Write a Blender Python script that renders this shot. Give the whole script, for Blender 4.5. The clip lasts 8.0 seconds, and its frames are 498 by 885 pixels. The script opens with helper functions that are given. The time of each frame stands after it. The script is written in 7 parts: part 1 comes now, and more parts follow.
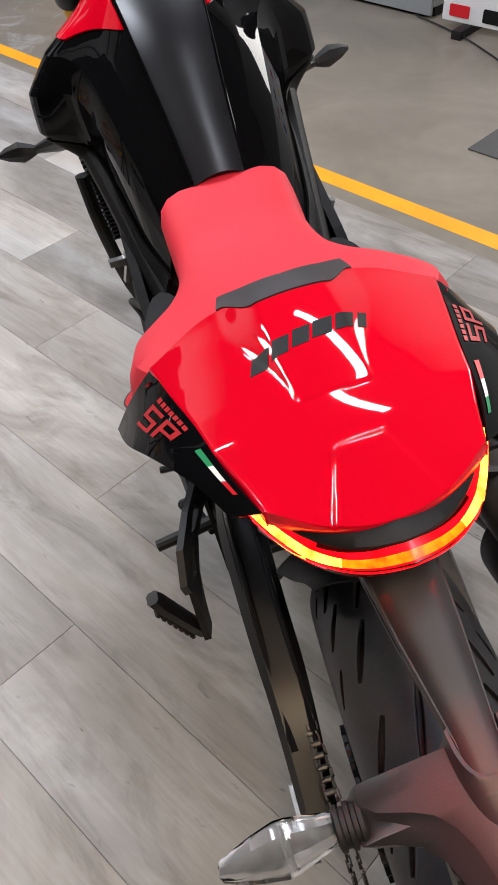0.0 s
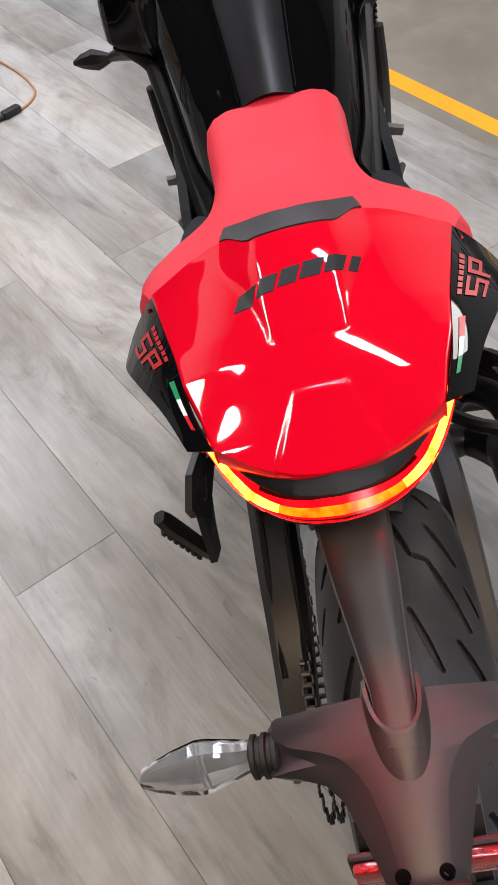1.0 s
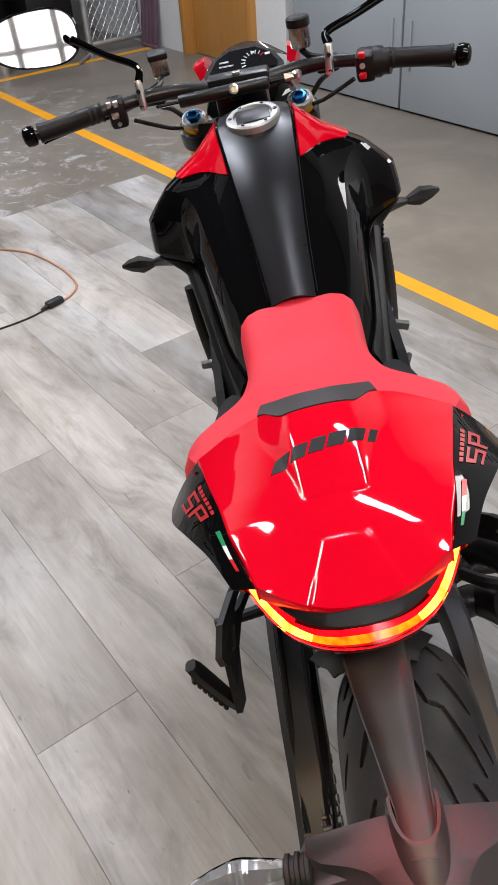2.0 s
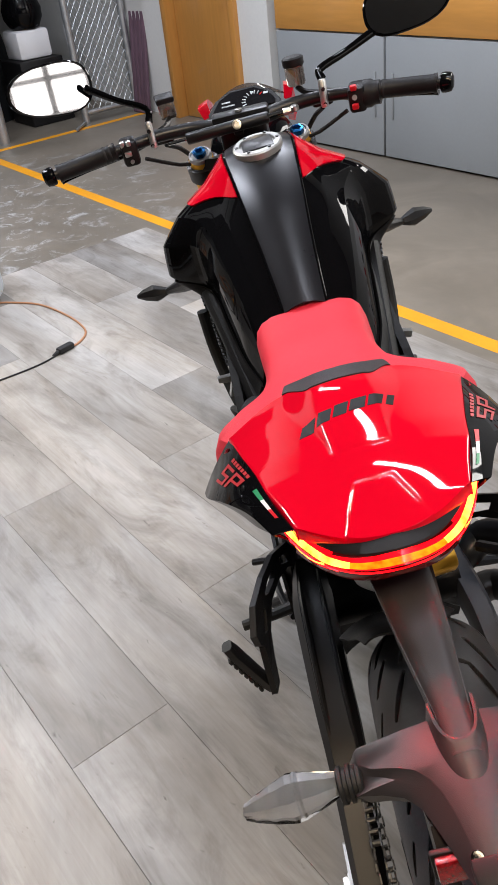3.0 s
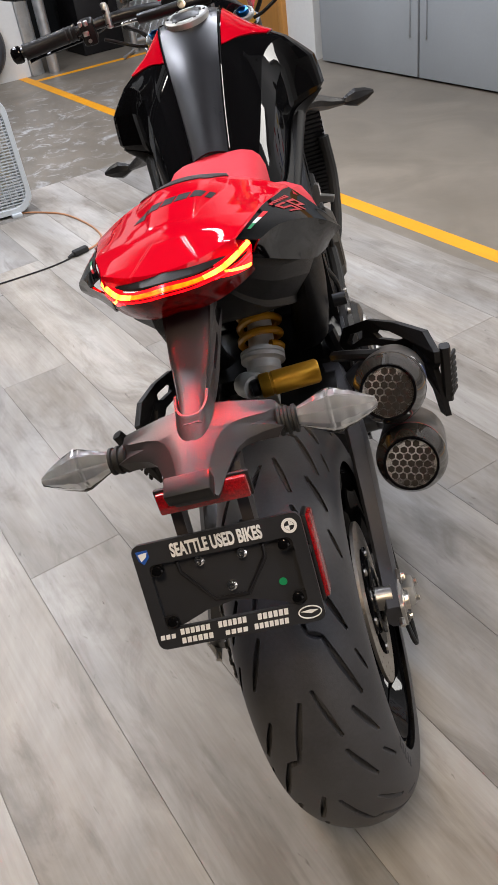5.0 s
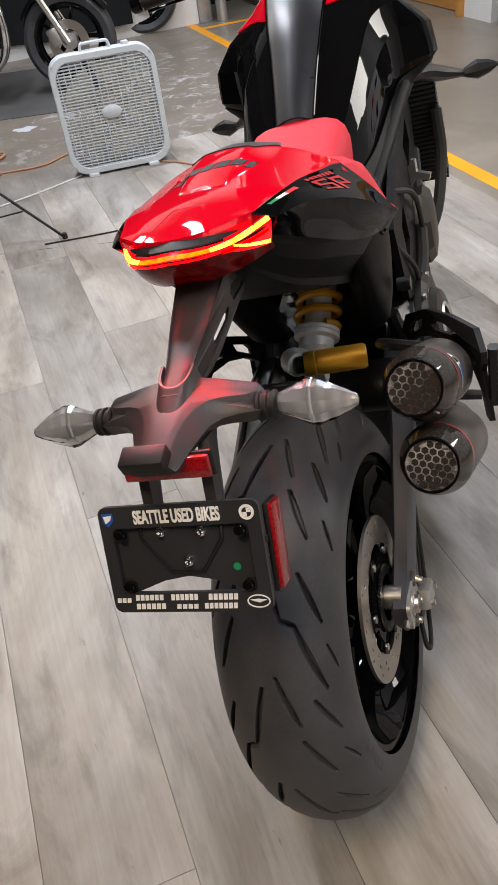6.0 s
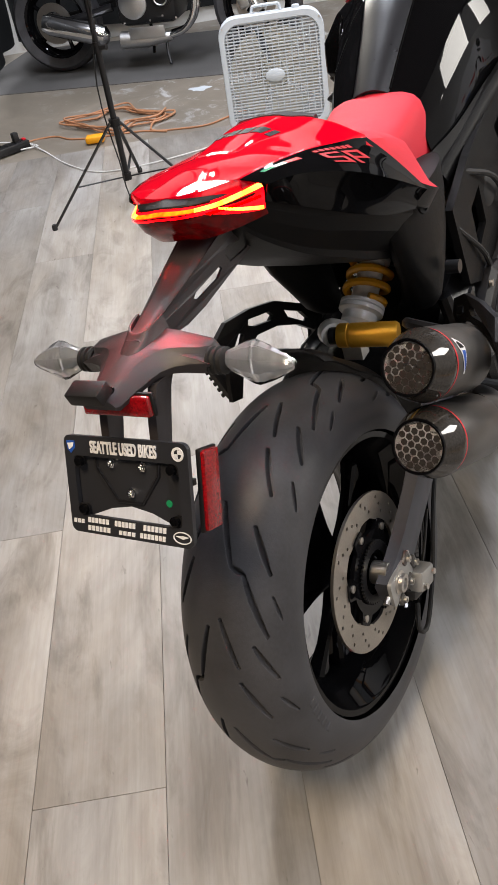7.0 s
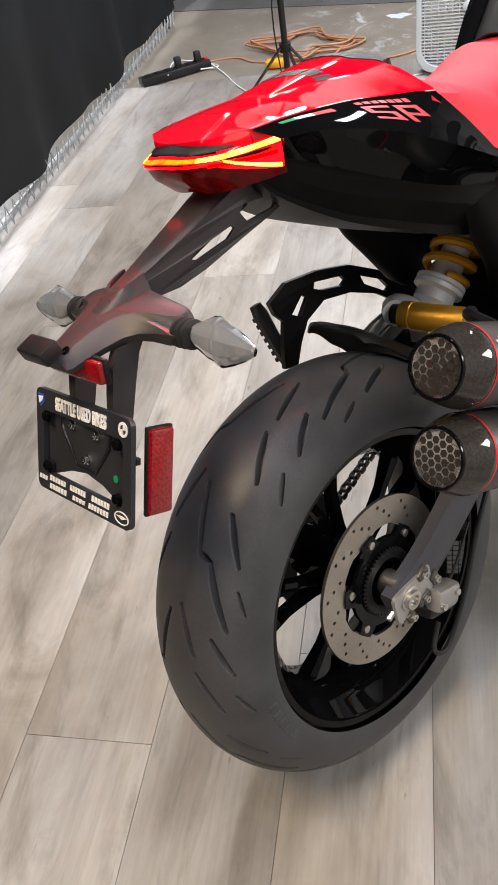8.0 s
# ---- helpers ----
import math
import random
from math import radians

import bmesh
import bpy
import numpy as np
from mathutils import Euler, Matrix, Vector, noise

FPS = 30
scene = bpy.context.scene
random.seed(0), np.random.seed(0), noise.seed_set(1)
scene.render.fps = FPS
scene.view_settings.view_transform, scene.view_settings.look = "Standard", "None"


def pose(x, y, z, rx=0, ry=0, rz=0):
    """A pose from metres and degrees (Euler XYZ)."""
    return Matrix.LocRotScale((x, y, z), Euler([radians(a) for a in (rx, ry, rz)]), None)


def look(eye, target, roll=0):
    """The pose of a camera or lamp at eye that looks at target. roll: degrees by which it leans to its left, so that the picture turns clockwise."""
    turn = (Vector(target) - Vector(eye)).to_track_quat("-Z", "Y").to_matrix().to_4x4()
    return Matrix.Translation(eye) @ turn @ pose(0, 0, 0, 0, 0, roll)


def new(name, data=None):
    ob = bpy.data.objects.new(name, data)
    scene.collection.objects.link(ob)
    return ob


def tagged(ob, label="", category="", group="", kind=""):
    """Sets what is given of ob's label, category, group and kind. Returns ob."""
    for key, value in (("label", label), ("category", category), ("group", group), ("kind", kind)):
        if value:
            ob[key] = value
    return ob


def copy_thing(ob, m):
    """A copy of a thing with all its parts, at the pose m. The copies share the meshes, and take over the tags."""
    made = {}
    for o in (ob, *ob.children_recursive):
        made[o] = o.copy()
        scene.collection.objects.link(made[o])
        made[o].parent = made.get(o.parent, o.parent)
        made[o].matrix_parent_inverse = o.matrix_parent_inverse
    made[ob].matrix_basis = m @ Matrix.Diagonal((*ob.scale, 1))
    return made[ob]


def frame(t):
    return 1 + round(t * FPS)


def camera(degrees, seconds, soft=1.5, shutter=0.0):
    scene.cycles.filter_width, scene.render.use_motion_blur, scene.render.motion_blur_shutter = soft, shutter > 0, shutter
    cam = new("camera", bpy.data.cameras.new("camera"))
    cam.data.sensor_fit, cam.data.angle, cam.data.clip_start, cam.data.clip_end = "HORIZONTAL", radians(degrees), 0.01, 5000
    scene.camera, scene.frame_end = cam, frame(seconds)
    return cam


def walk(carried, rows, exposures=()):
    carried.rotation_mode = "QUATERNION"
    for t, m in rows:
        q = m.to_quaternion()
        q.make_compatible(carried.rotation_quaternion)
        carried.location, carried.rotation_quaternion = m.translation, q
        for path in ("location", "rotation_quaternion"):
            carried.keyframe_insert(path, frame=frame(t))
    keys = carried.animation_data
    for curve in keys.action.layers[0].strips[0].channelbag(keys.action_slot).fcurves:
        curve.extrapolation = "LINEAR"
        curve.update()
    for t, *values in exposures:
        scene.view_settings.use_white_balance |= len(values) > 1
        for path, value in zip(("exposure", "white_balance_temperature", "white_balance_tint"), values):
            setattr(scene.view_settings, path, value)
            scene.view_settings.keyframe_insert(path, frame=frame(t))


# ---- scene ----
from mathutils.geometry import tessellate_polygon

cam = camera(35.1, 8.0, soft=1.6)
PATH = [
    (0, (-0.345, -0.318, 1.356), (0.018, 1.03, -0.076), -2.9),
    (0.5, (-0.274, -0.342, 1.357), (-0.085, 0.903, -0.197), -3.1),
    (1, (-0.245, -0.335, 1.364), (-0.161, 0.925, -0.188), -5.7),
    (1.5, (-0.249, -0.36, 1.398), (-0.162, 1.045, -0.023), -6.6),
    (2, (-0.277, -0.423, 1.43), (-0.158, 1.143, 0.192), -4.4),
    (3.3, (-0.327, -0.583, 1.401), (-0.182, 1.066, 0.279), -7.7),
    (3.5, (-0.319, -0.63, 1.402), (-0.161, 1.019, 0.281), -7.7),
    (4, (-0.236, -0.77, 1.389), (-0.074, 0.876, 0.265), -6.8),
    (4.5, (-0.168, -0.845, 1.352), (-0.084, 0.796, 0.212), -8.1),
    (4.7, (-0.127, -0.847, 1.329), (-0.097, 0.776, 0.161), -8.5),
    (5.8, (0.04, -0.817, 1.293), (-0.272, 0.724, 0.057), -8.7),
    (6, (0.085, -0.814, 1.297), (-0.305, 0.707, 0.059), -8.4),
    (6.5, (0.212, -0.814, 1.3), (-0.378, 0.642, 0.062), -7.4),
    (7, (0.326, -0.802, 1.287), (-0.447, 0.56, 0.043), -9.7),
    (7.5, (0.398, -0.707, 1.258), (-0.531, 0.539, -0.001), -10.4),
    (8, (0.458, -0.603, 1.243), (-0.635, 0.446, -0.062), -10.9),
]
walk(cam, [(t, look(eye, target, roll)) for t, eye, target, roll in PATH],
     exposures=((0.0, 0.14, 6400, 10), (1.0, 0.15, 6400, 10), (4.5, 0.25, 6400, 10), (6.0, 0.24, 6600, 10), (6.5, 0.38, 6600, 10), (7.0, 0.50, 6600, 10), (8.0, 0.69, 6600, 10)))

# ---- world and lamps ----
world = bpy.data.worlds.new("world")
scene.world = world
world.use_nodes = True
world.node_tree.nodes["Background"].inputs["Color"].default_value = (0.75, 0.85, 1.0, 1)
world.node_tree.nodes["Background"].inputs["Strength"].default_value = 0.3

# The room runs along U, sixty degrees off the motorcycle's heading.
ROOM = pose(0, 0, 0, 0, 0, -60.2)


def lamp(name, u, v, z, su, sv, watts, colour):
    data = bpy.data.lights.new(name, "AREA")
    data.shape, data.size, data.size_y = "RECTANGLE", su, sv
    data.energy, data.color = watts, colour
    ob = new(name, data)
    ob.matrix_world = ROOM @ pose(u, v, z)
    return ob


COOL, WARM = (0.86, 0.89, 1.0), (1.0, 0.77, 0.52)
TUBES = [(-4.6, 0.2, COOL), (-2.7, -0.4, COOL), (-2.2, 1.6, COOL), (0.2, 0.1, COOL), (1.0, -1.1, WARM), (-4.6, 2.2, COOL), (2.2, 1.8, COOL)]
for u, v, c in TUBES:
    lamp("ceiling_lamp", u, v, 3.42, 1.2, 0.16, 58 if c == WARM else 26 if v > 1.7 else 22 if u > 0 else 60, c)
# daylight through the tall windows behind the walk, and high on the far side
day = lamp("daylight", 4.9, 0.6, 1.7, 2.2, 3.2, 46, (1.0, 0.92, 0.88))
day.matrix_world = ROOM @ pose(4.9, 0.6, 1.7, 0, 90, 0)
day = lamp("daylight", -5.2, -4.3, 2.2, 2.4, 1.2, 120, (0.9, 0.92, 1.0))
day.matrix_world = ROOM @ pose(-5.2, -4.3, 2.2, 68, 0, 0)
day = lamp("daylight", -0.65, 3.86, 2.1, 0.96, 0.86, 46, (1.0, 0.97, 0.92))
day.matrix_world = ROOM @ pose(-0.65, 3.86, 2.1, -82, 0, 0)
# lit head of the lighting stand, mirrored in the tank
soft = lamp("photo_lamp", 0, 0, 0, 0.36, 0.28, 16, (1.0, 0.95, 0.86))
soft.matrix_world = look((-1.60, 1.95, 1.99), (-0.15, 0.6, 0.8))


# ---- materials ----
def material(name, colour, rough=0.5, metal=0.0, coat=0.0, vary=0.12, scale=8.0, fine=120.0, bump=0.0, bump_scale=300.0,
             rough_vary=0.08, stretch=(1, 1, 1), second=None, spec=0.5, per_object=0.0, transmission=0.0, ior=1.45):
    m = bpy.data.materials.new(name)
    m.use_nodes = True
    nt = m.node_tree
    p = nt.nodes["Principled BSDF"]
    co = nt.nodes.new("ShaderNodeTexCoord")
    mp = nt.nodes.new("ShaderNodeMapping")
    mp.inputs["Scale"].default_value = stretch
    nt.links.new(co.outputs["Object"], mp.inputs["Vector"])
    a, b = nt.nodes.new("ShaderNodeTexNoise"), nt.nodes.new("ShaderNodeTexNoise")
    a.inputs["Scale"].default_value, b.inputs["Scale"].default_value = scale, fine
    a.inputs["Detail"].default_value, b.inputs["Detail"].default_value = 5, 3
    for n in (a, b):
        nt.links.new(mp.outputs["Vector"], n.inputs["Vector"])
    add = nt.nodes.new("ShaderNodeMath")
    add.operation = "MULTIPLY_ADD"
    nt.links.new(b.outputs["Fac"], add.inputs[0])
    add.inputs[1].default_value = 0.4
    nt.links.new(a.outputs["Fac"], add.inputs[2])
    ramp = nt.nodes.new("ShaderNodeMapRange")
    ramp.inputs["From Min"].default_value, ramp.inputs["From Max"].default_value = 0.45, 0.95
    nt.links.new(add.outputs[0], ramp.inputs["Value"])
    mix = nt.nodes.new("ShaderNodeMix")
    mix.data_type = "RGBA"
    lo = second or [c * (1 - vary) for c in colour]
    hi = [min(1, c * (1 + vary)) for c in colour]
    mix.inputs[6].default_value, mix.inputs[7].default_value = (*lo, 1), (*hi, 1)
    nt.links.new(ramp.outputs["Result"], mix.inputs[0])
    out = mix.outputs[2]
    if per_object:
        info = nt.nodes.new("ShaderNodeObjectInfo")
        hsv = nt.nodes.new("ShaderNodeHueSaturation")
        rng = nt.nodes.new("ShaderNodeMapRange")
        rng.inputs["To Min"].default_value, rng.inputs["To Max"].default_value = 1 - per_object, 1 + per_object
        nt.links.new(info.outputs["Random"], rng.inputs["Value"])
        nt.links.new(rng.outputs["Result"], hsv.inputs["Value"])
        nt.links.new(out, hsv.inputs["Color"])
        out = hsv.outputs["Color"]
    nt.links.new(out, p.inputs["Base Color"])
    rr = nt.nodes.new("ShaderNodeMapRange")
    rr.inputs["To Min"].default_value, rr.inputs["To Max"].default_value = max(0.02, rough - rough_vary), min(1, rough + rough_vary)
    nt.links.new(add.outputs[0], rr.inputs["Value"])
    nt.links.new(rr.outputs["Result"], p.inputs["Roughness"])
    p.inputs["Metallic"].default_value = metal
    p.inputs["Coat Weight"].default_value = coat
    p.inputs["Coat Roughness"].default_value = 0.03
    p.inputs["Specular IOR Level"].default_value = spec
    p.inputs["Transmission Weight"].default_value = transmission
    p.inputs["IOR"].default_value = ior
    if bump:
        n = nt.nodes.new("ShaderNodeTexNoise")
        n.inputs["Scale"].default_value, n.inputs["Detail"].default_value = bump_scale, 2
        nt.links.new(mp.outputs["Vector"], n.inputs["Vector"])
        bn = nt.nodes.new("ShaderNodeBump")
        bn.inputs["Strength"].default_value, bn.inputs["Distance"].default_value = bump, 0.001
        nt.links.new(n.outputs["Fac"], bn.inputs["Height"])
        nt.links.new(bn.outputs["Normal"], p.inputs["Normal"])
    return m


def glow(name, colour, strength, base=(0.3, 0.02, 0.0)):
    m = material(name, base, 0.12, spec=0.25)
    p = m.node_tree.nodes["Principled BSDF"]
    p.inputs["Emission Color"].default_value = (*colour, 1)
    nt = m.node_tree
    co, n, r = nt.nodes.new("ShaderNodeTexCoord"), nt.nodes.new("ShaderNodeTexNoise"), nt.nodes.new("ShaderNodeMapRange")
    n.inputs["Scale"].default_value = 85
    nt.links.new(co.outputs["Object"], n.inputs["Vector"])
    r.inputs["From Min"].default_value, r.inputs["From Max"].default_value = 0.36, 0.64
    r.inputs["To Min"].default_value, r.inputs["To Max"].default_value = 0.45 * strength, 1.5 * strength
    nt.links.new(n.outputs["Fac"], r.inputs["Value"])
    nt.links.new(r.outputs["Result"], p.inputs["Emission Strength"])
    return m


RED_PAINT = material("red_paint", (0.60, 0.001, 0.014), 0.35, coat=0.8, vary=0.03, rough_vary=0.03, spec=0.0)
SEAT_RED = material("red_seat_vinyl", (0.66, 0.016, 0.036), 0.6, vary=0.06, bump=0.35, bump_scale=900)
GLOSS_BLACK = material("gloss_black_paint", (0.003, 0.003, 0.0035), 0.06, coat=0.42, vary=0.1, rough_vary=0.02, spec=0.0)
SATIN_BLACK = material("satin_black_plastic", (0.009, 0.0085, 0.009), 0.42, vary=0.15, bump=0.25, bump_scale=1400, spec=0.32)
TAIL_BLACK = material("dull_black_plastic", (0.0055, 0.0055, 0.0058), 0.46, vary=0.15, bump=0.25, bump_scale=1400, spec=0.16)
MATTE_BLACK = material("matte_black_metal", (0.008, 0.008, 0.009), 0.34, vary=0.2, rough_vary=0.06)
TANK_BLACK = material("matte_tank_cover", (0.009, 0.009, 0.011), 0.27, vary=0.1, spec=0.42)
FRAME_BLACK = material("black_powder_coat", (0.008, 0.008, 0.009), 0.34, vary=0.2, bump=0.15, bump_scale=900, spec=0.4)
ARM_BLACK = material("grained_black_plastic", (0.032, 0.028, 0.030), 0.38, vary=0.1, bump=0.15, bump_scale=1600, spec=0.5)
RUBBER = material("black_rubber", (0.012, 0.012, 0.012), 0.6, vary=0.2, bump=0.2, bump_scale=700)
TYRE = material("tyre_rubber", (0.045, 0.0455, 0.050), 0.45, vary=0.3, scale=14, fine=200, bump=0.25, bump_scale=500, rough_vary=0.1)
STEEL = material("brushed_steel", (0.55, 0.53, 0.5), 0.3, metal=1.0, vary=0.15, stretch=(1, 1, 6))
ALUMINIUM = material("cast_aluminium", (0.6, 0.6, 0.59), 0.36, metal=1.0, vary=0.12, bump=0.2, bump_scale=500)
DISC_STEEL = material("disc_steel", (0.42, 0.39, 0.35), 0.36, metal=1.0, vary=0.2, fine=300)
SHOCK_SILVER = material("shot_peened_alloy", (0.74, 0.74, 0.72), 0.42, metal=0.2, vary=0.1, bump=0.15, bump_scale=700)
CAN_GREY = material("dark_grey_silencer_metal", (0.085, 0.080, 0.075), 0.36, metal=0.4, vary=0.15)
GOLD = material("gold_anodised", (0.78, 0.42, 0.045), 0.36, metal=0.7, vary=0.08)
SPRING_YELLOW = material("yellow_spring_paint", (0.65, 0.30, 0.01), 0.3, coat=0.6, vary=0.08)
BLUE_ANODISED = material("blue_anodised", (0.02, 0.16, 0.4), 0.3, metal=1.0)
LENS_CLEAR = material("clear_lens", (0.97, 0.98, 0.99), 0.03, vary=0.02, fine=260, transmission=1.0, rough_vary=0.01)
LENS_RED = glow("red_tail_lens", (1.0, 0.001, 0.004), 0.03, (0.03, 0.0002, 0.0004))
LENS_LIT = glow("lit_red_lens", (1.0, 0.001, 0.004), 3.0, (0.10, 0.0006, 0.001))
LED_RED = glow("red_led", (1.0, 0.00002, 0.00004), 350.0)
REFLECTOR_RED = material("red_reflector", (0.34, 0.002, 0.006), 0.2, coat=0.7, second=(0.09, 0.001, 0.002), scale=330, fine=700, bump=0.8, bump_scale=500)
LED_ORANGE = glow("orange_led", (1.0, 0.085, 0.001), 4.0)
LED_YELLOW = glow("bright_led", (1.0, 0.12, 0.012), 14.0)
SILVERED = material("silvered_plastic", (0.86, 0.88, 0.91), 0.16, metal=0.62, vary=0.1, fine=400)
WHITE_INK = material("white_print", (0.8, 0.8, 0.8), 0.5, vary=0.03)
BLACK_INK = material("black_print", (0.006, 0.006, 0.006), 0.5, vary=0.05, spec=0.25)
MARK_RED = material("dark_red_print", (0.42, 0.008, 0.014), 0.4, vary=0.03)
RED_INK = material("red_print", (0.6, 0.01, 0.02), 0.35, vary=0.03)
GREEN_INK = material("green_print", (0.01, 0.24, 0.09), 0.4, vary=0.03)
BLUE_INK = material("blue_print", (0.02, 0.09, 0.4), 0.4, vary=0.03)
YELLOW_INK = material("yellow_print", (0.75, 0.5, 0.02), 0.4, vary=0.03)
GLASS = material("smoked_glass", (0.25, 0.22, 0.2), 0.06, transmission=0.85, vary=0.02, rough_vary=0.01)
MIRROR = material("mirror_glass", (0.85, 0.86, 0.87), 0.03, metal=1.0, vary=0.01, rough_vary=0.005)
SCREEN = material("dash_screen", (0.01, 0.01, 0.012), 0.1, coat=0.6)
SCREEN_LIT = glow("dash_digits", (0.85, 0.92, 1.0), 0.5, (0.1, 0.1, 0.1))
SCREEN_RED = glow("dash_red_zone", (1.0, 0.05, 0.05), 0.4, (0.1, 0, 0))
HONEYCOMB = material("grey_mesh_metal", (0.5, 0.5, 0.5), 0.4, metal=0.3, vary=0.1)
CARBON = material("carbon_fibre", (0.030, 0.027, 0.024), 0.32, coat=0.85, spec=0.0, vary=0.4, scale=300, fine=900)
# black swingarm's right leg: the light on it is put into this blue-grey
SWING_LIT = material("lit_black_swingarm", (0.046, 0.048, 0.058), 0.40, vary=0.15, spec=0.4)
FAN_GREY = material("pale_grey_plastic", (0.50, 0.54, 0.57), 0.45, vary=0.05)
FAN_DARK = material("fan_blades", (0.72, 0.68, 0.58), 0.6, vary=0.1)
CABINET_GREY = material("grey_cabinet_laminate", (0.30, 0.32, 0.33), 0.5, vary=0.05, scale=2, fine=60)
WALL_GREY = material("grey_block_wall", (0.20, 0.20, 0.20), 0.8, vary=0.1, scale=1.5, fine=40)
WALL_WHITE = material("white_wall_paint", (0.66, 0.66, 0.63), 0.7, vary=0.06, scale=1.5, fine=40, bump=0.2, bump_scale=80)
CEILING_DARK = material("dark_ceiling_paint", (0.05, 0.05, 0.052), 0.8, vary=0.05)
OAK = material("varnished_oak", (0.52, 0.24, 0.055), 0.35, vary=0.18, scale=3, fine=40, stretch=(1, 1, 0.12), coat=0.3)
OAK_TOP = material("varnished_oak_top", (0.55, 0.26, 0.06), 0.35, vary=0.2, scale=3, fine=40, stretch=(0.12, 1, 1), coat=0.3)
GALVANISED = material("galvanised_steel", (0.52, 0.54, 0.55), 0.4, metal=0.9, vary=0.15, scale=20)
CURTAIN = material("black_shade_cloth", (0.007, 0.008, 0.0085), 0.74, spec=0.25, vary=0.4, scale=3, fine=30, bump=0.6, bump_scale=30)
TAPE_YELLOW = material("yellow_floor_tape", (0.78, 0.33, 0.006), 0.5, vary=0.1, scale=5, fine=60)
CABLE_ORANGE = material("orange_cable_sheath", (0.42, 0.20, 0.10), 0.5)
CABLE_WHITE = material("white_cable_sheath", (0.6, 0.6, 0.58), 0.5)
MAT_AND_SHADE = material("dark_mat_and_shade", (0.07, 0.068, 0.065), 0.8, vary=0.2, scale=4, bump=0.5, bump_scale=200)
CAST_BROWN = material("bronze_cast_metal", (0.055, 0.050, 0.043), 0.42, metal=0.6, vary=0.15)
CHAIN_DARK = material("oiled_chain_steel", (0.10, 0.095, 0.09), 0.38, metal=0.8, vary=0.3, fine=500)
CAP_GREY = material("grey_cap_metal", (0.40, 0.40, 0.39), 0.42, metal=0.7, vary=0.1)
PLATE_BLACK = material("black_plate_plastic", (0.022, 0.023, 0.027), 0.40, vary=0.12, bump=0.15, bump_scale=1200, spec=0.5)
CHROME = material("chrome", (0.8, 0.8, 0.8), 0.08, metal=1.0, vary=0.03)


def plank_material():
    m = material("grey_oak_plank", (0.4, 0.4, 0.4), 0.42, bump=0.25, bump_scale=120, stretch=(0.06, 1, 1))
    nt = m.node_tree
    p = nt.nodes["Principled BSDF"]
    co, info = nt.nodes.new("ShaderNodeTexCoord"), nt.nodes.new("ShaderNodeObjectInfo")
    shift = nt.nodes.new("ShaderNodeVectorMath")
    shift.operation = "MULTIPLY_ADD"
    nt.links.new(info.outputs["Random"], shift.inputs[0])
    shift.inputs[1].default_value = (37, 53, 0)
    nt.links.new(co.outputs["Object"], shift.inputs[2])

    def layer(scale, stretch, lo, hi, detail=6, distort=0.0):
        mp = nt.nodes.new("ShaderNodeMapping")
        mp.inputs["Scale"].default_value = stretch
        nt.links.new(shift.outputs[0], mp.inputs["Vector"])
        n = nt.nodes.new("ShaderNodeTexNoise")
        n.inputs["Scale"].default_value, n.inputs["Detail"].default_value, n.inputs["Distortion"].default_value = scale, detail, distort
        n.inputs["Roughness"].default_value = 0.62
        nt.links.new(mp.outputs["Vector"], n.inputs["Vector"])
        r = nt.nodes.new("ShaderNodeMapRange")
        r.inputs["From Min"].default_value, r.inputs["From Max"].default_value = lo, hi
        nt.links.new(n.outputs["Fac"], r.inputs["Value"])
        return r.outputs["Result"]

    def blend(fac, a, b, kind="MIX"):
        x = nt.nodes.new("ShaderNodeMix")
        x.data_type, x.blend_type = "RGBA", kind
        for socket, value in ((x.inputs[0], fac), (x.inputs[6], a), (x.inputs[7], b)):
            if isinstance(value, (tuple, float)):
                socket.default_value = value
            else:
                nt.links.new(value, socket)
        return x.outputs[2]

    cloud = layer(1.5, (0.9, 2.4, 1), 0.34, 0.66, 6, 0.5)
    base = blend(cloud, (0.27, 0.255, 0.235, 1), (0.52, 0.51, 0.495, 1))
    streak = layer(3.2, (0.35, 3.0, 1), 0.36, 0.70, 8, 0.9)
    base = blend(streak, blend(1.0, base, (0.84, 0.825, 0.80, 1), "MULTIPLY"), base)
    brown = layer(1.1, (0.8, 2.2, 1), 0.40, 0.70, 5, 0.8)
    base = blend(brown, base, blend(1.0, base, (0.90, 0.83, 0.74, 1), "MULTIPLY"))
    grain = layer(60.0, (0.06, 2.0, 1), 0.26, 0.60, 4, 0.4)
    base = blend(grain, blend(1.0, base, (0.87, 0.86, 0.85, 1), "MULTIPLY"), base)
    smudge = layer(4.0, (0.55, 1.7, 1), 0.50, 0.74, 12, 1.6)
    base = blend(smudge, base, blend(1.0, base, (0.55, 0.53, 0.50, 1), "MULTIPLY"))
    fleck = layer(38.0, (0.4, 1.2, 1), 0.68, 0.78, 3, 0.5)
    base = blend(fleck, base, blend(1.0, base, (0.45, 0.43, 0.41, 1), "MULTIPLY"))
    tone = nt.nodes.new("ShaderNodeMapRange")
    tone.inputs["To Min"].default_value, tone.inputs["To Max"].default_value = 0.72, 1.06
    nt.links.new(info.outputs["Random"], tone.inputs["Value"])
    hsv = nt.nodes.new("ShaderNodeHueSaturation")
    nt.links.new(tone.outputs["Result"], hsv.inputs["Value"])
    nt.links.new(base, hsv.inputs["Color"])
    nt.links.new(hsv.outputs["Color"], p.inputs["Base Color"])
    return m


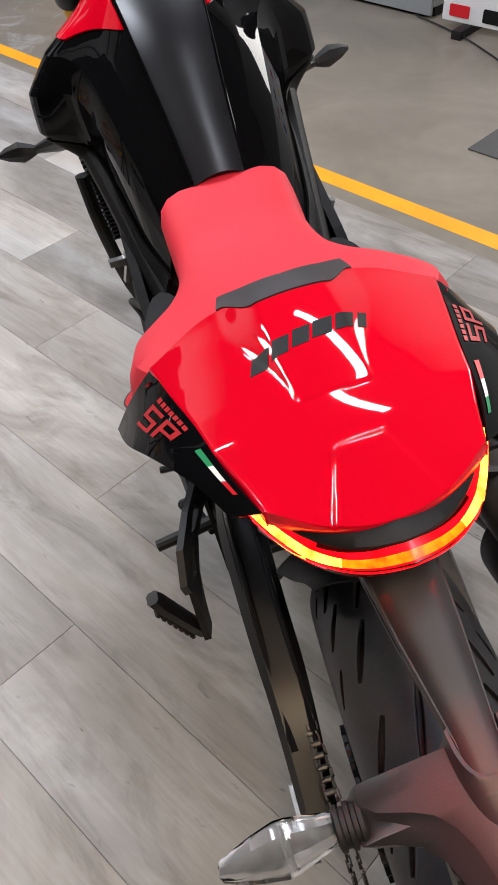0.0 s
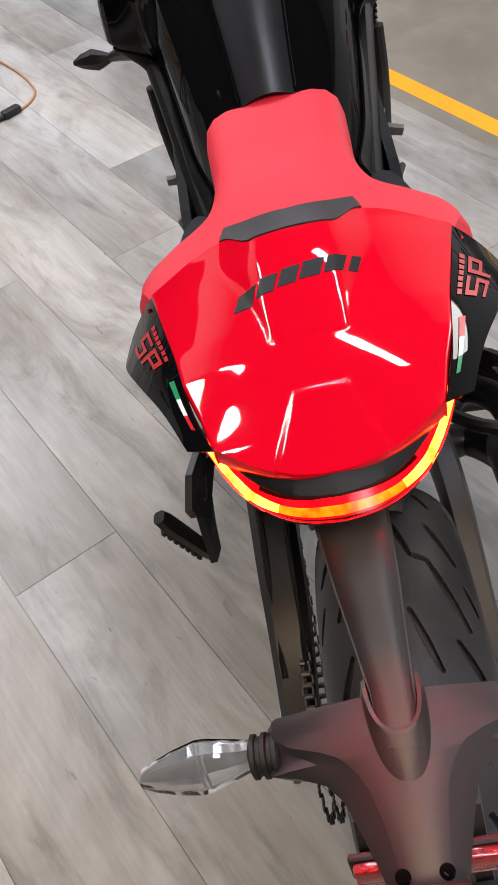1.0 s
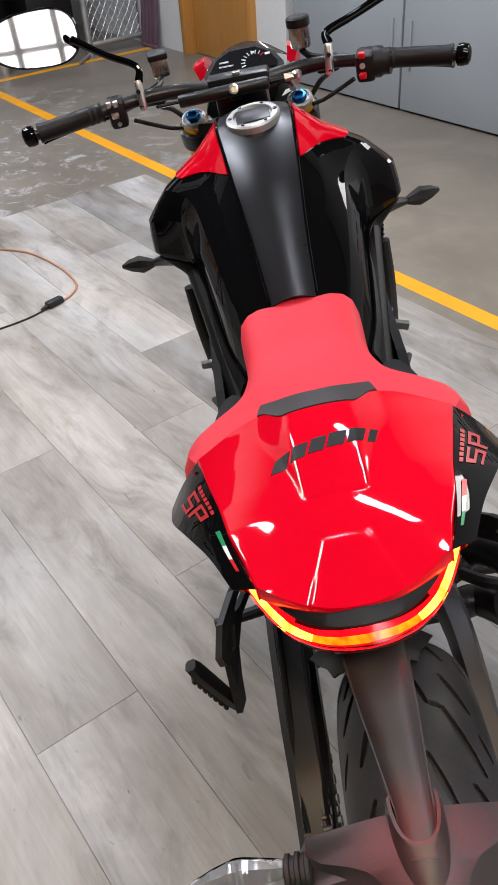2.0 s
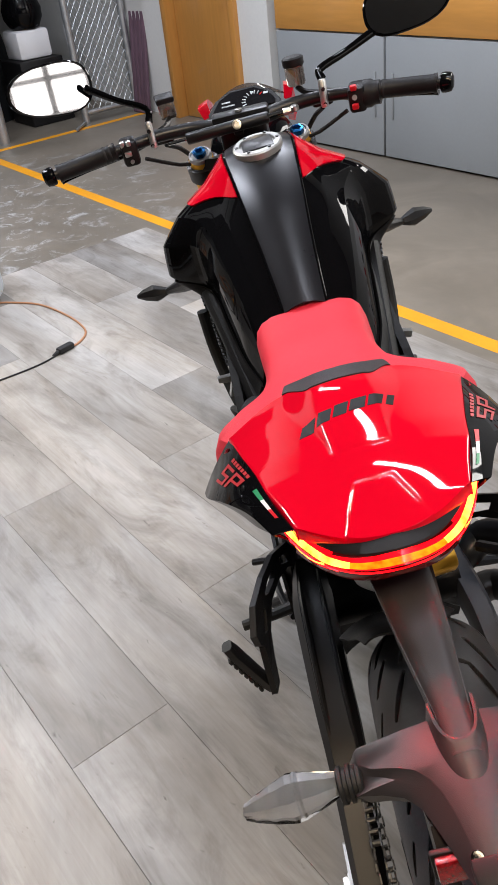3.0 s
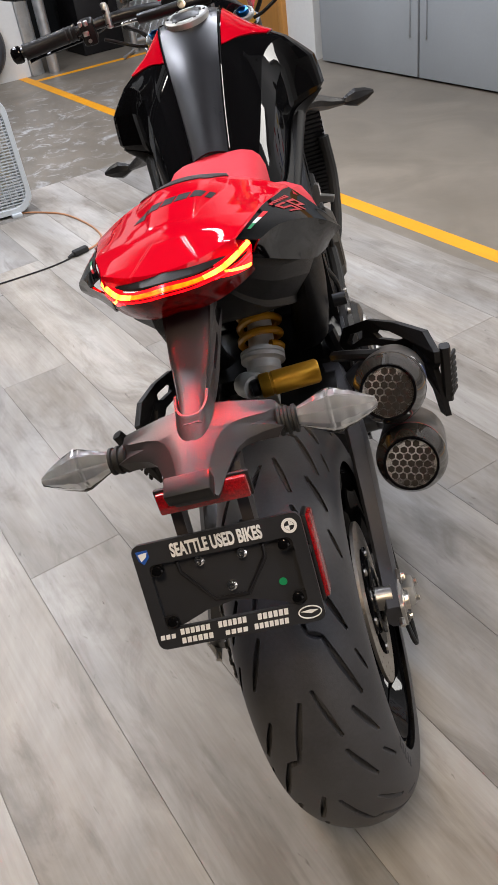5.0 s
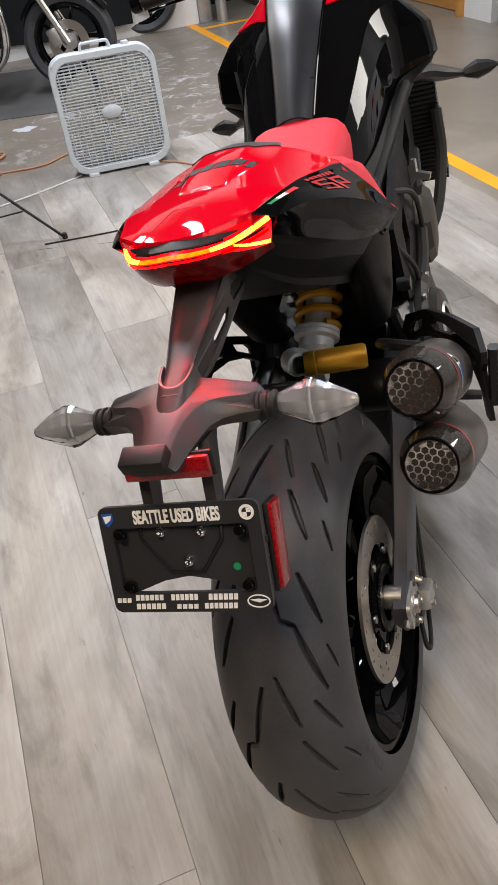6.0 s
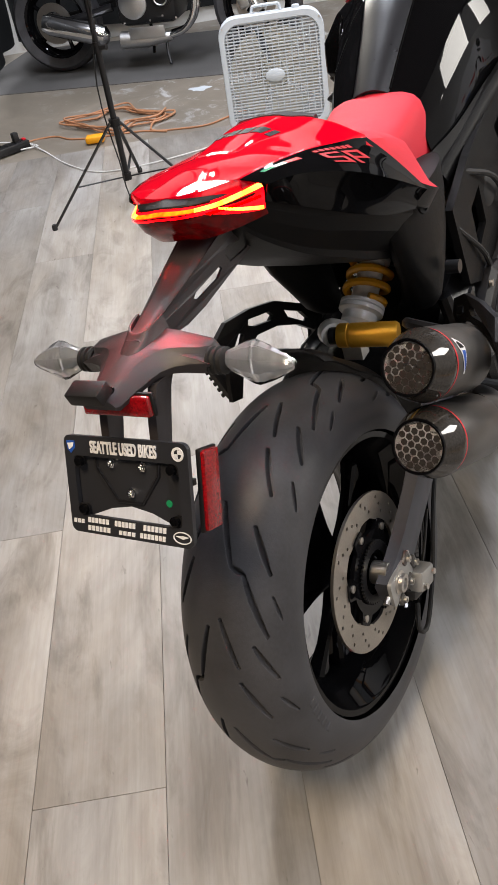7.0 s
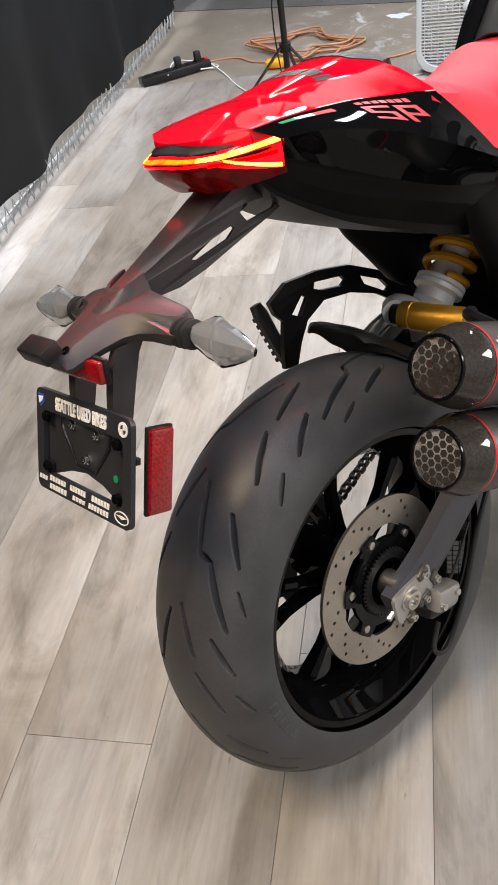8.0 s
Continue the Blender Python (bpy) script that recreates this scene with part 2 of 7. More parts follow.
def concrete_material():
    m = material("sealed_concrete", (0.212, 0.184, 0.147), 0.32, vary=0.22, scale=1.1, fine=14, bump=0.15, bump_scale=40, rough_vary=0.12)
    nt = m.node_tree
    p = nt.nodes["Principled BSDF"]
    old = p.inputs["Base Color"].links[0].from_socket
    co = nt.nodes.new("ShaderNodeTexCoord")
    # trowel swirls and old damp in the slab
    swirl = nt.nodes.new("ShaderNodeTexNoise")
    swirl.inputs["Scale"].default_value, swirl.inputs["Detail"].default_value, swirl.inputs["Roughness"].default_value = 1.7, 7, 0.62
    swirl.inputs["Distortion"].default_value = 1.6
    nt.links.new(co.outputs["Object"], swirl.inputs["Vector"])
    blot = nt.nodes.new("ShaderNodeMapRange")
    blot.inputs["From Min"].default_value, blot.inputs["From Max"].default_value = 0.36, 0.66
    blot.inputs["To Max"].default_value = 0.8
    nt.links.new(swirl.outputs["Fac"], blot.inputs["Value"])
    damp = nt.nodes.new("ShaderNodeMix")
    damp.data_type = "RGBA"
    nt.links.new(blot.outputs["Result"], damp.inputs[0])
    nt.links.new(old, damp.inputs[6])
    damp.inputs[7].default_value = (0.150, 0.132, 0.104, 1)
    old = damp.outputs[2]
    # scraped remains of white paint on one patch of the slab
    patch = nt.nodes.new("ShaderNodeVectorMath")
    patch.operation = "DISTANCE"
    patch.inputs[1].default_value = (-4.6, 0.7, 0)
    nt.links.new(co.outputs["Object"], patch.inputs[0])
    near = nt.nodes.new("ShaderNodeMapRange")
    near.inputs["From Min"].default_value, near.inputs["From Max"].default_value = 1.9, 0.5
    nt.links.new(patch.outputs["Value"], near.inputs["Value"])
    n = nt.nodes.new("ShaderNodeTexNoise")
    n.inputs["Scale"].default_value, n.inputs["Detail"].default_value, n.inputs["Roughness"].default_value = 5.5, 9, 0.72
    n.inputs["Distortion"].default_value = 1.2
    nt.links.new(co.outputs["Object"], n.inputs["Vector"])
    r = nt.nodes.new("ShaderNodeMapRange")
    r.inputs["From Min"].default_value, r.inputs["From Max"].default_value = 0.54, 0.66
    nt.links.new(n.outputs["Fac"], r.inputs["Value"])
    k = nt.nodes.new("ShaderNodeMath")
    k.operation = "MULTIPLY"
    nt.links.new(near.outputs["Result"], k.inputs[0])
    nt.links.new(r.outputs["Result"], k.inputs[1])
    mix = nt.nodes.new("ShaderNodeMix")
    mix.data_type = "RGBA"
    nt.links.new(k.outputs[0], mix.inputs[0])
    nt.links.new(old, mix.inputs[6])
    mix.inputs[7].default_value = (0.55, 0.56, 0.56, 1)
    nt.links.new(mix.outputs[2], p.inputs["Base Color"])
    return m


PLANK = plank_material()
CONCRETE = concrete_material()


# ---- mesh helpers ----
def mesh_object(name, bm, mat, smooth=False, parent=None, label="", angle=35):
    bmesh.ops.recalc_face_normals(bm, faces=bm.faces)
    data = bpy.data.meshes.new(name)
    if smooth:
        for f in bm.faces:
            f.smooth = True
        for e in bm.edges:
            if len(e.link_faces) == 2 and e.calc_face_angle(0) > radians(angle):
                e.smooth = False
    bm.to_mesh(data)
    bm.free()
    data.materials.append(mat)
    ob = new(name, data)
    if parent:
        ob.parent = parent
    if label:
        ob["label"] = label
    return ob


def part(name, bm, mat, parent, label="", smooth=True, angle=35):
    return mesh_object(name, bm, mat, smooth, parent, label, angle)


def thing(name, m, label, category, group="", kind=""):
    ob = new(name)
    ob.matrix_world = m
    ob.empty_display_size = 0.05
    return tagged(ob, label, category, group, kind)


def curve(points, n):
    """Points along a smooth line through the given ones, n to each span."""
    pts = [Vector(p) for p in points]
    ext = [2 * pts[0] - pts[1], *pts, 2 * pts[-1] - pts[-2]]
    out = []
    for i in range(1, len(ext) - 2):
        a, b, c, d = ext[i - 1 : i + 3]
        for k in range(n):
            t = k / n
            out.append(0.5 * (2 * b + (c - a) * t + (2 * a - 5 * b + 4 * c - d) * t * t + (3 * b - a - 3 * c + d) * t ** 3))
    return [*out, pts[-1]]


def loft(rings, closed=True, caps=True, bm=None):
    """Skin a row of rings of equal count."""
    bm = bm or bmesh.new()
    vs = [[bm.verts.new(p) for p in ring] for ring in rings]
    count = len(vs[0])
    for a, b in zip(vs, vs[1:]):
        for i in range(count if closed else count - 1):
            j = (i + 1) % count
            bm.faces.new((a[i], a[j], b[j], b[i]))
    if caps and closed:
        bm.faces.new(vs[0][::-1])
        bm.faces.new(vs[-1])
    return bm


def tube(points, radius, sides=10, bm=None, smooth=4, flat=1.0, up=(0, 0, 1)):
    """A round bar along a smooth line; radius may be one number or one for each point."""
    if smooth > 1 and len(points) > 2:
        line = curve(points, smooth)
    else:
        line = [Vector(p) for p in points]
    if isinstance(radius, (int, float)):
        radii = [radius] * len(line)
    else:
        at = np.linspace(0, 1, len(radius))
        radii = [float(r) for r in np.interp(np.linspace(0, 1, len(line)), at, radius)]
    rings = []
    side = None
    for i, p in enumerate(line):
        d = (line[min(i + 1, len(line) - 1)] - line[max(i - 1, 0)]).normalized()
        ref = Vector(up) if side is None else side.cross(d)
        if abs(d.dot(ref.normalized())) > 0.97:
            ref = Vector((1, 0, 0))
        side = d.cross(ref).normalized()
        top = side.cross(d)
        rings.append([p + radii[i] * (math.cos(a) * side + flat * math.sin(a) * top) for a in (2 * math.pi * k / sides for k in range(sides))])
    return loft(rings, bm=bm)


def lathe(profile, n=32, m=Matrix.Identity(4), bm=None, closed=False):
    """Turn a profile of (radius, height) about z, then set it at m."""
    bm = bm or bmesh.new()
    rings = []
    for r, h in profile:
        rings.append([m @ Vector((r * math.cos(a), r * math.sin(a), h)) for a in (2 * math.pi * k / n for k in range(n))])
    if closed:
        rings.append(rings[0])
        vs = [[bm.verts.new(p) for p in ring] for ring in rings[:-1]]
        vs.append(vs[0])
        for a, b in zip(vs, vs[1:]):
            for i in range(n):
                j = (i + 1) % n
                bm.faces.new((a[i], a[j], b[j], b[i]))
        return bm
    return loft(rings, bm=bm)


def along(a, b):
    """The pose at a whose z points to b."""
    d = Vector(b) - Vector(a)
    return Matrix.Translation(a) @ d.to_track_quat("Z", "Y").to_matrix().to_4x4()


def rod(a, b, r, n=14, r2=None, bm=None):
    d = (Vector(b) - Vector(a)).length
    return lathe([(r, 0), (r if r2 is None else r2, d)], n, along(a, b), bm)


def box(size, m=Matrix.Identity(4), bevel=0.0, bm=None, segments=2):
    own = bmesh.new()
    bmesh.ops.create_cube(own, size=1.0)
    bmesh.ops.scale(own, vec=size, verts=own.verts)
    if bevel:
        bmesh.ops.bevel(own, geom=own.edges[:], offset=bevel, segments=segments, affect="EDGES", profile=0.5)
    bmesh.ops.transform(own, matrix=m, verts=own.verts)
    if bm is None:
        return own
    merge(bm, own)
    return bm


def merge(bm, other):
    index = {v: bm.verts.new(v.co) for v in other.verts}
    for f in other.faces:
        bm.faces.new([index[v] for v in f.verts])
    other.free()
    return bm


def slab(outer, holes, thick, m=Matrix.Identity(4), bm=None):
    """A flat plate with holes: outlines in x and y, thickness along z."""
    bm = bm or bmesh.new()
    loops = [list(outer), *[list(h) for h in holes]]
    flat = [Vector((x, y, 0)) for loop in loops for x, y in loop]
    tris = tessellate_polygon([[Vector((x, y, 0)) for x, y in loop] for loop in loops])
    low = [bm.verts.new(m @ Vector((p.x, p.y, -thick / 2))) for p in flat]
    high = [bm.verts.new(m @ Vector((p.x, p.y, thick / 2))) for p in flat]
    for a, b, c in tris:
        for row in (low, high):
            try:
                bm.faces.new((row[a], row[b], row[c]))
            except ValueError:
                pass
    start = 0
    for loop in loops:
        k = len(loop)
        for i in range(k):
            a, b = start + i, start + (i + 1) % k
            bm.faces.new((low[a], low[b], high[b], high[a]))
        start += k
    return bm


def rounded(w, h, r, n=5, cx=0.0, cy=0.0):
    out = []
    for sx, sy, a0 in ((1, 1, 0), (-1, 1, 90), (-1, -1, 180), (1, -1, 270)):
        for k in range(n + 1):
            a = radians(a0 + 90 * k / n)
            out.append((cx + sx * (w / 2 - r) + r * math.cos(a), cy + sy * (h / 2 - r) + r * math.sin(a)))
    return out


def ngon(r, n, cx=0.0, cy=0.0, turn=0.0):
    return [(cx + r * math.cos(radians(turn) + 2 * math.pi * k / n), cy + r * math.sin(radians(turn) + 2 * math.pi * k / n)) for k in range(n)]


def sheet(fn, nu, nv, thick=0.0, bm=None):
    """A patch fn(s, t) over the unit square; with a thickness it is given a back."""
    grid = [[Vector(fn(i / nu, j / nv)) for j in range(nv + 1)] for i in range(nu + 1)]
    bm = bm or bmesh.new()

    def add(g, flip):
        vs = [[bm.verts.new(p) for p in row] for row in g]
        for i in range(nu):
            for j in range(nv):
                q = (vs[i][j], vs[i + 1][j], vs[i + 1][j + 1], vs[i][j + 1])
                bm.faces.new(q[::-1] if flip else q)
        return vs

    front = add(grid, False)
    if thick:
        back = [[None] * (nv + 1) for _ in range(nu + 1)]
        for i in range(nu + 1):
            for j in range(nv + 1):
                du = grid[min(i + 1, nu)][j] - grid[max(i - 1, 0)][j]
                dv = grid[i][min(j + 1, nv)] - grid[i][max(j - 1, 0)]
                n = du.cross(dv)
                back[i][j] = grid[i][j] - thick * (n.normalized() if n.length > 1e-12 else Vector((0, 0, 1)))
        rear = add(back, True)
        for i in range(nu):
            bm.faces.new((front[i][0], rear[i][0], rear[i + 1][0], front[i + 1][0]))
            bm.faces.new((front[i][nv], front[i + 1][nv], rear[i + 1][nv], rear[i][nv]))
        for j in range(nv):
            bm.faces.new((front[0][j], front[0][j + 1], rear[0][j + 1], rear[0][j]))
            bm.faces.new((front[nu][j], rear[nu][j], rear[nu][j + 1], front[nu][j + 1]))
    return bm


def lerp(x, xs, ys):
    return float(np.interp(x, xs, ys))


def ease(x):
    x = min(1.0, max(0.0, x))
    return x * x * (3 - 2 * x)


def lettering(name, text, height, width, m, mat, parent, depth=0.0006):
    data = bpy.data.curves.new(name, "FONT")
    data.body, data.align_x, data.align_y, data.extrude, data.offset = text, "CENTER", "CENTER", depth, 0.03
    ob = new(name, data)
    mesh = bpy.data.meshes.new_from_object(ob)
    bpy.data.objects.remove(ob)
    xs = [v.co.x for v in mesh.vertices]
    ys = [v.co.y for v in mesh.vertices]
    mesh.transform(Matrix.Diagonal((width / (max(xs) - min(xs)), height / (max(ys) - min(ys)), 1, 1)))
    mesh.transform(m)
    mesh.materials.clear()
    mesh.materials.append(mat)
    out = new(name, mesh)
    out.parent = parent
    return out


# ---- the room ----
def setting(name, bm, mat, label, category, smooth=False):
    ob = mesh_object(name, bm, mat, smooth)
    ob.matrix_world = ROOM
    return tagged(ob, label, category, kind="structure")


def slab_box(u0, u1, v0, v1, z0, z1, bevel=0.0, bm=None):
    return box((u1 - u0, v1 - v0, z1 - z0), Matrix.Translation(((u0 + u1) / 2, (v0 + v1) / 2, (z0 + z1) / 2)), bevel, bm)


FLOOR_Z = -0.006
WALL_V, BACK_V = 3.22, 3.9
setting("floor", slab_box(-9.5, 5.0, -4.5, 4.2, -0.2, FLOOR_Z), CONCRETE, "sealed grey-brown concrete slab with scraped white paint", "floor")
setting("ceiling", slab_box(-9.5, 5.0, -4.5, 4.2, 3.6, 3.75), CEILING_DARK, "dark painted ceiling", "ceiling")
wall = slab_box(-9.5, -5.62, WALL_V, WALL_V + 0.15, FLOOR_Z, 3.6)
slab_box(-4.70, -4.36, WALL_V, WALL_V + 0.15, FLOOR_Z, 3.6, bm=wall)
slab_box(-5.62, -4.70, WALL_V, WALL_V + 0.15, 2.06, 3.6, bm=wall)
slab_box(-4.36, -4.26, WALL_V + 0.15, BACK_V, FLOOR_Z, 3.6, bm=wall)
for u0, u1, z0, z1 in ((-4.36, -1.15, FLOOR_Z, 3.6), (-0.15, 5.0, FLOOR_Z, 3.6), (-1.15, -0.15, FLOOR_Z, 1.65), (-1.15, -0.15, 2.55, 3.6)):
    slab_box(u0, u1, BACK_V, BACK_V + 0.15, z0, z1, bm=wall)
setting("wall_east", wall, WALL_WHITE, "white painted wall with a recess for the cabinets", "wall")
setting("wall_south", slab_box(5.0, 5.15, -4.5, 4.2, FLOOR_Z, 3.6), WALL_GREY, "grey block end wall", "wall")
# Unseen grid added before the daylight lamp to break up its mirror reflection.
bars = bmesh.new()
for k in range(10):
    slab_box(4.82, 4.87, -1.02 + 0.36 * k - 0.028, -1.02 + 0.36 * k + 0.028, 0.55, 2.85, 0.004, bars)
for k in range(8):
    slab_box(4.825, 4.865, -1.05, 2.25, 0.60 + 0.31 * k - 0.022, 0.60 + 0.31 * k + 0.022, 0.004, bars)
setting("window_1", bars, WALL_GREY, "added grey bars breaking up the daylight lamp's reflection", "window frame")
setting("wall_west", slab_box(-9.5, 5.15, -4.65, -4.5, FLOOR_Z, 3.6), WALL_GREY, "grey block side wall", "wall")
setting("wall_north", slab_box(-9.65, -9.5, -4.65, 4.2, FLOOR_Z, 3.6), WALL_GREY, "grey block wall behind the wire cage", "wall")

tape = sheet(lambda s, t: (-9.0 + 13 * s, 1.60 + 0.075 * t + 0.004 * math.sin(9 * s), FLOOR_Z + 0.0008), 60, 1, 0.0006)
setting("floor_marking", tape, TAPE_YELLOW, "yellow tape line stuck on the concrete floor", "floor line")
tape = slab_box(-6.1, -6.03, 1.675, 3.2, FLOOR_Z + 0.0002, FLOOR_Z + 0.0009)
setting("floor_marking", tape, TAPE_YELLOW, "short yellow tape line by the wire cage", "floor line")
mat = slab_box(-1.26, 0.4, 2.12, 3.0, FLOOR_Z + 0.0005, FLOOR_Z + 0.006, 0.002)
tagged(mesh_object("mat_or_shade", mat, MAT_AND_SHADE), "dark grey rubber mat on the concrete", "mat").matrix_world = ROOM

# window high in the wall beyond the yellow line
window = thing("window_1", ROOM @ pose(-0.65, BACK_V + 0.06, 2.1), "plain daylit window in a white frame", "window", kind="structure")
for x in (-0.475, 0.475):
    part("window_frame", box((0.05, 0.06, 0.90), pose(x, 0, 0), 0.004), WALL_WHITE, window)
for z in (-0.425, 0.425):
    part("window_frame", box((0.90, 0.06, 0.05), pose(0, 0, z), 0.004), WALL_WHITE, window)
part("pane", box((0.90, 0.006, 0.80), pose(0, 0.01, 0)), GLASS, window).visible_shadow = False
part("window_sill", box((1.0, 0.12, 0.03), pose(0, -0.08, -0.468), 0.004), WALL_WHITE, window)

# doors
door = thing("door_1", ROOM @ pose(-5.16, WALL_V, FLOOR_Z), "closed varnished oak door in an oak frame", "door", kind="structure")
for x in (-0.44, 0.44):
    part("door_jamb", box((0.06, 0.19, 2.10), pose(x, 0.055, 1.05), 0.004), OAK, door)
part("door_head", box((0.82, 0.19, 0.06), pose(0, 0.055, 2.07), 0.004), OAK, door)
part("door_leaf", box((0.80, 0.045, 2.03), pose(0, 0.07, 1.02), 0.003), OAK, door)
handle = part("door_handle", rod((0.32, 0.05, 1.0), (0.32, -0.03, 1.0), 0.012), STEEL, door, "steel lever handle")
part("lever", tube([(0.32, -0.03, 1.0), (0.27, -0.035, 1.0), (0.21, -0.03, 1.0)], 0.009), STEEL, handle)


def cabinet(u0, u1, label):
    ob = thing("cabinet", ROOM @ pose(0, 0, FLOOR_Z), label, "cabinet", "grey cabinets under the oak top")
    part("body", slab_box(u0, u1, WALL_V + 0.0, BACK_V - 0.01, 0.05, 0.70, 0.002), CABINET_GREY, ob)
    part("plinth", slab_box(u0 + 0.01, u1 - 0.01, WALL_V + 0.03, BACK_V - 0.02, 0.0, 0.05), SATIN_BLACK, ob)
    d = part("door", slab_box(u0 + 0.004, u1 - 0.004, WALL_V - 0.02, WALL_V - 0.001, 0.015, 0.695, 0.002), CABINET_GREY, ob)
    return ob, d


left, d = cabinet(-4.26, -3.275, "grey laminate cabinet with a flush door and slim handle")
part("handle", box((0.012, 0.014, 0.26), pose(-3.345, WALL_V - 0.026, 0.37), 0.003), CABINET_GREY, d)
right, d = cabinet(-3.265, -2.15, "wide grey laminate cabinet with a flush door")
part("handle", box((0.012, 0.014, 0.26), pose(-3.2, WALL_V - 0.026, 0.37), 0.003), CABINET_GREY, d)
part("handle", box((0.012, 0.014, 0.26), pose(-2.28, WALL_V - 0.026, 0.37), 0.003), CABINET_GREY, d)
top = mesh_object("worktop", slab_box(-4.255, -2.08, WALL_V - 0.03, BACK_V - 0.005, 0.90, 0.935, 0.004), OAK_TOP)
top.matrix_world = ROOM
part("front_apron", slab_box(-4.253, -2.082, WALL_V - 0.024, WALL_V - 0.002, 0.700, 0.8995, 0.003), OAK_TOP, top, "broad oak front board")
part("support_board", slab_box(-4.20, -2.13, WALL_V + 0.03, BACK_V - 0.02, 0.695, 0.8995), OAK_TOP, top)
tagged(top, "orange oak counter top with a broad front board on cabinets", "worktop")

# white display panel with sponsor marks
panel = thing("display_board", ROOM @ pose(-2.06, 3.13, FLOOR_Z, 0, 0, 3), "white board covered in coloured sponsor marks, standing on the floor", "display board")
part("board", box((1.1, 0.03, 0.75), pose(0.56, 0.02, 0.415), 0.004), WHITE_INK, panel)
part("foot", box((0.05, 0.3, 0.04), pose(0.15, 0.05, 0.02), 0.004), SATIN_BLACK, panel)
part("foot", box((0.05, 0.3, 0.04), pose(0.95, 0.05, 0.02), 0.004), SATIN_BLACK, panel)
rng = random.Random(5)
for row in range(5):
    for col in range(6):
        ink = (RED_INK, BLUE_INK, BLACK_INK, YELLOW_INK, RED_INK, BLACK_INK)[(col * 2 + row * 3) % 6]
        w, h = 0.06 + 0.07 * rng.random(), 0.03 + 0.03 * rng.random()
        part("sponsor_mark", slab(rounded(w, h, 0.008), [], 0.003, pose(0.1 + 0.18 * col, 0.003, 0.09 + 0.135 * row, 90)), ink, panel)

# wire cage at the far end
CAGE_U = -6.22
cage = thing("wire_cage", ROOM @ pose(0, 0, FLOOR_Z), "galvanised chain-link cage with round posts, its gate open", "cage")
for v in (3.17, 2.66, 1.9):
    part("post", rod((CAGE_U, v, 0), (CAGE_U, v, 2.4), 0.03 if v != 1.9 else 0.045, 16), GALVANISED, cage)
part("rail", rod((CAGE_U, 2.66, 0.08), (CAGE_U, 3.17, 0.08), 0.02), GALVANISED, cage)
part("rail", rod((CAGE_U, 2.66, 2.35), (CAGE_U, 3.17, 2.35), 0.02), GALVANISED, cage)
wires = bmesh.new()
for k in range(-28, 12):
    for s in (1, -1):
        pts = []
        for i in range(0, 9):
            v = 2.68 + 0.06 * i
            z = 0.1 + 0.085 * (k + 16) + s * 0.085 * i + (0.0 if s > 0 else 0.7)
            if 0.09 < z < 2.34:
                pts.append((CAGE_U + 0.006 * (-1) ** i, v, z))
        if len(pts) > 1:
            tube(pts, 0.0028, 4, wires, 1)
tagged(part("chain_link", wires, GALVANISED, cage, smooth=False), kind="stuff")
part("gate_track", rod((CAGE_U + 0.05, 2.62, 0.02), (CAGE_U + 0.22, 2.45, 0.02), 0.012), GALVANISED, cage)

stub = slab_box(-6.45, -6.3, -4.5, 1.72, FLOOR_Z, 3.6)
setting("wall_cage", stub, WALL_WHITE, "white painted wall beside the cage opening", "wall")
jamb = thing("door_frame", ROOM @ pose(0, 0, FLOOR_Z), "pale grey steel frame of the cage opening", "door frame", kind="structure")
part("frame_post", slab_box(-6.47, -6.26, 1.724, 1.80, 0, 2.6, 0.006), GALVANISED, jamb)
part("frame_post", slab_box(-6.40, -6.30, 1.806, 1.84, 0, 2.6, 0.004), GALVANISED, jamb)

# dark stores in the cage
store = mesh_object("storage_cover", loft([[(-7.6 + rx * math.cos(a), 2.1 + ry * math.sin(a), z) for a in (2 * math.pi * k / 20 for k in range(20))]
                                          for z, rx, ry in ((FLOOR_Z, 0.6, 0.5), (0.5, 0.62, 0.52), (1.0, 0.5, 0.46), (1.7, 0.42, 0.4), (2.3, 0.36, 0.36))]), CURTAIN, True)
store.matrix_world = ROOM
tagged(store, "tall stack of stores under a black cover", "covered stack")
helmet = mesh_object("helmet_box", box((0.3, 0.3, 0.22), pose(-6.75, 2.52, FLOOR_Z + 0.62), 0.03), WHITE_INK, True)
helmet.matrix_world = ROOM
tagged(helmet, "white cardboard box on a dark crate in the cage", "box")
crate = mesh_object("crate", box((0.42, 0.4, 0.51), pose(-6.75, 2.52, FLOOR_Z + 0.255), 0.015), SATIN_BLACK, True)
crate.matrix_world = ROOM
tagged(crate, "dark plastic crate standing in the cage", "crate")
bag = mesh_object("helmet", lathe([(0.02, 0), (0.12, 0.01), (0.16, 0.08), (0.165, 0.15), (0.13, 0.25), (0.06, 0.3), (0.005, 0.31)], 20, pose(-6.72, 2.52, FLOOR_Z + 0.73)), GLOSS_BLACK, True)
bag.matrix_world = ROOM
tagged(bag, "round black helmet resting on the white box", "helmet")

ext = thing("fire_extinguisher", ROOM @ pose(-5.92, WALL_V - 0.08, 0.98), "red fire extinguisher with a white label, hung on the wall", "fire extinguisher")
part("cylinder", lathe([(0.05, 0), (0.065, 0.015), (0.066, 0.40), (0.05, 0.45), (0.02, 0.47)], 24), RED_PAINT, ext)
part("label", lathe([(0.0665, 0.16), (0.0672, 0.161), (0.0672, 0.35), (0.0665, 0.351)], 24), WHITE_INK, ext, "white instruction label")
part("valve", rod((0, 0, 0.47), (0, 0, 0.52), 0.015), MATTE_BLACK, ext)
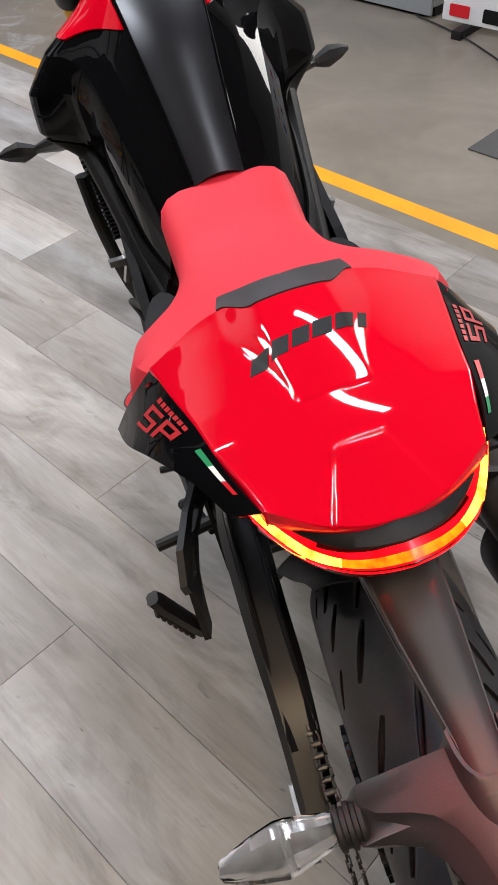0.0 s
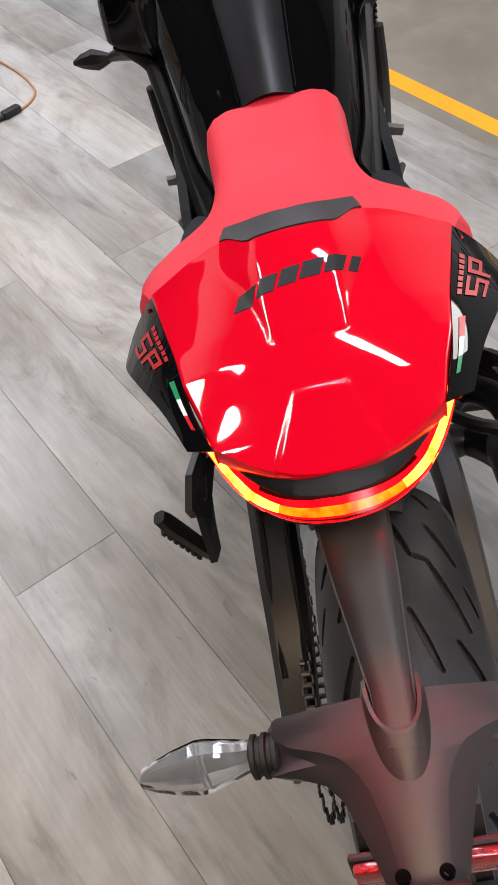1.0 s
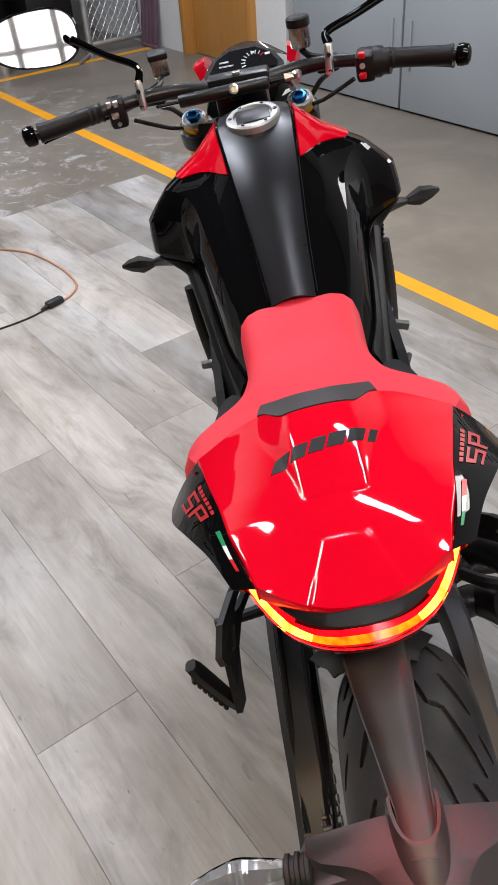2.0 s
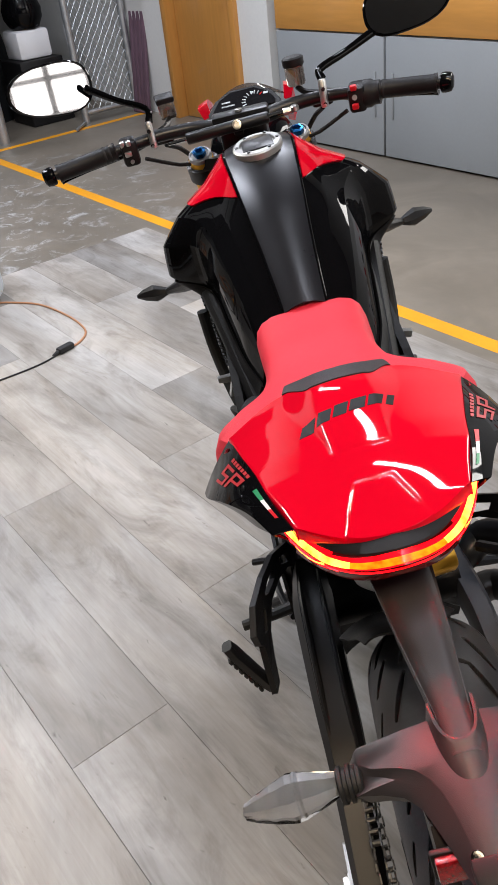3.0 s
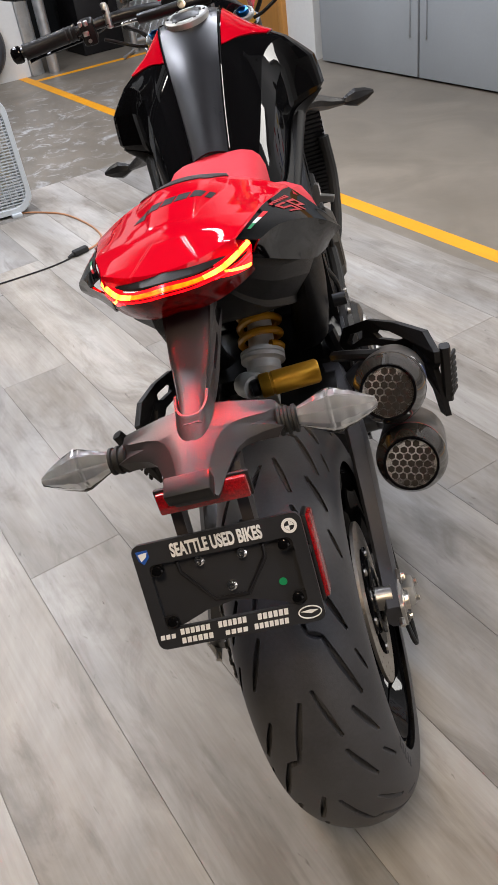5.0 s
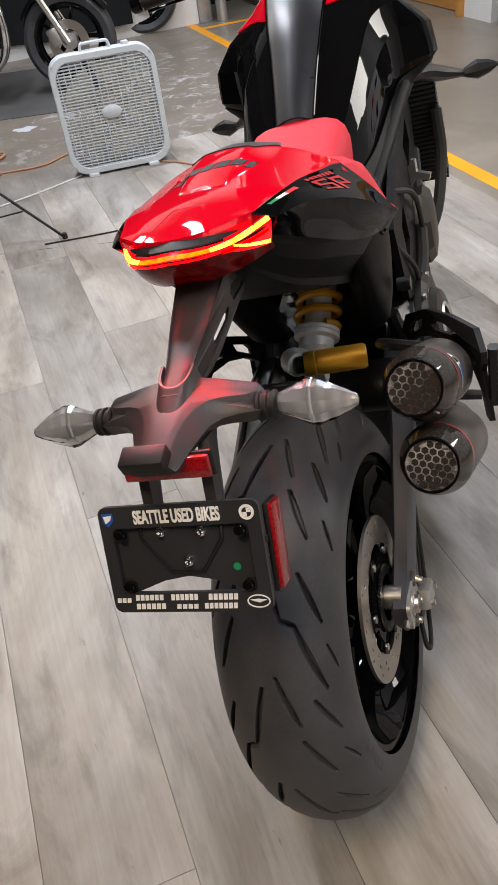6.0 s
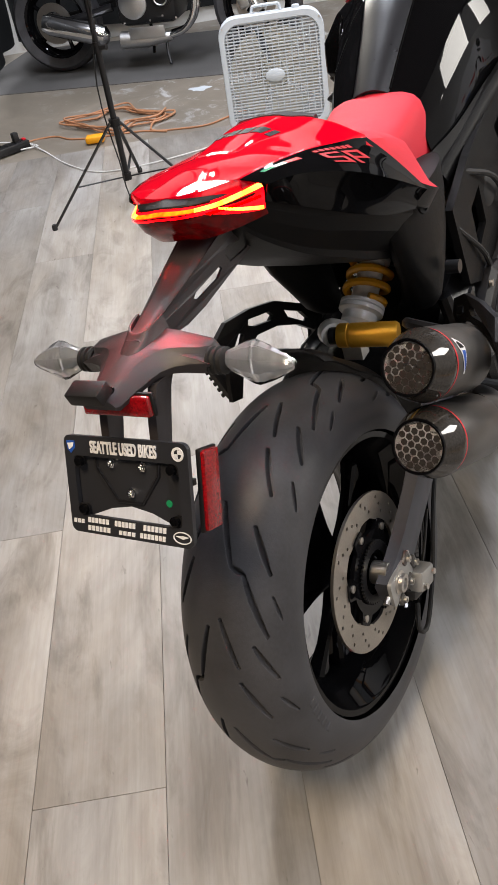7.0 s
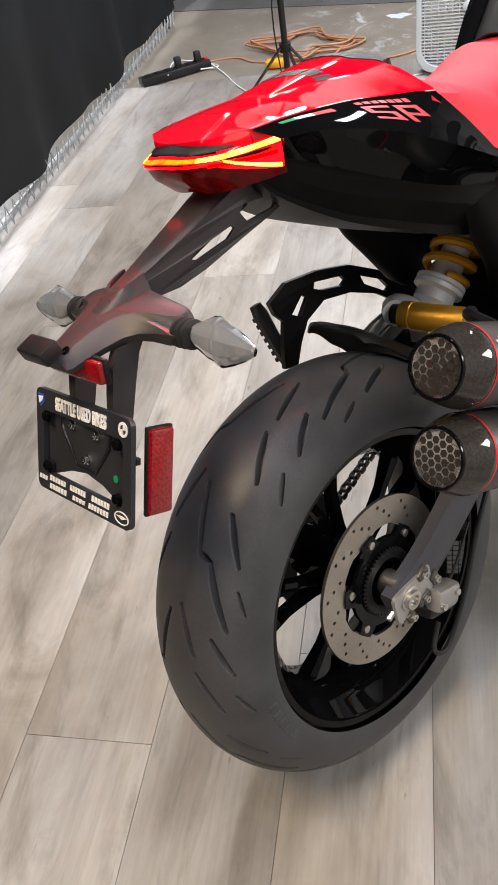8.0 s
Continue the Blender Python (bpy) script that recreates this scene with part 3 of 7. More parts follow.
part("handle", box((0.03, 0.11, 0.012), pose(0, -0.03, 0.53, 12), 0.003), MATTE_BLACK, ext)
part("hose", tube([(0, -0.02, 0.5), (0.02, -0.09, 0.45), (0.03, -0.08, 0.3), (0.03, -0.07, 0.15)], 0.009), RUBBER, ext)
board = thing("folded_chair", ROOM @ pose(-6.08, WALL_V - 0.06, FLOOR_Z, -7, 0, 0), "folded mauve camping chair leaning on the wall", "folding chair")
MAUVE = material("mauve_cloth", (0.13, 0.075, 0.10), 0.8, vary=0.2, stretch=(12, 1, 1), bump=0.4, bump_scale=200)
for x in (-0.09, -0.03, 0.03, 0.09):
    part("slat", box((0.052, 0.03, 0.78), pose(x, -0.02, 0.42, 0, 0, 0), 0.008), MAUVE, board)
part("foot_rail", box((0.26, 0.035, 0.03), pose(0, -0.02, 0.015), 0.006), MAUVE, board)

# black cloth fence along the other side
FENCE_V = -1.44
cloth_fence = thing("cloth_fence", ROOM @ pose(0, 0, FLOOR_Z), "chain-link fence hung with black shade cloth", "fence")


def cloth(u0, v0, u1, v1, seed):
    length = math.hypot(u1 - u0, v1 - v0)
    du, dv = (u1 - u0) / length, (v1 - v0) / length

    def fn(s, t):
        x = s * length
        z = 0.10 + 0.012 * math.sin(7 * x + seed) + t * 2.2
        off = 0.018 * math.sin(5.1 * x + 1.5 * t + seed) + 0.014 * math.sin(11 * x + 4 * t) + 0.05 * (noise.noise((x * 1.7, t * 2.5, seed)))
        return (u0 + du * x - dv * off, v0 + dv * x + du * off, z)
    return sheet(fn, max(20, int(length * 26)), 30, 0.002)


part("shade_cloth", cloth(-4.62, FENCE_V, 3.5, FENCE_V, 1.0), CURTAIN, cloth_fence)
part("shade_cloth", cloth(-6.24, 1.15, -6.24, FENCE_V + 0.08, 7.0), CURTAIN, cloth_fence)
part("shade_cloth", cloth(-6.2, FENCE_V + 0.06, -4.66, FENCE_V - 0.02, 4.0), CURTAIN, cloth_fence)
for u in (-4.64, -1.6, 1.4):
    part("post", rod((u, FENCE_V - 0.06, 0), (u, FENCE_V - 0.06, 2.4), 0.025), MATTE_BLACK if u < -4 else GALVANISED, cloth_fence)
part("bottom_rail", rod((-4.6, FENCE_V - 0.03, 0.035), (3.5, FENCE_V - 0.03, 0.035), 0.012), GALVANISED, cloth_fence)
zig = bmesh.new()
tube([(-4.6 + 0.036 * i, FENCE_V + 0.015 + 0.006 * (i % 2), 0.03 + 0.085 * (i % 2)) for i in range(224)], 0.0032, 5, zig, 1)
tagged(part("wire_edge", zig, GALVANISED, cloth_fence, smooth=False), kind="stuff")


# ---- the motorcycle, in its own frame: origin at the rear wheel's centre, y ahead, z up ----
BIKE = pose(-0.059, 0, 0.311, 0, -9.7, -3.6)
bike = thing("motorcycle", BIKE, "red and gloss black motorcycle on its side stand, tail light lit", "motorcycle")
SIDES = (1, -1)


def both(make):
    for s in SIDES:
        make(s)


def smooth_at(x, xs, ys):
    """Smooth interpolation of a table."""
    i = int(np.clip(np.searchsorted(xs, x) - 1, 0, len(xs) - 2))
    t = (x - xs[i]) / (xs[i + 1] - xs[i])
    m = []
    for k in (i, i + 1):
        a, b = max(0, k - 1), min(len(xs) - 1, k + 1)
        m.append((ys[b] - ys[a]) / (xs[b] - xs[a]))
    h = xs[i + 1] - xs[i]
    return (2 * t ** 3 - 3 * t * t + 1) * ys[i] + (t ** 3 - 2 * t * t + t) * h * m[0] + (3 * t * t - 2 * t ** 3) * ys[i + 1] + (t ** 3 - t * t) * h * m[1]


# -- tail cowl --
COWL_Y = (-0.038, 0.0, 0.04, 0.08, 0.12, 0.176, 0.21, 0.24)


def cowl_w(y):
    return lerp(y, COWL_Y, (0.072, 0.08, 0.091, 0.104, 0.112, 0.126, 0.134, 0.141))


def cowl_z(x, y):
    edge = lerp(y, COWL_Y, (0.638, 0.641, 0.639, 0.635, 0.628, 0.615, 0.608, 0.601))
    mid = smooth_at(y, (-0.038, 0.0, 0.05, 0.1, 0.16, 0.25), (0.6405, 0.6450, 0.6490, 0.6475, 0.6445, 0.640))
    s = min(1.0, abs(x) / cowl_w(y))
    z = edge + (mid - edge) * (1 - s ** 1.9)
    rise = 0.0100 * ease((y - 0.06) / 0.15)
    p, q = 0.031, 0.031 + 0.036 * ease((y - 0.09) / 0.13)
    if q > p + 1e-5:
        k = 1 - min(1.0, max(0.0, (abs(x) - p) / (q - p)))
        z += rise * (k * k * (3 - 2 * k) * 0.4 + 0.6 * k)
    panel = 0.019 + 0.016 * (0.036 - y) / 0.048
    inside = min(ease((panel - abs(x)) / 0.0025 + 0.5), ease((0.036 - y) / 0.0025 + 0.5))
    return z + 0.0014 * inside


def cowl_rear(s):
    return -0.036 + 0.040 * abs(s) ** 2.3


def cowl_front(s):
    return 0.2235 + 0.028 * ease((abs(s) * 0.141 - 0.035) / 0.03) - 0.0125 * ease((abs(s) - 0.52) / 0.48)


def cowl_point(s, t):
    s = 2 * s - 1
    y = cowl_rear(s) + (cowl_front(s) - cowl_rear(s)) * t
    x = s * cowl_w(y)
    return Vector((x, y, cowl_z(x, y)))


def cowl_shell(s, t):
    """The skin with its turned-down rim all round."""
    a, b = (s * 1.08 - 0.04), (t * 1.06 - 0.03)
    drop = 0.0
    for v in (a, b):
        out = max(0.0, -v, v - 1)
        drop = max(drop, out / 0.04 if v is a else out / 0.03)
    p = cowl_point(min(1, max(0, a)), min(1, max(0, b)))
    if drop:
        p += Vector((0.0015 * (1 if a > 0.5 else -1) * (1 if a < 0 or a > 1 else 0), -0.0015 if b < 0 else 0, -0.013 * drop))
    return p


cowl = part("tail_cowl", sheet(cowl_shell, 108, 106, 0.002), RED_PAINT, bike, "glossy red single-seat tail cowl", angle=60)

# grip pad at the head of the cowl
def pad_point(s, t):
    x = (2 * s - 1)
    half = 0.066 - 0.006 * t
    xx = x * half
    back = 0.2215 + 0.030 * ease((abs(xx) - 0.035) / 0.03)
    front = 0.263 + 0.014 * abs(x)
    y = back + (front - back) * t
    z = (cowl_z(xx, back) + 0.0015) * (1 - t) + (0.6455 - 0.016 * abs(x) ** 1.5) * t - 0.012 * ease((t - 0.85) / 0.15)
    return Vector((xx, y, z))


part("grip_pad", sheet(pad_point, 40, 12, 0.006), ARM_BLACK, bike, "dark grey grip pad")


def on_cowl(quad, name, ink, lift=0.0006, n=6):
    def fn(s, t):
        a, b, c, d = quad
        x = (1 - s) * ((1 - t) * a[0] + t * d[0]) + s * ((1 - t) * b[0] + t * c[0])
        y = (1 - s) * ((1 - t) * a[1] + t * d[1]) + s * ((1 - t) * b[1] + t * c[1])
        return (x, y, cowl_z(x, y) + lift)
    return part(name, sheet(fn, n, n, 0.0004), ink, cowl)


# six slanted black blocks of the maker's mark, each cut by a notch
for k, w in enumerate((0.0175, 0.0165, 0.0165, 0.0185, 0.0165, 0.008)):
    x0 = (-0.058, -0.0375, -0.0185, 0.0, 0.0205, 0.040)[k]
    y0 = 0.141 + 0.0042 * k - 0.0003 * k * k
    on_cowl([(x0, y0), (x0 + w * 0.94, y0 + 0.001), (x0 + w * 0.94 + 0.006, y0 + 0.0205), (x0 + 0.006, y0 + 0.0195)], "maker_mark", BLACK_INK)

# -- side panels with the model mark --
PANEL_T = curve([(0.0835, 0.004, 0.640), (0.0985, 0.05, 0.6375), (0.1135, 0.12, 0.6275), (0.1285, 0.18, 0.6135), (0.1405, 0.239, 0.600)], 8)
PANEL_K = curve([(0.106, 0.022, 0.6240), (0.128, 0.075, 0.6140), (0.159, 0.14, 0.587), (0.185, 0.205, 0.548), (0.200, 0.278, 0.503)], 8)
PANEL_L = curve([(0.090, 0.034, 0.600), (0.112, 0.09, 0.566), (0.136, 0.16, 0.525), (0.155, 0.23, 0.490), (0.170, 0.300, 0.468)], 8)


def on_line(line, s):
    x = min(0.99999, max(0.0, s)) * (len(line) - 1)
    i = int(x)
    return line[i].lerp(line[i + 1], x - i)


def panel_point(side, s, t):
    """t: 0 at the cowl, 1 at the crease, 2 at the lower edge."""
    if t <= 1:
        a, b = on_line(PANEL_T, s), on_line(PANEL_K, s)
        p = a.lerp(b, t) + Vector((0.5, 0, 0.7)) * 0.0025 * math.sin(math.pi * t) * (0.3 + s)
    else:
        a, b = on_line(PANEL_K, s), on_line(PANEL_L, s)
        p = a.lerp(b, t - 1) - Vector((0.6, 0, -0.1)) * 0.005 * math.sin(math.pi * (t - 1)) * s
    return Vector((side * p.x, p.y, p.z))


def side_panel(side):
    bm = sheet(lambda s, t: panel_point(side, s, 2 * t), 40, 40, -0.002 * side)
    ob = part("side_panel", bm, GLOSS_BLACK, bike, "gloss black side panel with red marks and a tricolour strip", angle=28)

    def mark(name, ink, s0, s1, t0, t1, slant=0.0):
        def fn(a, b):
            s, t = s0 + (s1 - s0) * a + slant * b, t0 + (t1 - t0) * b
            p = panel_point(side, s, t)
            e = panel_point(side, s + 0.01, t) - p
            f = panel_point(side, s, t + 0.01) - p
            n = e.cross(f).normalized()
            return p + n * (0.0007 if n.z > 0 else -0.0007)
        part(name, sheet(fn, 5, 5), ink, ob)

    # tricolour strip, then the model mark as plain strokes
    for k, ink in enumerate((GREEN_INK, WHITE_INK, RED_INK)[::side]):
        mark("flag_strip", ink, 0.13 + 0.088 * k, 0.13 + 0.088 * (k + 1), 0.14, 0.27)
    for k in range(7):
        mark("model_mark", MARK_RED, 0.50 + 0.042 * k, 0.532 + 0.042 * k, 0.10, 0.18)
    for s0, s1, t0, t1 in ((0.545, 0.69, 0.40, 0.46), (0.545, 0.58, 0.40, 0.60), (0.545, 0.69, 0.56, 0.62), (0.655, 0.69, 0.56, 0.78), (0.545, 0.69, 0.73, 0.79),
                           (0.72, 0.865, 0.40, 0.46), (0.72, 0.755, 0.40, 0.79), (0.83, 0.865, 0.40, 0.62), (0.74, 0.865, 0.57, 0.63)):
        b0, b1 = 0.5 + (s0 - 0.545) * 0.9, 0.5 + (s1 - 0.545) * 0.9
        if side < 0:
            b0, b1 = 1.288 - b1, 1.288 - b0
        mark("model_mark", MARK_RED, b0, b1, 0.24 + (t0 - 0.40) * 1.0, 0.24 + (t1 - 0.40) * 1.0)


both(side_panel)

# -- tail light --
def light_at(a, z, inset=0.0):
    a = max(-1.0, min(1.0, a))
    x, y = 0.0985 * a - 0.003 * a ** 5, -0.066 + 0.012 * abs(a) + 0.084 * abs(a) ** 2.6
    k = Vector((-math.copysign(abs(a) ** 2, a) * 1.2, 0.6, 0)).normalized()
    return Vector((x, y, z)) + k * inset


def light_z(a):
    return 0.6290 - 0.0125 * abs(a) ** 1.2


def light_top(e):
    """Height and depth of the lens's upper edge."""
    return 0.6380 - 0.0065 * e, 0.027 - 0.017 * e * e


rings = []
for i in range(49):
    a = -1 + 2 * i / 48
    e, zc = abs(a), light_z(-1 + 2 * i / 48)
    low = 0.583 + 0.002 * e ** 2
    zt, dt = light_top(e)
    rings.append([light_at(a, zt, dt), light_at(a, zc + 0.0005, 0.0005), light_at(a, zc - 0.0005, 0.0005), light_at(a, zc - 0.016 - 0.008 * e, 0.008),
                  light_at(a, low, 0.046 - 0.040 * e), light_at(a, low, 0.060 - 0.034 * e), light_at(a, 0.6, 0.066 - 0.02 * e), light_at(a, zt - 0.002, 0.055 - 0.015 * e)])
tail = part("tail_light", loft(rings), LENS_RED, bike, "red tail light lens with lit orange strips")


def strip(a0, a1, z0, z1, h0, h1, mat_, name="led_strip", lift=-0.0014):
    """A lit strip; heights are off the lens's crest."""
    def fn(s, t):
        a = a0 + (a1 - a0) * s
        off = z0 + (z1 - z0) * s + (h0 + (h1 - h0) * s) * (t - 0.5)
        zc = light_z(a)
        zt, dt = light_top(abs(a))
        inset = off * dt / (zt - zc) if off > 0 else -off * 0.33
        return light_at(a, zc + off - lift * 0.7, inset + lift * 0.7)
    return part(name, sheet(fn, 20, 4, 0.0008 * (1 if a1 > a0 else -1)), mat_, tail)


strip(-0.62, 0.62, 0.0006, 0.0006, 0.0090, 0.0090, LENS_LIT, "light_guide", -0.0006)
strip(-0.45, 0.45, 0.0022, 0.0022, 0.0022, 0.0022, LED_ORANGE)
for s in SIDES:
    strip(0.45 * s, 0.66 * s, 0.0022, 0.0022, 0.0024, 0.0034, LED_YELLOW)
    strip(0.66 * s, 0.995 * s, 0.0022, 0.0048, 0.0034, 0.0050, LED_YELLOW)
    strip(0.66 * s, 0.985 * s, -0.0020, -0.0235, 0.0030, 0.0050, LED_YELLOW)
    strip(0.62 * s, 0.995 * s, -0.0005, -0.0085, 0.0140, 0.0360, LENS_LIT, "light_guide", -0.0006)
    strip(0.55 * s, 0.97 * s, -0.0046, -0.0078, 0.0018, 0.0024, LED_RED, "light_guide")
# thin black lip between cowl and lens
lip = []
for i in range(49):
    a = -1 + 2 * i / 48
    e = abs(a)
    zt, dt = light_top(e)
    zc = light_z(a)
    za, da = zc + 0.58 * (zt - zc), 0.58 * dt
    lip.append([light_at(a, za + 0.0002, da - 0.001), light_at(a, za + 0.0022, da), light_at(a, zt + 0.0030, dt + 0.002), light_at(a, zt + 0.0036, dt + 0.008), light_at(a, zt + 0.0030, dt + 0.024), light_at(a, zt - 0.008, dt + 0.024)])
part("light_trim", loft(lip), SATIN_BLACK, bike, "satin black lip over the tail light", angle=40)

glowing = bpy.data.lights.new("tail_lamp", "AREA")
glowing.shape, glowing.size, glowing.size_y = "RECTANGLE", 0.15, 0.006
glowing.energy, glowing.color, glowing.spread = 0.75, (1.0, 0.00005, 0.0001), radians(90)
new("tail_lamp", glowing).matrix_world = BIKE @ look((0.0, -0.0685, 0.626), (0.005, -0.22, 0.602))

# -- under the tail --
def tail_ring(y, w, top, bot):
    """Half an outline in flat planes: shoulder, side, chine and the lip of the bottom tray."""
    h = top - bot
    half = [(0.80 * w, top), (w, top - 0.22 * h), (0.99 * w, top - 0.46 * h), (0.90 * w, top - 0.66 * h), (0.70 * w, bot + 0.10 * h), (0.68 * w, bot), (0.3 * w, bot - 0.02 * h)]
    return [Vector((x, y, z)) for x, z in half] + [Vector((-x, y, z)) for x, z in half[::-1]]


rows = ((0.02, 0.066, 0.63, 0.583), (0.05, 0.086, 0.615, 0.545), (0.12, 0.112, 0.585, 0.490), (0.20, 0.134, 0.560, 0.444), (0.28, 0.148, 0.53, 0.402), (0.36, 0.150, 0.50, 0.366), (0.43, 0.14, 0.49, 0.35), (0.50, 0.125, 0.48, 0.345))
body = [Vector(r) for r in curve([(y, w, t) for y, w, t, b in rows], 4)]
bots = curve([(y, 0, b) for y, w, t, b in rows], 4)
part("tail_body", loft([tail_ring(p.x, p.y, p.z, q.z) for p, q in zip(body, bots)]), TAIL_BLACK, bike, "satin black undertail moulding", angle=14)


def side_cover(s):
    rings = []
    for z, y0, y1, x in ((0.47, 0.28, 0.54, 0.150), (0.42, 0.30, 0.535, 0.152), (0.36, 0.33, 0.52, 0.148), (0.30, 0.37, 0.50, 0.140), (0.25, 0.40, 0.48, 0.128), (0.235, 0.415, 0.465, 0.116)):
        ring = []
        for k in range(20):
            a = 2 * math.pi * k / 20
            ring.append(Vector((s * (x - 0.03 + 0.035 * math.cos(a)), (y0 + y1) / 2 + (y1 - y0) / 2 * math.sin(a), z)))
        rings.append(ring)
    ob = part("side_cover", loft(rings), TAIL_BLACK, bike, "matt black side cover")
    part("bolt", lathe([(0.011, 0), (0.011, 0.004), (0.007, 0.005), (0.0065, 0.002)], 14, along((s * 0.1595, 0.352, 0.449), (s * 0.2, 0.34, 0.46))), MATTE_BLACK, ob)


both(side_cover)

# -- seat --
SEAT = ((0.225, 0.146, 0.622, 0.585), (0.27, 0.166, 0.606, 0.530), (0.315, 0.166, 0.588, 0.495), (0.36, 0.156, 0.570, 0.474), (0.41, 0.122, 0.556, 0.464), (0.46, 0.099, 0.547, 0.448), (0.52, 0.090, 0.543, 0.438), (0.57, 0.091, 0.551, 0.436), (0.612, 0.092, 0.559, 0.440), (0.626, 0.089, 0.557, 0.448))
tops = curve([(y, w, t) for y, w, t, b in SEAT], 6)
lows = curve([(y, w, b) for y, w, t, b in SEAT], 6)
rings = []
for p, q in zip(tops, lows):
    y, w, top = p
    low = q.z
    skirt = 0.030 * math.exp(-((y - 0.36) / 0.075) ** 2)
    half = [(0.0, top + 0.003), (0.35 * w, top + 0.002), (0.62 * w, top - 0.003), (0.82 * w, top - 0.010), (0.94 * w, top - 0.022), (w, top - 0.042), (w + skirt * 0.6, low + 0.012), (w + skirt, low)]
    rings.append([Vector((x, y, z)) for x, z in half[::-1]] + [Vector((-x, y, z)) for x, z in half[1:]])
part("seat", loft(rings), SEAT_RED, bike, "matt red vinyl rider seat")
part("seat_base", loft([[Vector((x * 1.01, y, z - dz)) for x, y, z in ((r[0].x, r[0].y, r[0].z), (r[-1].x, r[-1].y, r[-1].z))] + [Vector((r[-1].x * 0.9, r[-1].y, r[-1].z - 0.03)), Vector((r[0].x * 0.9, r[0].y, r[0].z - 0.03))] for r in rings for dz in (0.0,)]), SATIN_BLACK, bike)


# -- tank --
TANK_Y = (0.60, 0.655, 0.71, 0.78, 0.845, 0.893, 0.932, 1.01, 1.06)
TANK = {  # lateral stations from the strip's edge out and down
    "x": ((0.034, 0.038, 0.043, 0.051, 0.057, 0.061, 0.062, 0.058, 0.050),
          (0.054, 0.064, 0.074, 0.085, 0.092, 0.100, 0.110, 0.110, 0.100),
          (0.076, 0.092, 0.104, 0.116, 0.128, 0.150, 0.176, 0.176, 0.150),
          (0.088, 0.106, 0.119, 0.132, 0.144, 0.166, 0.218, 0.222, 0.190),
          (0.096, 0.114, 0.125, 0.136, 0.146, 0.168, 0.226, 0.226, 0.190),
          (0.105, 0.120, 0.128, 0.136, 0.142, 0.155, 0.196, 0.196, 0.166)),
    "z": ((0.552, 0.592, 0.632, 0.682, 0.718, 0.737, 0.742, 0.728, 0.690),
          (0.541, 0.580, 0.616, 0.657, 0.685, 0.698, 0.698, 0.682, 0.650),
          (0.520, 0.555, 0.588, 0.624, 0.650, 0.660, 0.657, 0.640, 0.610),
          (0.495, 0.520, 0.548, 0.580, 0.600, 0.612, 0.608, 0.590, 0.565),
          (0.465, 0.480, 0.495, 0.515, 0.530, 0.545, 0.548, 0.535, 0.520),
          (0.435, 0.435, 0.440, 0.450, 0.462, 0.485, 0.512, 0.505, 0.490)),
}


LAT = tuple(k / 5 for k in range(6))


def tank_point(side, y, t):
    xs = [smooth_at(y, TANK_Y, row) for row in TANK["x"]]
    zs = [smooth_at(y, TANK_Y, row) for row in TANK["z"]]
    x = 0.22 * smooth_at(t, LAT, xs) + 0.78 * lerp(t, LAT, xs)
    z = 0.22 * smooth_at(t, LAT, zs) + 0.78 * lerp(t, LAT, zs)
    return Vector((side * x, y, z))


def tank_side(side):
    part("tank_panel", sheet(lambda s, t: tank_point(side, 0.60 + 0.46 * s, t), 48, 40, -0.004 * side), GLOSS_BLACK, bike, "gloss black tank side", angle=9)
    # red wing at the head of the tank
    def wing(s, t):
        tt = 0.02 + 0.30 * t
        y0 = 0.812 + 0.10 * t ** 1.2
        return tank_point(side, y0 + (1.035 - y0) * s, tt) + Vector((side * 0.0022, 0, 0.0026))
    part("tank_wing", sheet(wing, 16, 16, -0.003 * side), RED_PAINT, bike, "red painted tank shoulder")
    # grained cover over the frame beside the tank
    def cover(s, t):
        y = 0.585 + 0.355 * s
        a = tank_point(side, max(0.60, y), 0.86) + Vector((side * 0.005, y - max(0.60, y), 0))
        b = Vector((side * lerp(y, (0.585, 0.68, 0.82, 0.94), (0.116, 0.136, 0.160, 0.184)), y, lerp(y, (0.585, 0.68, 0.82, 0.94), (0.405, 0.432, 0.475, 0.510))))
        return a.lerp(b, t) + Vector((side * 0.005 * math.sin(math.pi * t), 0, 0))
    part("frame_cover", sheet(cover, 30, 10, -0.004 * side), TAIL_BLACK, bike, "grained black cover over the frame")
    # thin bright seam between strip and side
    line = [tank_point(side, 0.616 + 0.384 * k / 20, 0.0) + Vector((side * 0.001, 0, 0.0015)) for k in range(21)]
    part("tank_seam", tube(line, 0.0022, 6, smooth=1), GLOSS_BLACK, bike)


both(tank_side)


def strip_point(s, t):
    y = 0.610 + 0.407 * s
    e = tank_point(1, y, 0.0)
    x = (2 * t - 1)
    bulge = 0.010 * (1 - x * x)
    return Vector((e.x * x * 0.985, y, e.z + 0.001 + bulge))


part("tank_cover", sheet(strip_point, 60, 16, -0.004), TANK_BLACK, bike, "satin black tank centre cover")
CAP = pose(0, 0.902, 0.749, 8)
cap = part("fuel_cap", lathe([(0.045, -0.010), (0.045, 0.003), (0.042, 0.0055), (0.033, 0.006), (0.031, 0.002), (0.005, 0.002)], 44, CAP), CAP_GREY, bike, "round metal fuel cap")
part("cap_flap", box((0.056, 0.046, 0.003), CAP @ pose(0, -0.004, 0.0055), 0.0015), MATTE_BLACK, cap)
for k in range(6):
    a = math.pi * k / 3
    part("bolt", lathe([(0.003, 0), (0.003, 0.002)], 8, CAP @ pose(0.0375 * math.cos(a), 0.0375 * math.sin(a), 0.0055)), MATTE_BLACK, cap)

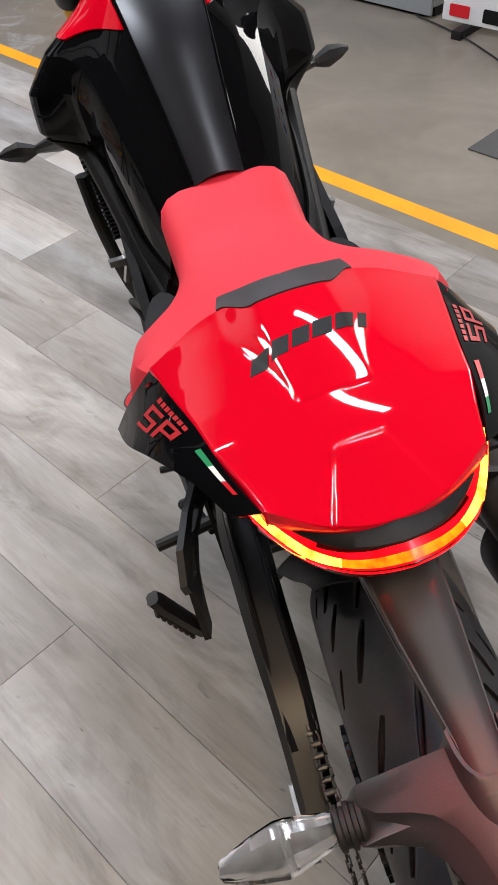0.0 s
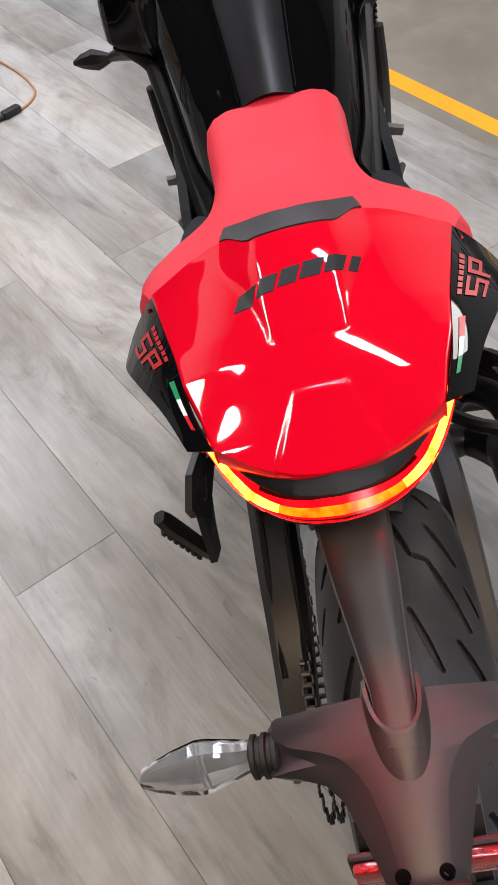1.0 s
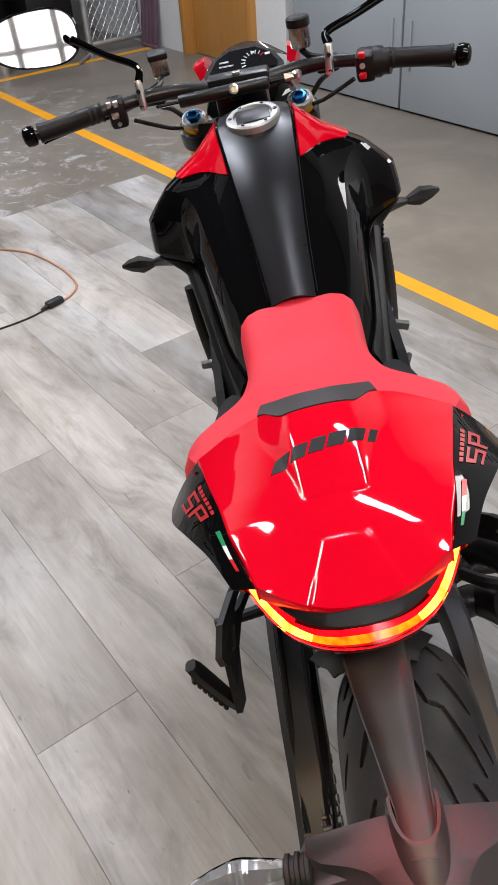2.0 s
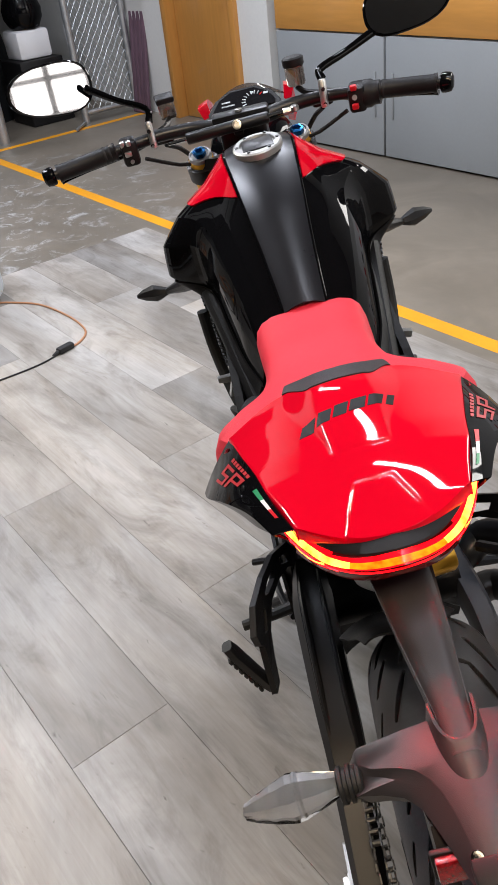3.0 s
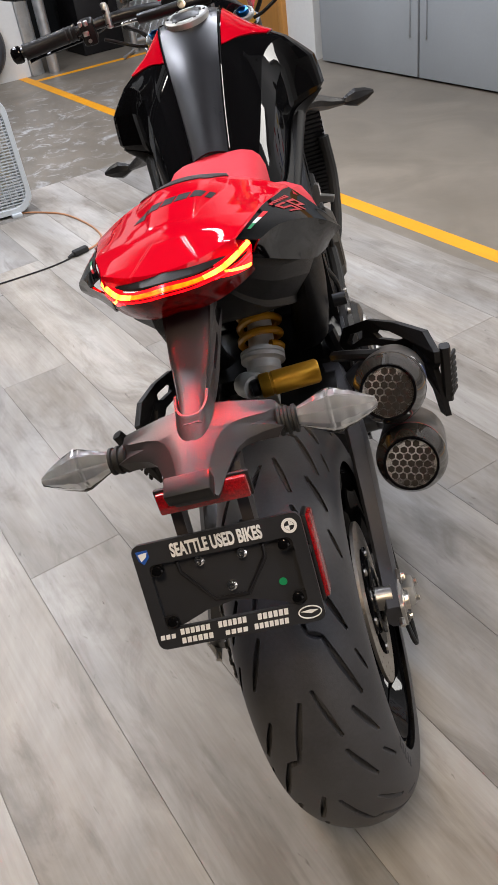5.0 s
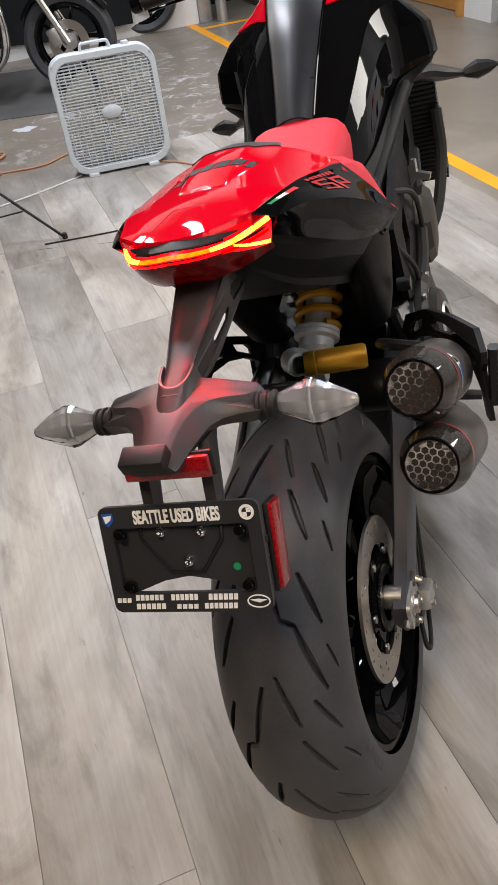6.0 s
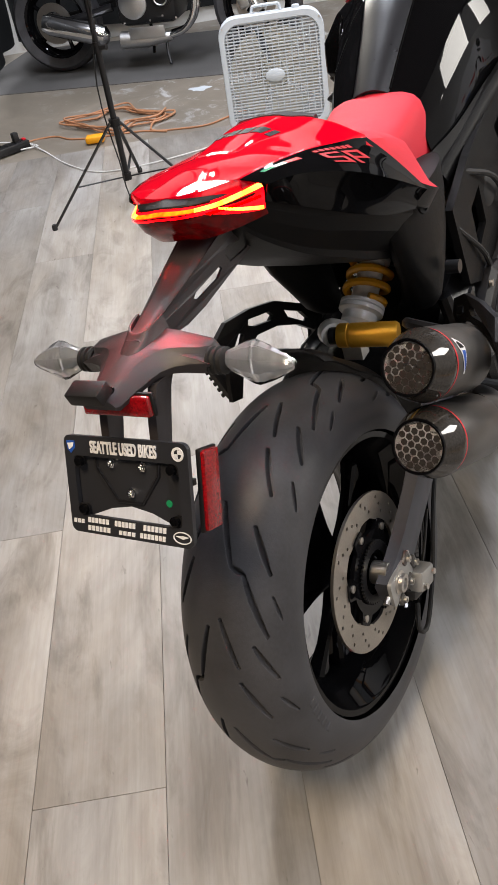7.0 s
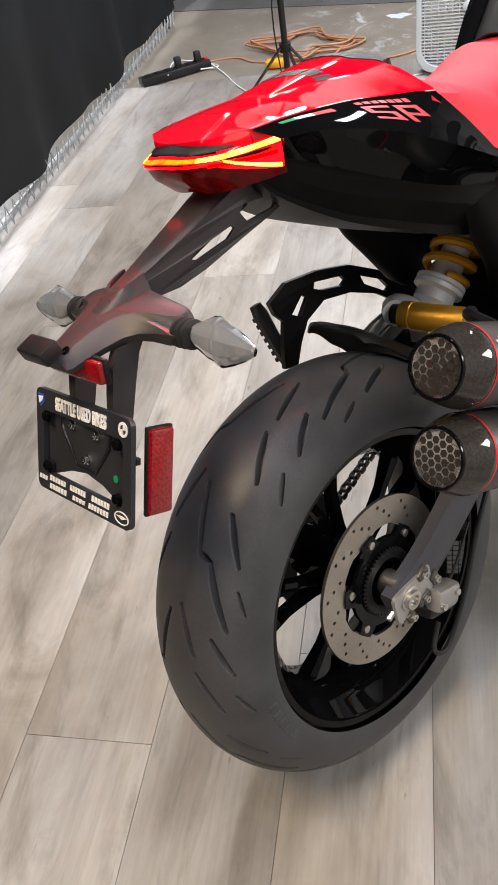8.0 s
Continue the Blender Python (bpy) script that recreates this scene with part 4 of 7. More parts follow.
# -- plate arm --
def arm_w(y):
    return lerp(y, (-0.20, -0.15, -0.065, 0.04), (0.0140, 0.0150, 0.0235, 0.0300))


def arm_x(y):
    return lerp(y, (-0.20, -0.15, 0.04), (0.006, 0.006, 0.0))


def arm_top(s, t):
    y = 0.03 - 0.215 * s
    x = (2 * t - 1)
    z = lerp(y, (-0.21, -0.15, -0.08, 0.0, 0.03), (0.531, 0.545, 0.562, 0.582, 0.59))
    return Vector((arm_x(y) + x * arm_w(y), y, z - 0.005 * abs(x) ** 4))


arm = part("plate_arm", sheet(arm_top, 24, 14, 0.004), ARM_BLACK, bike, "grained black licence plate arm")


def arm_side(s):
    outer = [(-0.175, 0.534), (-0.15, 0.5410), (-0.08, 0.557), (0.0, 0.577), (0.03, 0.585), (0.085, 0.565), (0.078, 0.532), (0.045, 0.526), (0.0, 0.520), (-0.06, 0.511), (-0.10, 0.508), (-0.13, 0.512), (-0.17, 0.512)]
    slot1 = [(0.004, 0.549), (0.012, 0.556), (0.062, 0.548), (0.066, 0.542), (0.055, 0.5335), (0.012, 0.535)]
    slot2 = [(-0.078, 0.531), (-0.072, 0.536), (-0.012, 0.541), (-0.009, 0.536), (-0.022, 0.529), (-0.070, 0.526)]
    bm = slab(outer, [slot1, slot2], 0.0035)
    for v in bm.verts:
        y, z, d = v.co.x, v.co.y, v.co.z
        v.co = Vector((arm_x(y) + s * (arm_w(y) - 0.001 - 0.1 * (0.55 - z)) + d, y, z))
    part("arm_cheek", bm, ARM_BLACK, arm, smooth=False)


both(arm_side)

# hub of the arm with the two stubs
HUB_X = 0.0045


def hub_top(x, y):
    z = lerp(y, (-0.27, -0.25, -0.21, -0.175, -0.147), (0.5135, 0.5195, 0.5285, 0.5330, 0.5345))
    return z - 0.019 * (abs(x) / 0.088) ** 1.25


# a flat-topped Y with sloping flanks, stubs to both sides
rings = []
for y, flat, wide, deep in ((-0.1465, 0.084, 0.088, 0.010), (-0.149, 0.087, 0.0935, 0.026), (-0.160, 0.087, 0.094, 0.033), (-0.168, 0.078, 0.094, 0.033), (-0.176, 0.056, 0.094, 0.032), (-0.182, 0.044, 0.092, 0.028), (-0.187, 0.038, 0.072, 0.026),
                            (-0.194, 0.032, 0.055, 0.025), (-0.206, 0.026, 0.044, 0.024), (-0.224, 0.021, 0.037, 0.022), (-0.244, 0.0175, 0.030, 0.020), (-0.262, 0.0155, 0.0245, 0.018), (-0.268, 0.0150, 0.023, 0.012)):
    half = []
    for x, drop in ((0, 0), (0.5 * flat, 0), (flat - 0.0015, 0), (flat, 0.0008), (flat + 0.3 * (wide - flat), 0.30), (flat + 0.72 * (wide - flat), 0.62), (wide, 0.95)):
        ramp = drop if drop < 0.01 else drop * deep * 0.62
        half.append((x, hub_top(min(x, flat + 0.01), y) - ramp))
    low = hub_top(0, y) - 0.019 * (min(wide, 0.09) / 0.088) ** 1.25 * 0.6 - deep
    ring = [(x, z) for x, z in half[::-1]] + [(-x, z) for x, z in half[1:]] + [(-wide * 0.9, low), (wide * 0.9, low)]
    rings.append([Vector((HUB_X + x, y, z)) for x, z in ring])
hub = part("indicator_mount", loft(rings), ARM_BLACK, bike, "black plastic mount for indicators and plate", angle=32)


def collar_point(s, t):
    """Horned collar that takes the arm's foot, with a ramp down behind it."""
    u = 2 * s - 1
    x, y = 0.0195 * math.sin(u * math.pi / 2), -0.176 + 0.034 * abs(u) ** 2.4
    top = lerp(y, (-0.21, -0.15, -0.08), (0.531, 0.545, 0.562)) + 0.0015 - 0.002 * abs(u) ** 5
    if t < 0.3:
        return Vector((0.006 + x * 0.86, y + 0.002, top - 0.016 * (1 - t / 0.3)))
    if t < 0.4:
        return Vector((0.006 + x * (0.86 + (t - 0.3) * 1.4), y + 0.002 - 0.02 * (t - 0.3), top))
    k = (t - 0.4) / 0.6
    xo, yo = 0.006 + x * (1.0 + 0.22 * k), y - 0.034 * (1 - u * u) * k
    foot = hub_top(xo - HUB_X, max(yo, -0.27)) - 0.002 - 0.012 * abs(u) ** 3
    return Vector((xo, yo, top + (foot - top) * k ** 0.8))


part("arm_socket", sheet(collar_point, 40, 20), ARM_BLACK, hub, angle=40)
for s in SIDES:
    part("bolt", lathe([(0.0050, 0), (0.0050, 0.0012), (0.0042, 0.0018), (0.0024, 0.0018), (0.0022, 0.0004)], 14, along((0.0035 + s * 0.0135, -0.255, 0.516), (0.0035 + s * 0.0135, -0.264, 0.535))), GLOSS_BLACK, hub)
part("plate_lamp", box((0.047, 0.024, 0.017), pose(0.006, -0.275, 0.5265, 14), 0.0025), SATIN_BLACK, hub, "black number plate lamp")
part("bracket_ear", box((0.040, 0.030, 0.006), pose(0.005, -0.245, 0.505, 16), 0.0025), SATIN_BLACK, hub)
refl = part("rear_reflector", box((0.096, 0.009, 0.024), pose(0.0065, -0.246, 0.491, -12), 0.0025), REFLECTOR_RED, hub, "red rear reflector")
part("reflector_frame", box((0.101, 0.006, 0.028), pose(0.0065, -0.241, 0.4905, -12), 0.002), SATIN_BLACK, refl)
for s in SIDES:
    part("plate_strut", loft([[Vector((0.005 + s * 0.036 + dx, y + dy * f, z)) for dx, dy in ((-0.006, -0.004), (0.006, -0.004), (0.008, 0.014), (0.004, 0.032), (-0.004, 0.032), (-0.008, 0.014))] for y, z, f in ((-0.212, 0.500, 1.15), (-0.226, 0.484, 1.05), (-0.238, 0.460, 0.95), (-0.252, 0.428, 0.8), (-0.268, 0.395, 0.7))]), ARM_BLACK, hub)


def rear_indicator(s):
    stalk = part("indicator_stalk", lathe([(0.0135, 0), (0.016, 0.002), (0.016, 0.005), (0.0135, 0.006), (0.0135, 0.009), (0.016, 0.010), (0.016, 0.013), (0.0135, 0.014), (0.0135, 0.017), (0.0155, 0.018), (0.0155, 0.021), (0.0125, 0.0225)], 22, along((HUB_X + s * 0.084, -0.165, 0.499), (HUB_X + s * 0.13, -0.164, 0.4985))), RUBBER, hub, "ribbed rubber indicator stalk")
    rings = []
    for d, h, w in ((0.0, 0.010, 0.010), (0.010, 0.0145, 0.013), (0.030, 0.0245, 0.016), (0.037, 0.0255, 0.0165), (0.052, 0.0195, 0.0145), (0.066, 0.0120, 0.011), (0.075, 0.0060, 0.007), (0.0765, 0.003, 0.004)):
        x = HUB_X + s * (0.104 + d * 1.13)
        cy, cz = -0.163 - 0.004 * d / 0.07, 0.4985 - 0.0025 * d / 0.07
        ring = []
        for c, q in ((-0.8, -0.62), (-1.0, 0.1), (-0.62, 0.8), (0, 1), (0.7, 0.6), (1, 0), (0.7, -0.7), (0, -1)):
            dy, dz = w * c * 0.9, h * q
            ring.append(Vector((x, cy + dy * 0.94 + dz * 0.34, cz + dz * 0.94 - dy * 0.34)))
        rings.append(ring)
    lens = part("indicator_lens", loft(rings), LENS_CLEAR, stalk, "clear diamond-shaped indicator lens", angle=18)
    # ribbed silver bowl behind the lens
    bowl = []
    for k_ in range(29):
        u_ = 0.04 + 0.92 * k_ / 28 * (len(rings) - 1.2)
        i_ = min(len(rings) - 2, int(u_))
        ring = [a_.lerp(b_, u_ - i_) for a_, b_ in zip(rings[i_], rings[i_ + 1])]
        c_ = sum(ring, Vector()) / 8
        bowl.append([c_ + (p_ - c_) * (0.755 if k_ % 4 < 2 else 0.81) + Vector((0, 0.0035, 0)) for p_ in ring])
    part("indicator_reflector", loft(bowl), SILVERED, stalk, "ribbed silver reflector", angle=18)
    shell = [[p + (p - sum(r, Vector()) / 8).normalized() * 0.0012 for p in (r[4], r[5], r[6])] + [r[6] + Vector((0, -0.002, 0.001)), r[5] + Vector((0, -0.003, 0)), r[4] + Vector((0, -0.002, -0.001))] for r in rings]
    part("indicator_shell", loft(shell), GLOSS_BLACK, stalk, "black indicator housing")
    for k in range(3):
        part("led", lathe([(0.0032, 0), (0.0028, 0.0008)], 10, along((HUB_X + s * (0.126 + 0.013 * k), -0.1685, 0.500), (HUB_X + s * (0.126 + 0.013 * k), -0.2, 0.505))), STEEL, stalk)


both(rear_indicator)

# -- plate holder and dealer's frame --
PLATE = pose(0.004, -0.281, 0.398, 64.5)
holder = part("plate_frame", slab(rounded(0.182, 0.119, 0.009), [rounded(0.154, 0.073, 0.006, cy=-0.001)], 0.006, PLATE), PLATE_BLACK, bike, "black licence plate frame with white lettering", smooth=False)
back = [(-0.082, 0.045), (0.082, 0.045), (0.082, -0.043), (0.074, -0.043), (0.030, -0.027), (0.0, -0.022), (-0.030, -0.027), (-0.074, -0.043), (-0.082, -0.043)]
part("back_plate", slab(back, [], 0.003, PLATE @ pose(0, 0, -0.006)), PLATE_BLACK, holder, smooth=False)
rim = [(-0.048, 0.032), (-0.047, 0.020), (-0.018, -0.017), (0.018, -0.017), (0.044, 0.018), (0.045, 0.032)]
part("pressed_rib", tube([PLATE @ Vector((x, y, -0.004)) for x, y in rim], 0.0022, 8, smooth=1, up=(0, -1, 0)), TANK_BLACK, holder)
for x, y in ((-0.024, 0.028), (0.022, 0.027), (0.003, -0.005)):
    sc = part("screw", lathe([(0.0055, 0), (0.0055, 0.0015), (0.0042, 0.002), (0.0042, 0.006), (0.0035, 0.0066), (0.002, 0.0066), (0.002, 0.004)], 14, PLATE @ pose(x, y, -0.0045)), CHROME, holder, "bright steel screw")
for x, y in ((-0.068, 0.0285), (0.068, 0.0285), (-0.068, -0.030), (0.068, -0.030)):
    part("frame_tab", slab(rounded(0.018, 0.015, 0.004), [], 0.004, PLATE @ pose(x * 1.06, y * 1.06, -0.0005)), SATIN_BLACK, holder, smooth=False)
    part("screw_cap", lathe([(0.006, 0), (0.006, 0.005), (0.0045, 0.006), (0.002, 0.006)], 14, PLATE @ pose(x, y, 0.0015)), GLOSS_BLACK, holder)
lettering("dealer_lettering", "SEATTLE USED BIKES", 0.0150, 0.098, PLATE @ pose(0.0, 0.0465, 0.0036), WHITE_INK, holder)
part("green_dot", slab(ngon(0.0042, 18), [], 0.0008, PLATE @ pose(0.056, -0.0125, -0.0036)), GREEN_INK, holder, "round green sticker")
part("maker_badge", slab(ngon(0.008, 24), [ngon(0.0052, 18)], 0.0008, PLATE @ pose(0.078, 0.047, 0.0036)), WHITE_INK, holder)
part("badge_quarter", slab([(0, 0), (0.0048, 0), (0.0034, 0.0034), (0, 0.0048)], [], 0.0008, PLATE @ pose(0.078, 0.047, 0.0036)), WHITE_INK, holder)
part("badge_quarter", slab([(0, 0), (-0.0048, 0), (-0.0034, -0.0034), (0, -0.0048)], [], 0.0008, PLATE @ pose(0.078, 0.047, 0.0036)), WHITE_INK, holder)
part("maker_badge", slab([(-0.007, 0.007), (0.006, 0.007), (0.006, -0.001), (-0.001, -0.008), (-0.006, -0.003)], [], 0.0008, PLATE @ pose(-0.079, 0.046, 0.0036)), BLUE_INK, holder)
part("badge_bar", slab([(-0.005, 0.004), (0.005, 0.005), (0.003, 0.0), (-0.003, -0.004)], [], 0.0008, PLATE @ pose(-0.079, 0.046, 0.0042)), WHITE_INK, holder)
for x, y, w, h in ((-0.078, -0.0455, 0.018, 0.005), (-0.047, -0.0425, 0.034, 0.0062), (-0.006, -0.0425, 0.032, 0.0066), (0.038, -0.0425, 0.034, 0.0066), (-0.047, -0.0525, 0.036, 0.0062), (-0.004, -0.053, 0.026, 0.005), (0.034, -0.0525, 0.038, 0.006)):
    n = max(3, round(w / 0.0058))
    for k in range(n):
        cx = x - w / 2 + w * (k + 0.5) / n
        part("brand_bar", slab([(cx - w / n * 0.40 - 0.0005, y - h / 2), (cx + w / n * 0.34 - 0.0005, y - h / 2), (cx + w / n * 0.40, y + h / 2), (cx - w / n * 0.34, y + h / 2)], [], 0.0007, PLATE @ pose(0, 0, 0.0035)), WHITE_INK, holder, smooth=False)
oval = [(0.076 + 0.0125 * math.cos(a), -0.048 + 0.0072 * math.sin(a)) for a in (2 * math.pi * k / 28 for k in range(28))]
inner = [(0.076 + 0.0112 * math.cos(a), -0.048 + 0.006 * math.sin(a)) for a in (2 * math.pi * k / 28 for k in range(28))]
part("maker_badge", slab(oval, [inner], 0.0008, PLATE @ pose(0, 0, 0.0035)), WHITE_INK, holder)
part("badge_bar", slab([(0.067, -0.0465), (0.076, -0.0455), (0.085, -0.0465), (0.077, -0.0495)], [], 0.0008, PLATE @ pose(0, 0, 0.0035)), WHITE_INK, holder)
side_ref = part("side_reflector", box((0.008, 0.029, 0.092), pose(0.0985, -0.252, 0.386, -25.5, 0, 0), 0.003), REFLECTOR_RED, bike, "tall red side reflector")
part("reflector_frame", box((0.006, 0.033, 0.096), pose(0.0945, -0.252, 0.386, -25.5, 0, 0), 0.002), SATIN_BLACK, side_ref)
for dz in (-0.026, 0.026):
    part("reflector_tie", box((0.014, 0.006, 0.008), pose(0.0895, -0.258 - dz * 0.43, 0.386 + dz * 0.9, -25.5), 0.0015), SATIN_BLACK, side_ref)


# -- wheels --
def seg_dist(px, py, a, b):
    ax, ay = a
    dx, dy = b[0] - ax, b[1] - ay
    t = np.clip(((px - ax) * dx + (py - ay) * dy) / (dx * dx + dy * dy), 0, 1)
    return np.hypot(px - ax - t * dx, py - ay - t * dy), t


def tyre_mesh(radius, half, crown, around, across, repeats, depth=0.011, bead=0.222):
    """A tyre about x with its tread cut in: bolts of lightning and slashes, mirrored half a pitch on."""
    ang = np.linspace(0, 2 * math.pi, around, endpoint=False)
    phi = np.linspace(-1, 1, across)
    lim = radians(103)
    b = phi * lim
    rad = radius - crown + crown * np.cos(b) * np.where(np.abs(b) > math.pi / 2, 1.0, 1.0)
    lat = half * np.sin(b)
    arc = np.concatenate([[0], np.cumsum(np.hypot(np.diff(rad), np.diff(lat)))])
    arc -= arc[-1] / 2
    A, W = np.meshgrid(ang, arc, indexing="ij")
    pitch = 2 * math.pi * radius / repeats
    S = A * radius
    cut = np.zeros_like(S)
    k = half / 0.09
    grooves = (  # start, end (along, across), half width
        ((0.000, 0.0029), (0.090, 0.028), 0.0024), ((0.090, 0.028), (0.098, 0.045), 0.0026), ((0.098, 0.045), (0.190, 0.078), 0.0027),
        ((0.030, 0.052), (0.095, 0.080), 0.0026), ((0.165, 0.016), (0.235, 0.036), 0.0023),
        ((0.205, 0.060), (0.262, 0.086), 0.0026), ((0.262, 0.036), (0.330, 0.062), 0.0026), ((0.130, 0.086), (0.165, 0.099), 0.0017), ((0.300, 0.084), (0.340, 0.100), 0.0019),
    )
    for side, off in ((1, 0.0), (-1, 0.5)):
        s = np.mod(S + off * pitch, pitch) * (0.352 / pitch)
        w = side * W / k
        for a, e, hw in grooves:
            for wrap in (0.0, 0.352):
                d, t = seg_dist(s + wrap, w, a, e)
                taper = 1.5 * hw * (0.55 + 0.45 * np.sin(np.pi * np.clip(t, 0.05, 0.95)))
                cut = np.maximum(cut, np.clip(4.5 * (1.10 - d / taper), 0, 1))
    # moulded bars on the flank
    flank = (np.abs(W) > 0.118 * k) & (np.abs(W) < 0.131 * k)
    bars = flank & (np.mod(A, math.pi) < 0.33) & (np.mod(A * 90, 2 * math.pi) < 3.6)
    R = rad[None, :] - depth * cut + 0.0 * A
    X = np.repeat(lat[None, :], around, 0) + np.sign(W) * 0.0012 * bars
    co = np.stack([X, R * np.cos(A), R * np.sin(A)], -1).reshape(-1, 3)
    i, j = np.meshgrid(np.arange(around), np.arange(across - 1), indexing="ij")
    n = (i + 1) % around
    faces = np.stack([i * across + j, n * across + j, n * across + j + 1, i * across + j + 1], -1).reshape(-1, 4)
    # the beads turn in under the rim
    me = bpy.data.meshes.new("tyre")
    me.from_pydata(co.tolist(), [], faces.tolist())
    me.polygons.foreach_set("use_smooth", cut.reshape(-1)[faces].max(1) <= 0)
    me.materials.append(TYRE)
    return me


def make_wheel(name, place, radius, half, crown, rim_half, repeats, detail, label):
    m = Matrix.Identity(4)
    turn = m @ pose(0, 0, 0, 0, 90)
    r = 0.2225
    prof = [(r, -rim_half), (r + 0.001, -rim_half + 0.004), (r - 0.006, -rim_half + 0.010), (r - 0.020, -rim_half + 0.018), (r - 0.034, -rim_half * 0.5), (r - 0.038, 0),
            (r - 0.034, rim_half * 0.5), (r - 0.020, rim_half - 0.018), (r - 0.006, rim_half - 0.010), (r + 0.001, rim_half - 0.004), (r, rim_half),
            (r - 0.009, rim_half - 0.001), (r - 0.011, rim_half - 0.006), (r - 0.028, rim_half - 0.024), (r - 0.044, rim_half * 0.4), (r - 0.046, 0), (r - 0.044, -rim_half * 0.4), (r - 0.028, -rim_half + 0.024), (r - 0.011, -rim_half + 0.006), (r - 0.009, -rim_half + 0.001)]
    rim = part(name, lathe(prof, 72, turn, closed=True), GLOSS_BLACK, bike, label)
    rim.matrix_local = place
    ty = new("tyre", tyre_mesh(radius, half, crown, detail[0], detail[1], repeats))
    ty.parent = rim
    ty.matrix_local = m
    ty["label"] = "black sport tyre with lightning-shaped grooves"
    part("wheel_hub", lathe([(0.030, -0.075), (0.042, -0.07), (0.046, -0.05), (0.036, -0.03), (0.036, 0.03), (0.050, 0.045), (0.052, 0.06), (0.03, 0.066)], 30, turn), GLOSS_BLACK, rim)
    for k in range(5):
        a0 = 2 * math.pi * k / 5 + 0.35
        for d in (-0.21, 0.21):
            pts = []
            for t in (0.0, 0.3, 0.65, 1.0):
                rr = 0.036 + (r - 0.044 - 0.036) * t
                a = a0 + d * (0.35 + 0.65 * t)
                pts.append(m @ Vector((0.012 * (1 - t), rr * math.cos(a), rr * math.sin(a))))
            part("spoke", tube(pts, [0.013, 0.010, 0.0088, 0.0125], 8, flat=1.3, up=(1, 0, 0)), GLOSS_BLACK, rim)
    return rim


REAR_C = Vector((0.0, 0.0, 0.0))
rear = make_wheel("rear_wheel", pose(0.0335, 0.006, -0.0045, 0, -2.6, -1.2), 0.318, 0.0905, 0.075, 0.0815, 6, (1600, 321), "gloss black five-spoke rear wheel")

# brake disc with drilled ring
DISC_X = 0.078
holes = []
for k in range(14):
    for i, rr in enumerate((0.098, 0.108, 0.118)):
        a = 2 * math.pi * (k + 0.26 * i) / 14
        holes.append(ngon(0.0031, 6, rr * math.cos(a), rr * math.sin(a)))
inner = []
for k in range(48):
    rr = 0.087 if (k // 4) % 2 else 0.083
    inner.append((rr * math.cos(2 * math.pi * k / 48), rr * math.sin(2 * math.pi * k / 48)))
disc_m = Matrix.Translation(REAR_C) @ pose(DISC_X, 0, 0, 0, 90)
part("brake_disc", slab(ngon(0.128, 80), [inner, *holes], 0.005, disc_m), DISC_STEEL, rear, "drilled steel brake disc", smooth=False)
carrier = []
for k in range(60):
    ph = (k % 10) / 10
    rr = 0.085 if ph < 0.35 else 0.068
    carrier.append((rr * math.cos(2 * math.pi * k / 60), rr * math.sin(2 * math.pi * k / 60)))
part("disc_carrier", slab(carrier, [ngon(0.030, 30)], 0.007, disc_m @ pose(0, 0, 0.002)), GLOSS_BLACK, rear, smooth=False)
teeth = []
for k in range(96):
    rr = 0.052 if k % 2 else 0.047
    teeth.append((rr * math.cos(2 * math.pi * k / 96), rr * math.sin(2 * math.pi * k / 96)))
part("sensor_ring", slab(teeth, [ngon(0.036, 30)], 0.003, disc_m @ pose(0, 0, 0.009)), FRAME_BLACK, rear, smooth=False)
for k in range(6):
    a = 2 * math.pi * (k + 0.1) / 6
    part("disc_bolt", lathe([(0.006, 0), (0.006, 0.004), (0.003, 0.005)], 10, disc_m @ pose(0.074 * math.cos(a), 0.074 * math.sin(a), 0.004)), STEEL, rear)
part("axle_spacer", rod(REAR_C + Vector((0.084, 0, 0)), REAR_C + Vector((0.112, 0, 0)), 0.019, 20), STEEL, rear, "bright steel axle spacer")
teeth = []
for k in range(84):
    rr = (0.098, 0.096, 0.091, 0.091)[k % 4]
    teeth.append((rr * math.cos(2 * math.pi * k / 84), rr * math.sin(2 * math.pi * k / 84)))
part("sprocket", slab(teeth, [ngon(0.022, 5, 0.055 * math.cos(a), 0.055 * math.sin(a)) for a in (2 * math.pi * k / 5 for k in range(5))], 0.006, Matrix.Translation(REAR_C) @ pose(-0.100, 0, 0, 0, 90)), FRAME_BLACK, rear, smooth=False)

front = make_wheel("front_wheel", pose(0.02, 1.474, -0.010, 0, 0, 3), 0.299, 0.061, 0.058, 0.046, 6, (500, 61), "gloss black five-spoke front wheel")
for s in SIDES:
    part("brake_disc", slab(ngon(0.160, 64), [ngon(0.118, 48)], 0.005, pose(s * 0.062, 0, 0, 0, 90)), DISC_STEEL, front, "steel front brake disc", smooth=False)

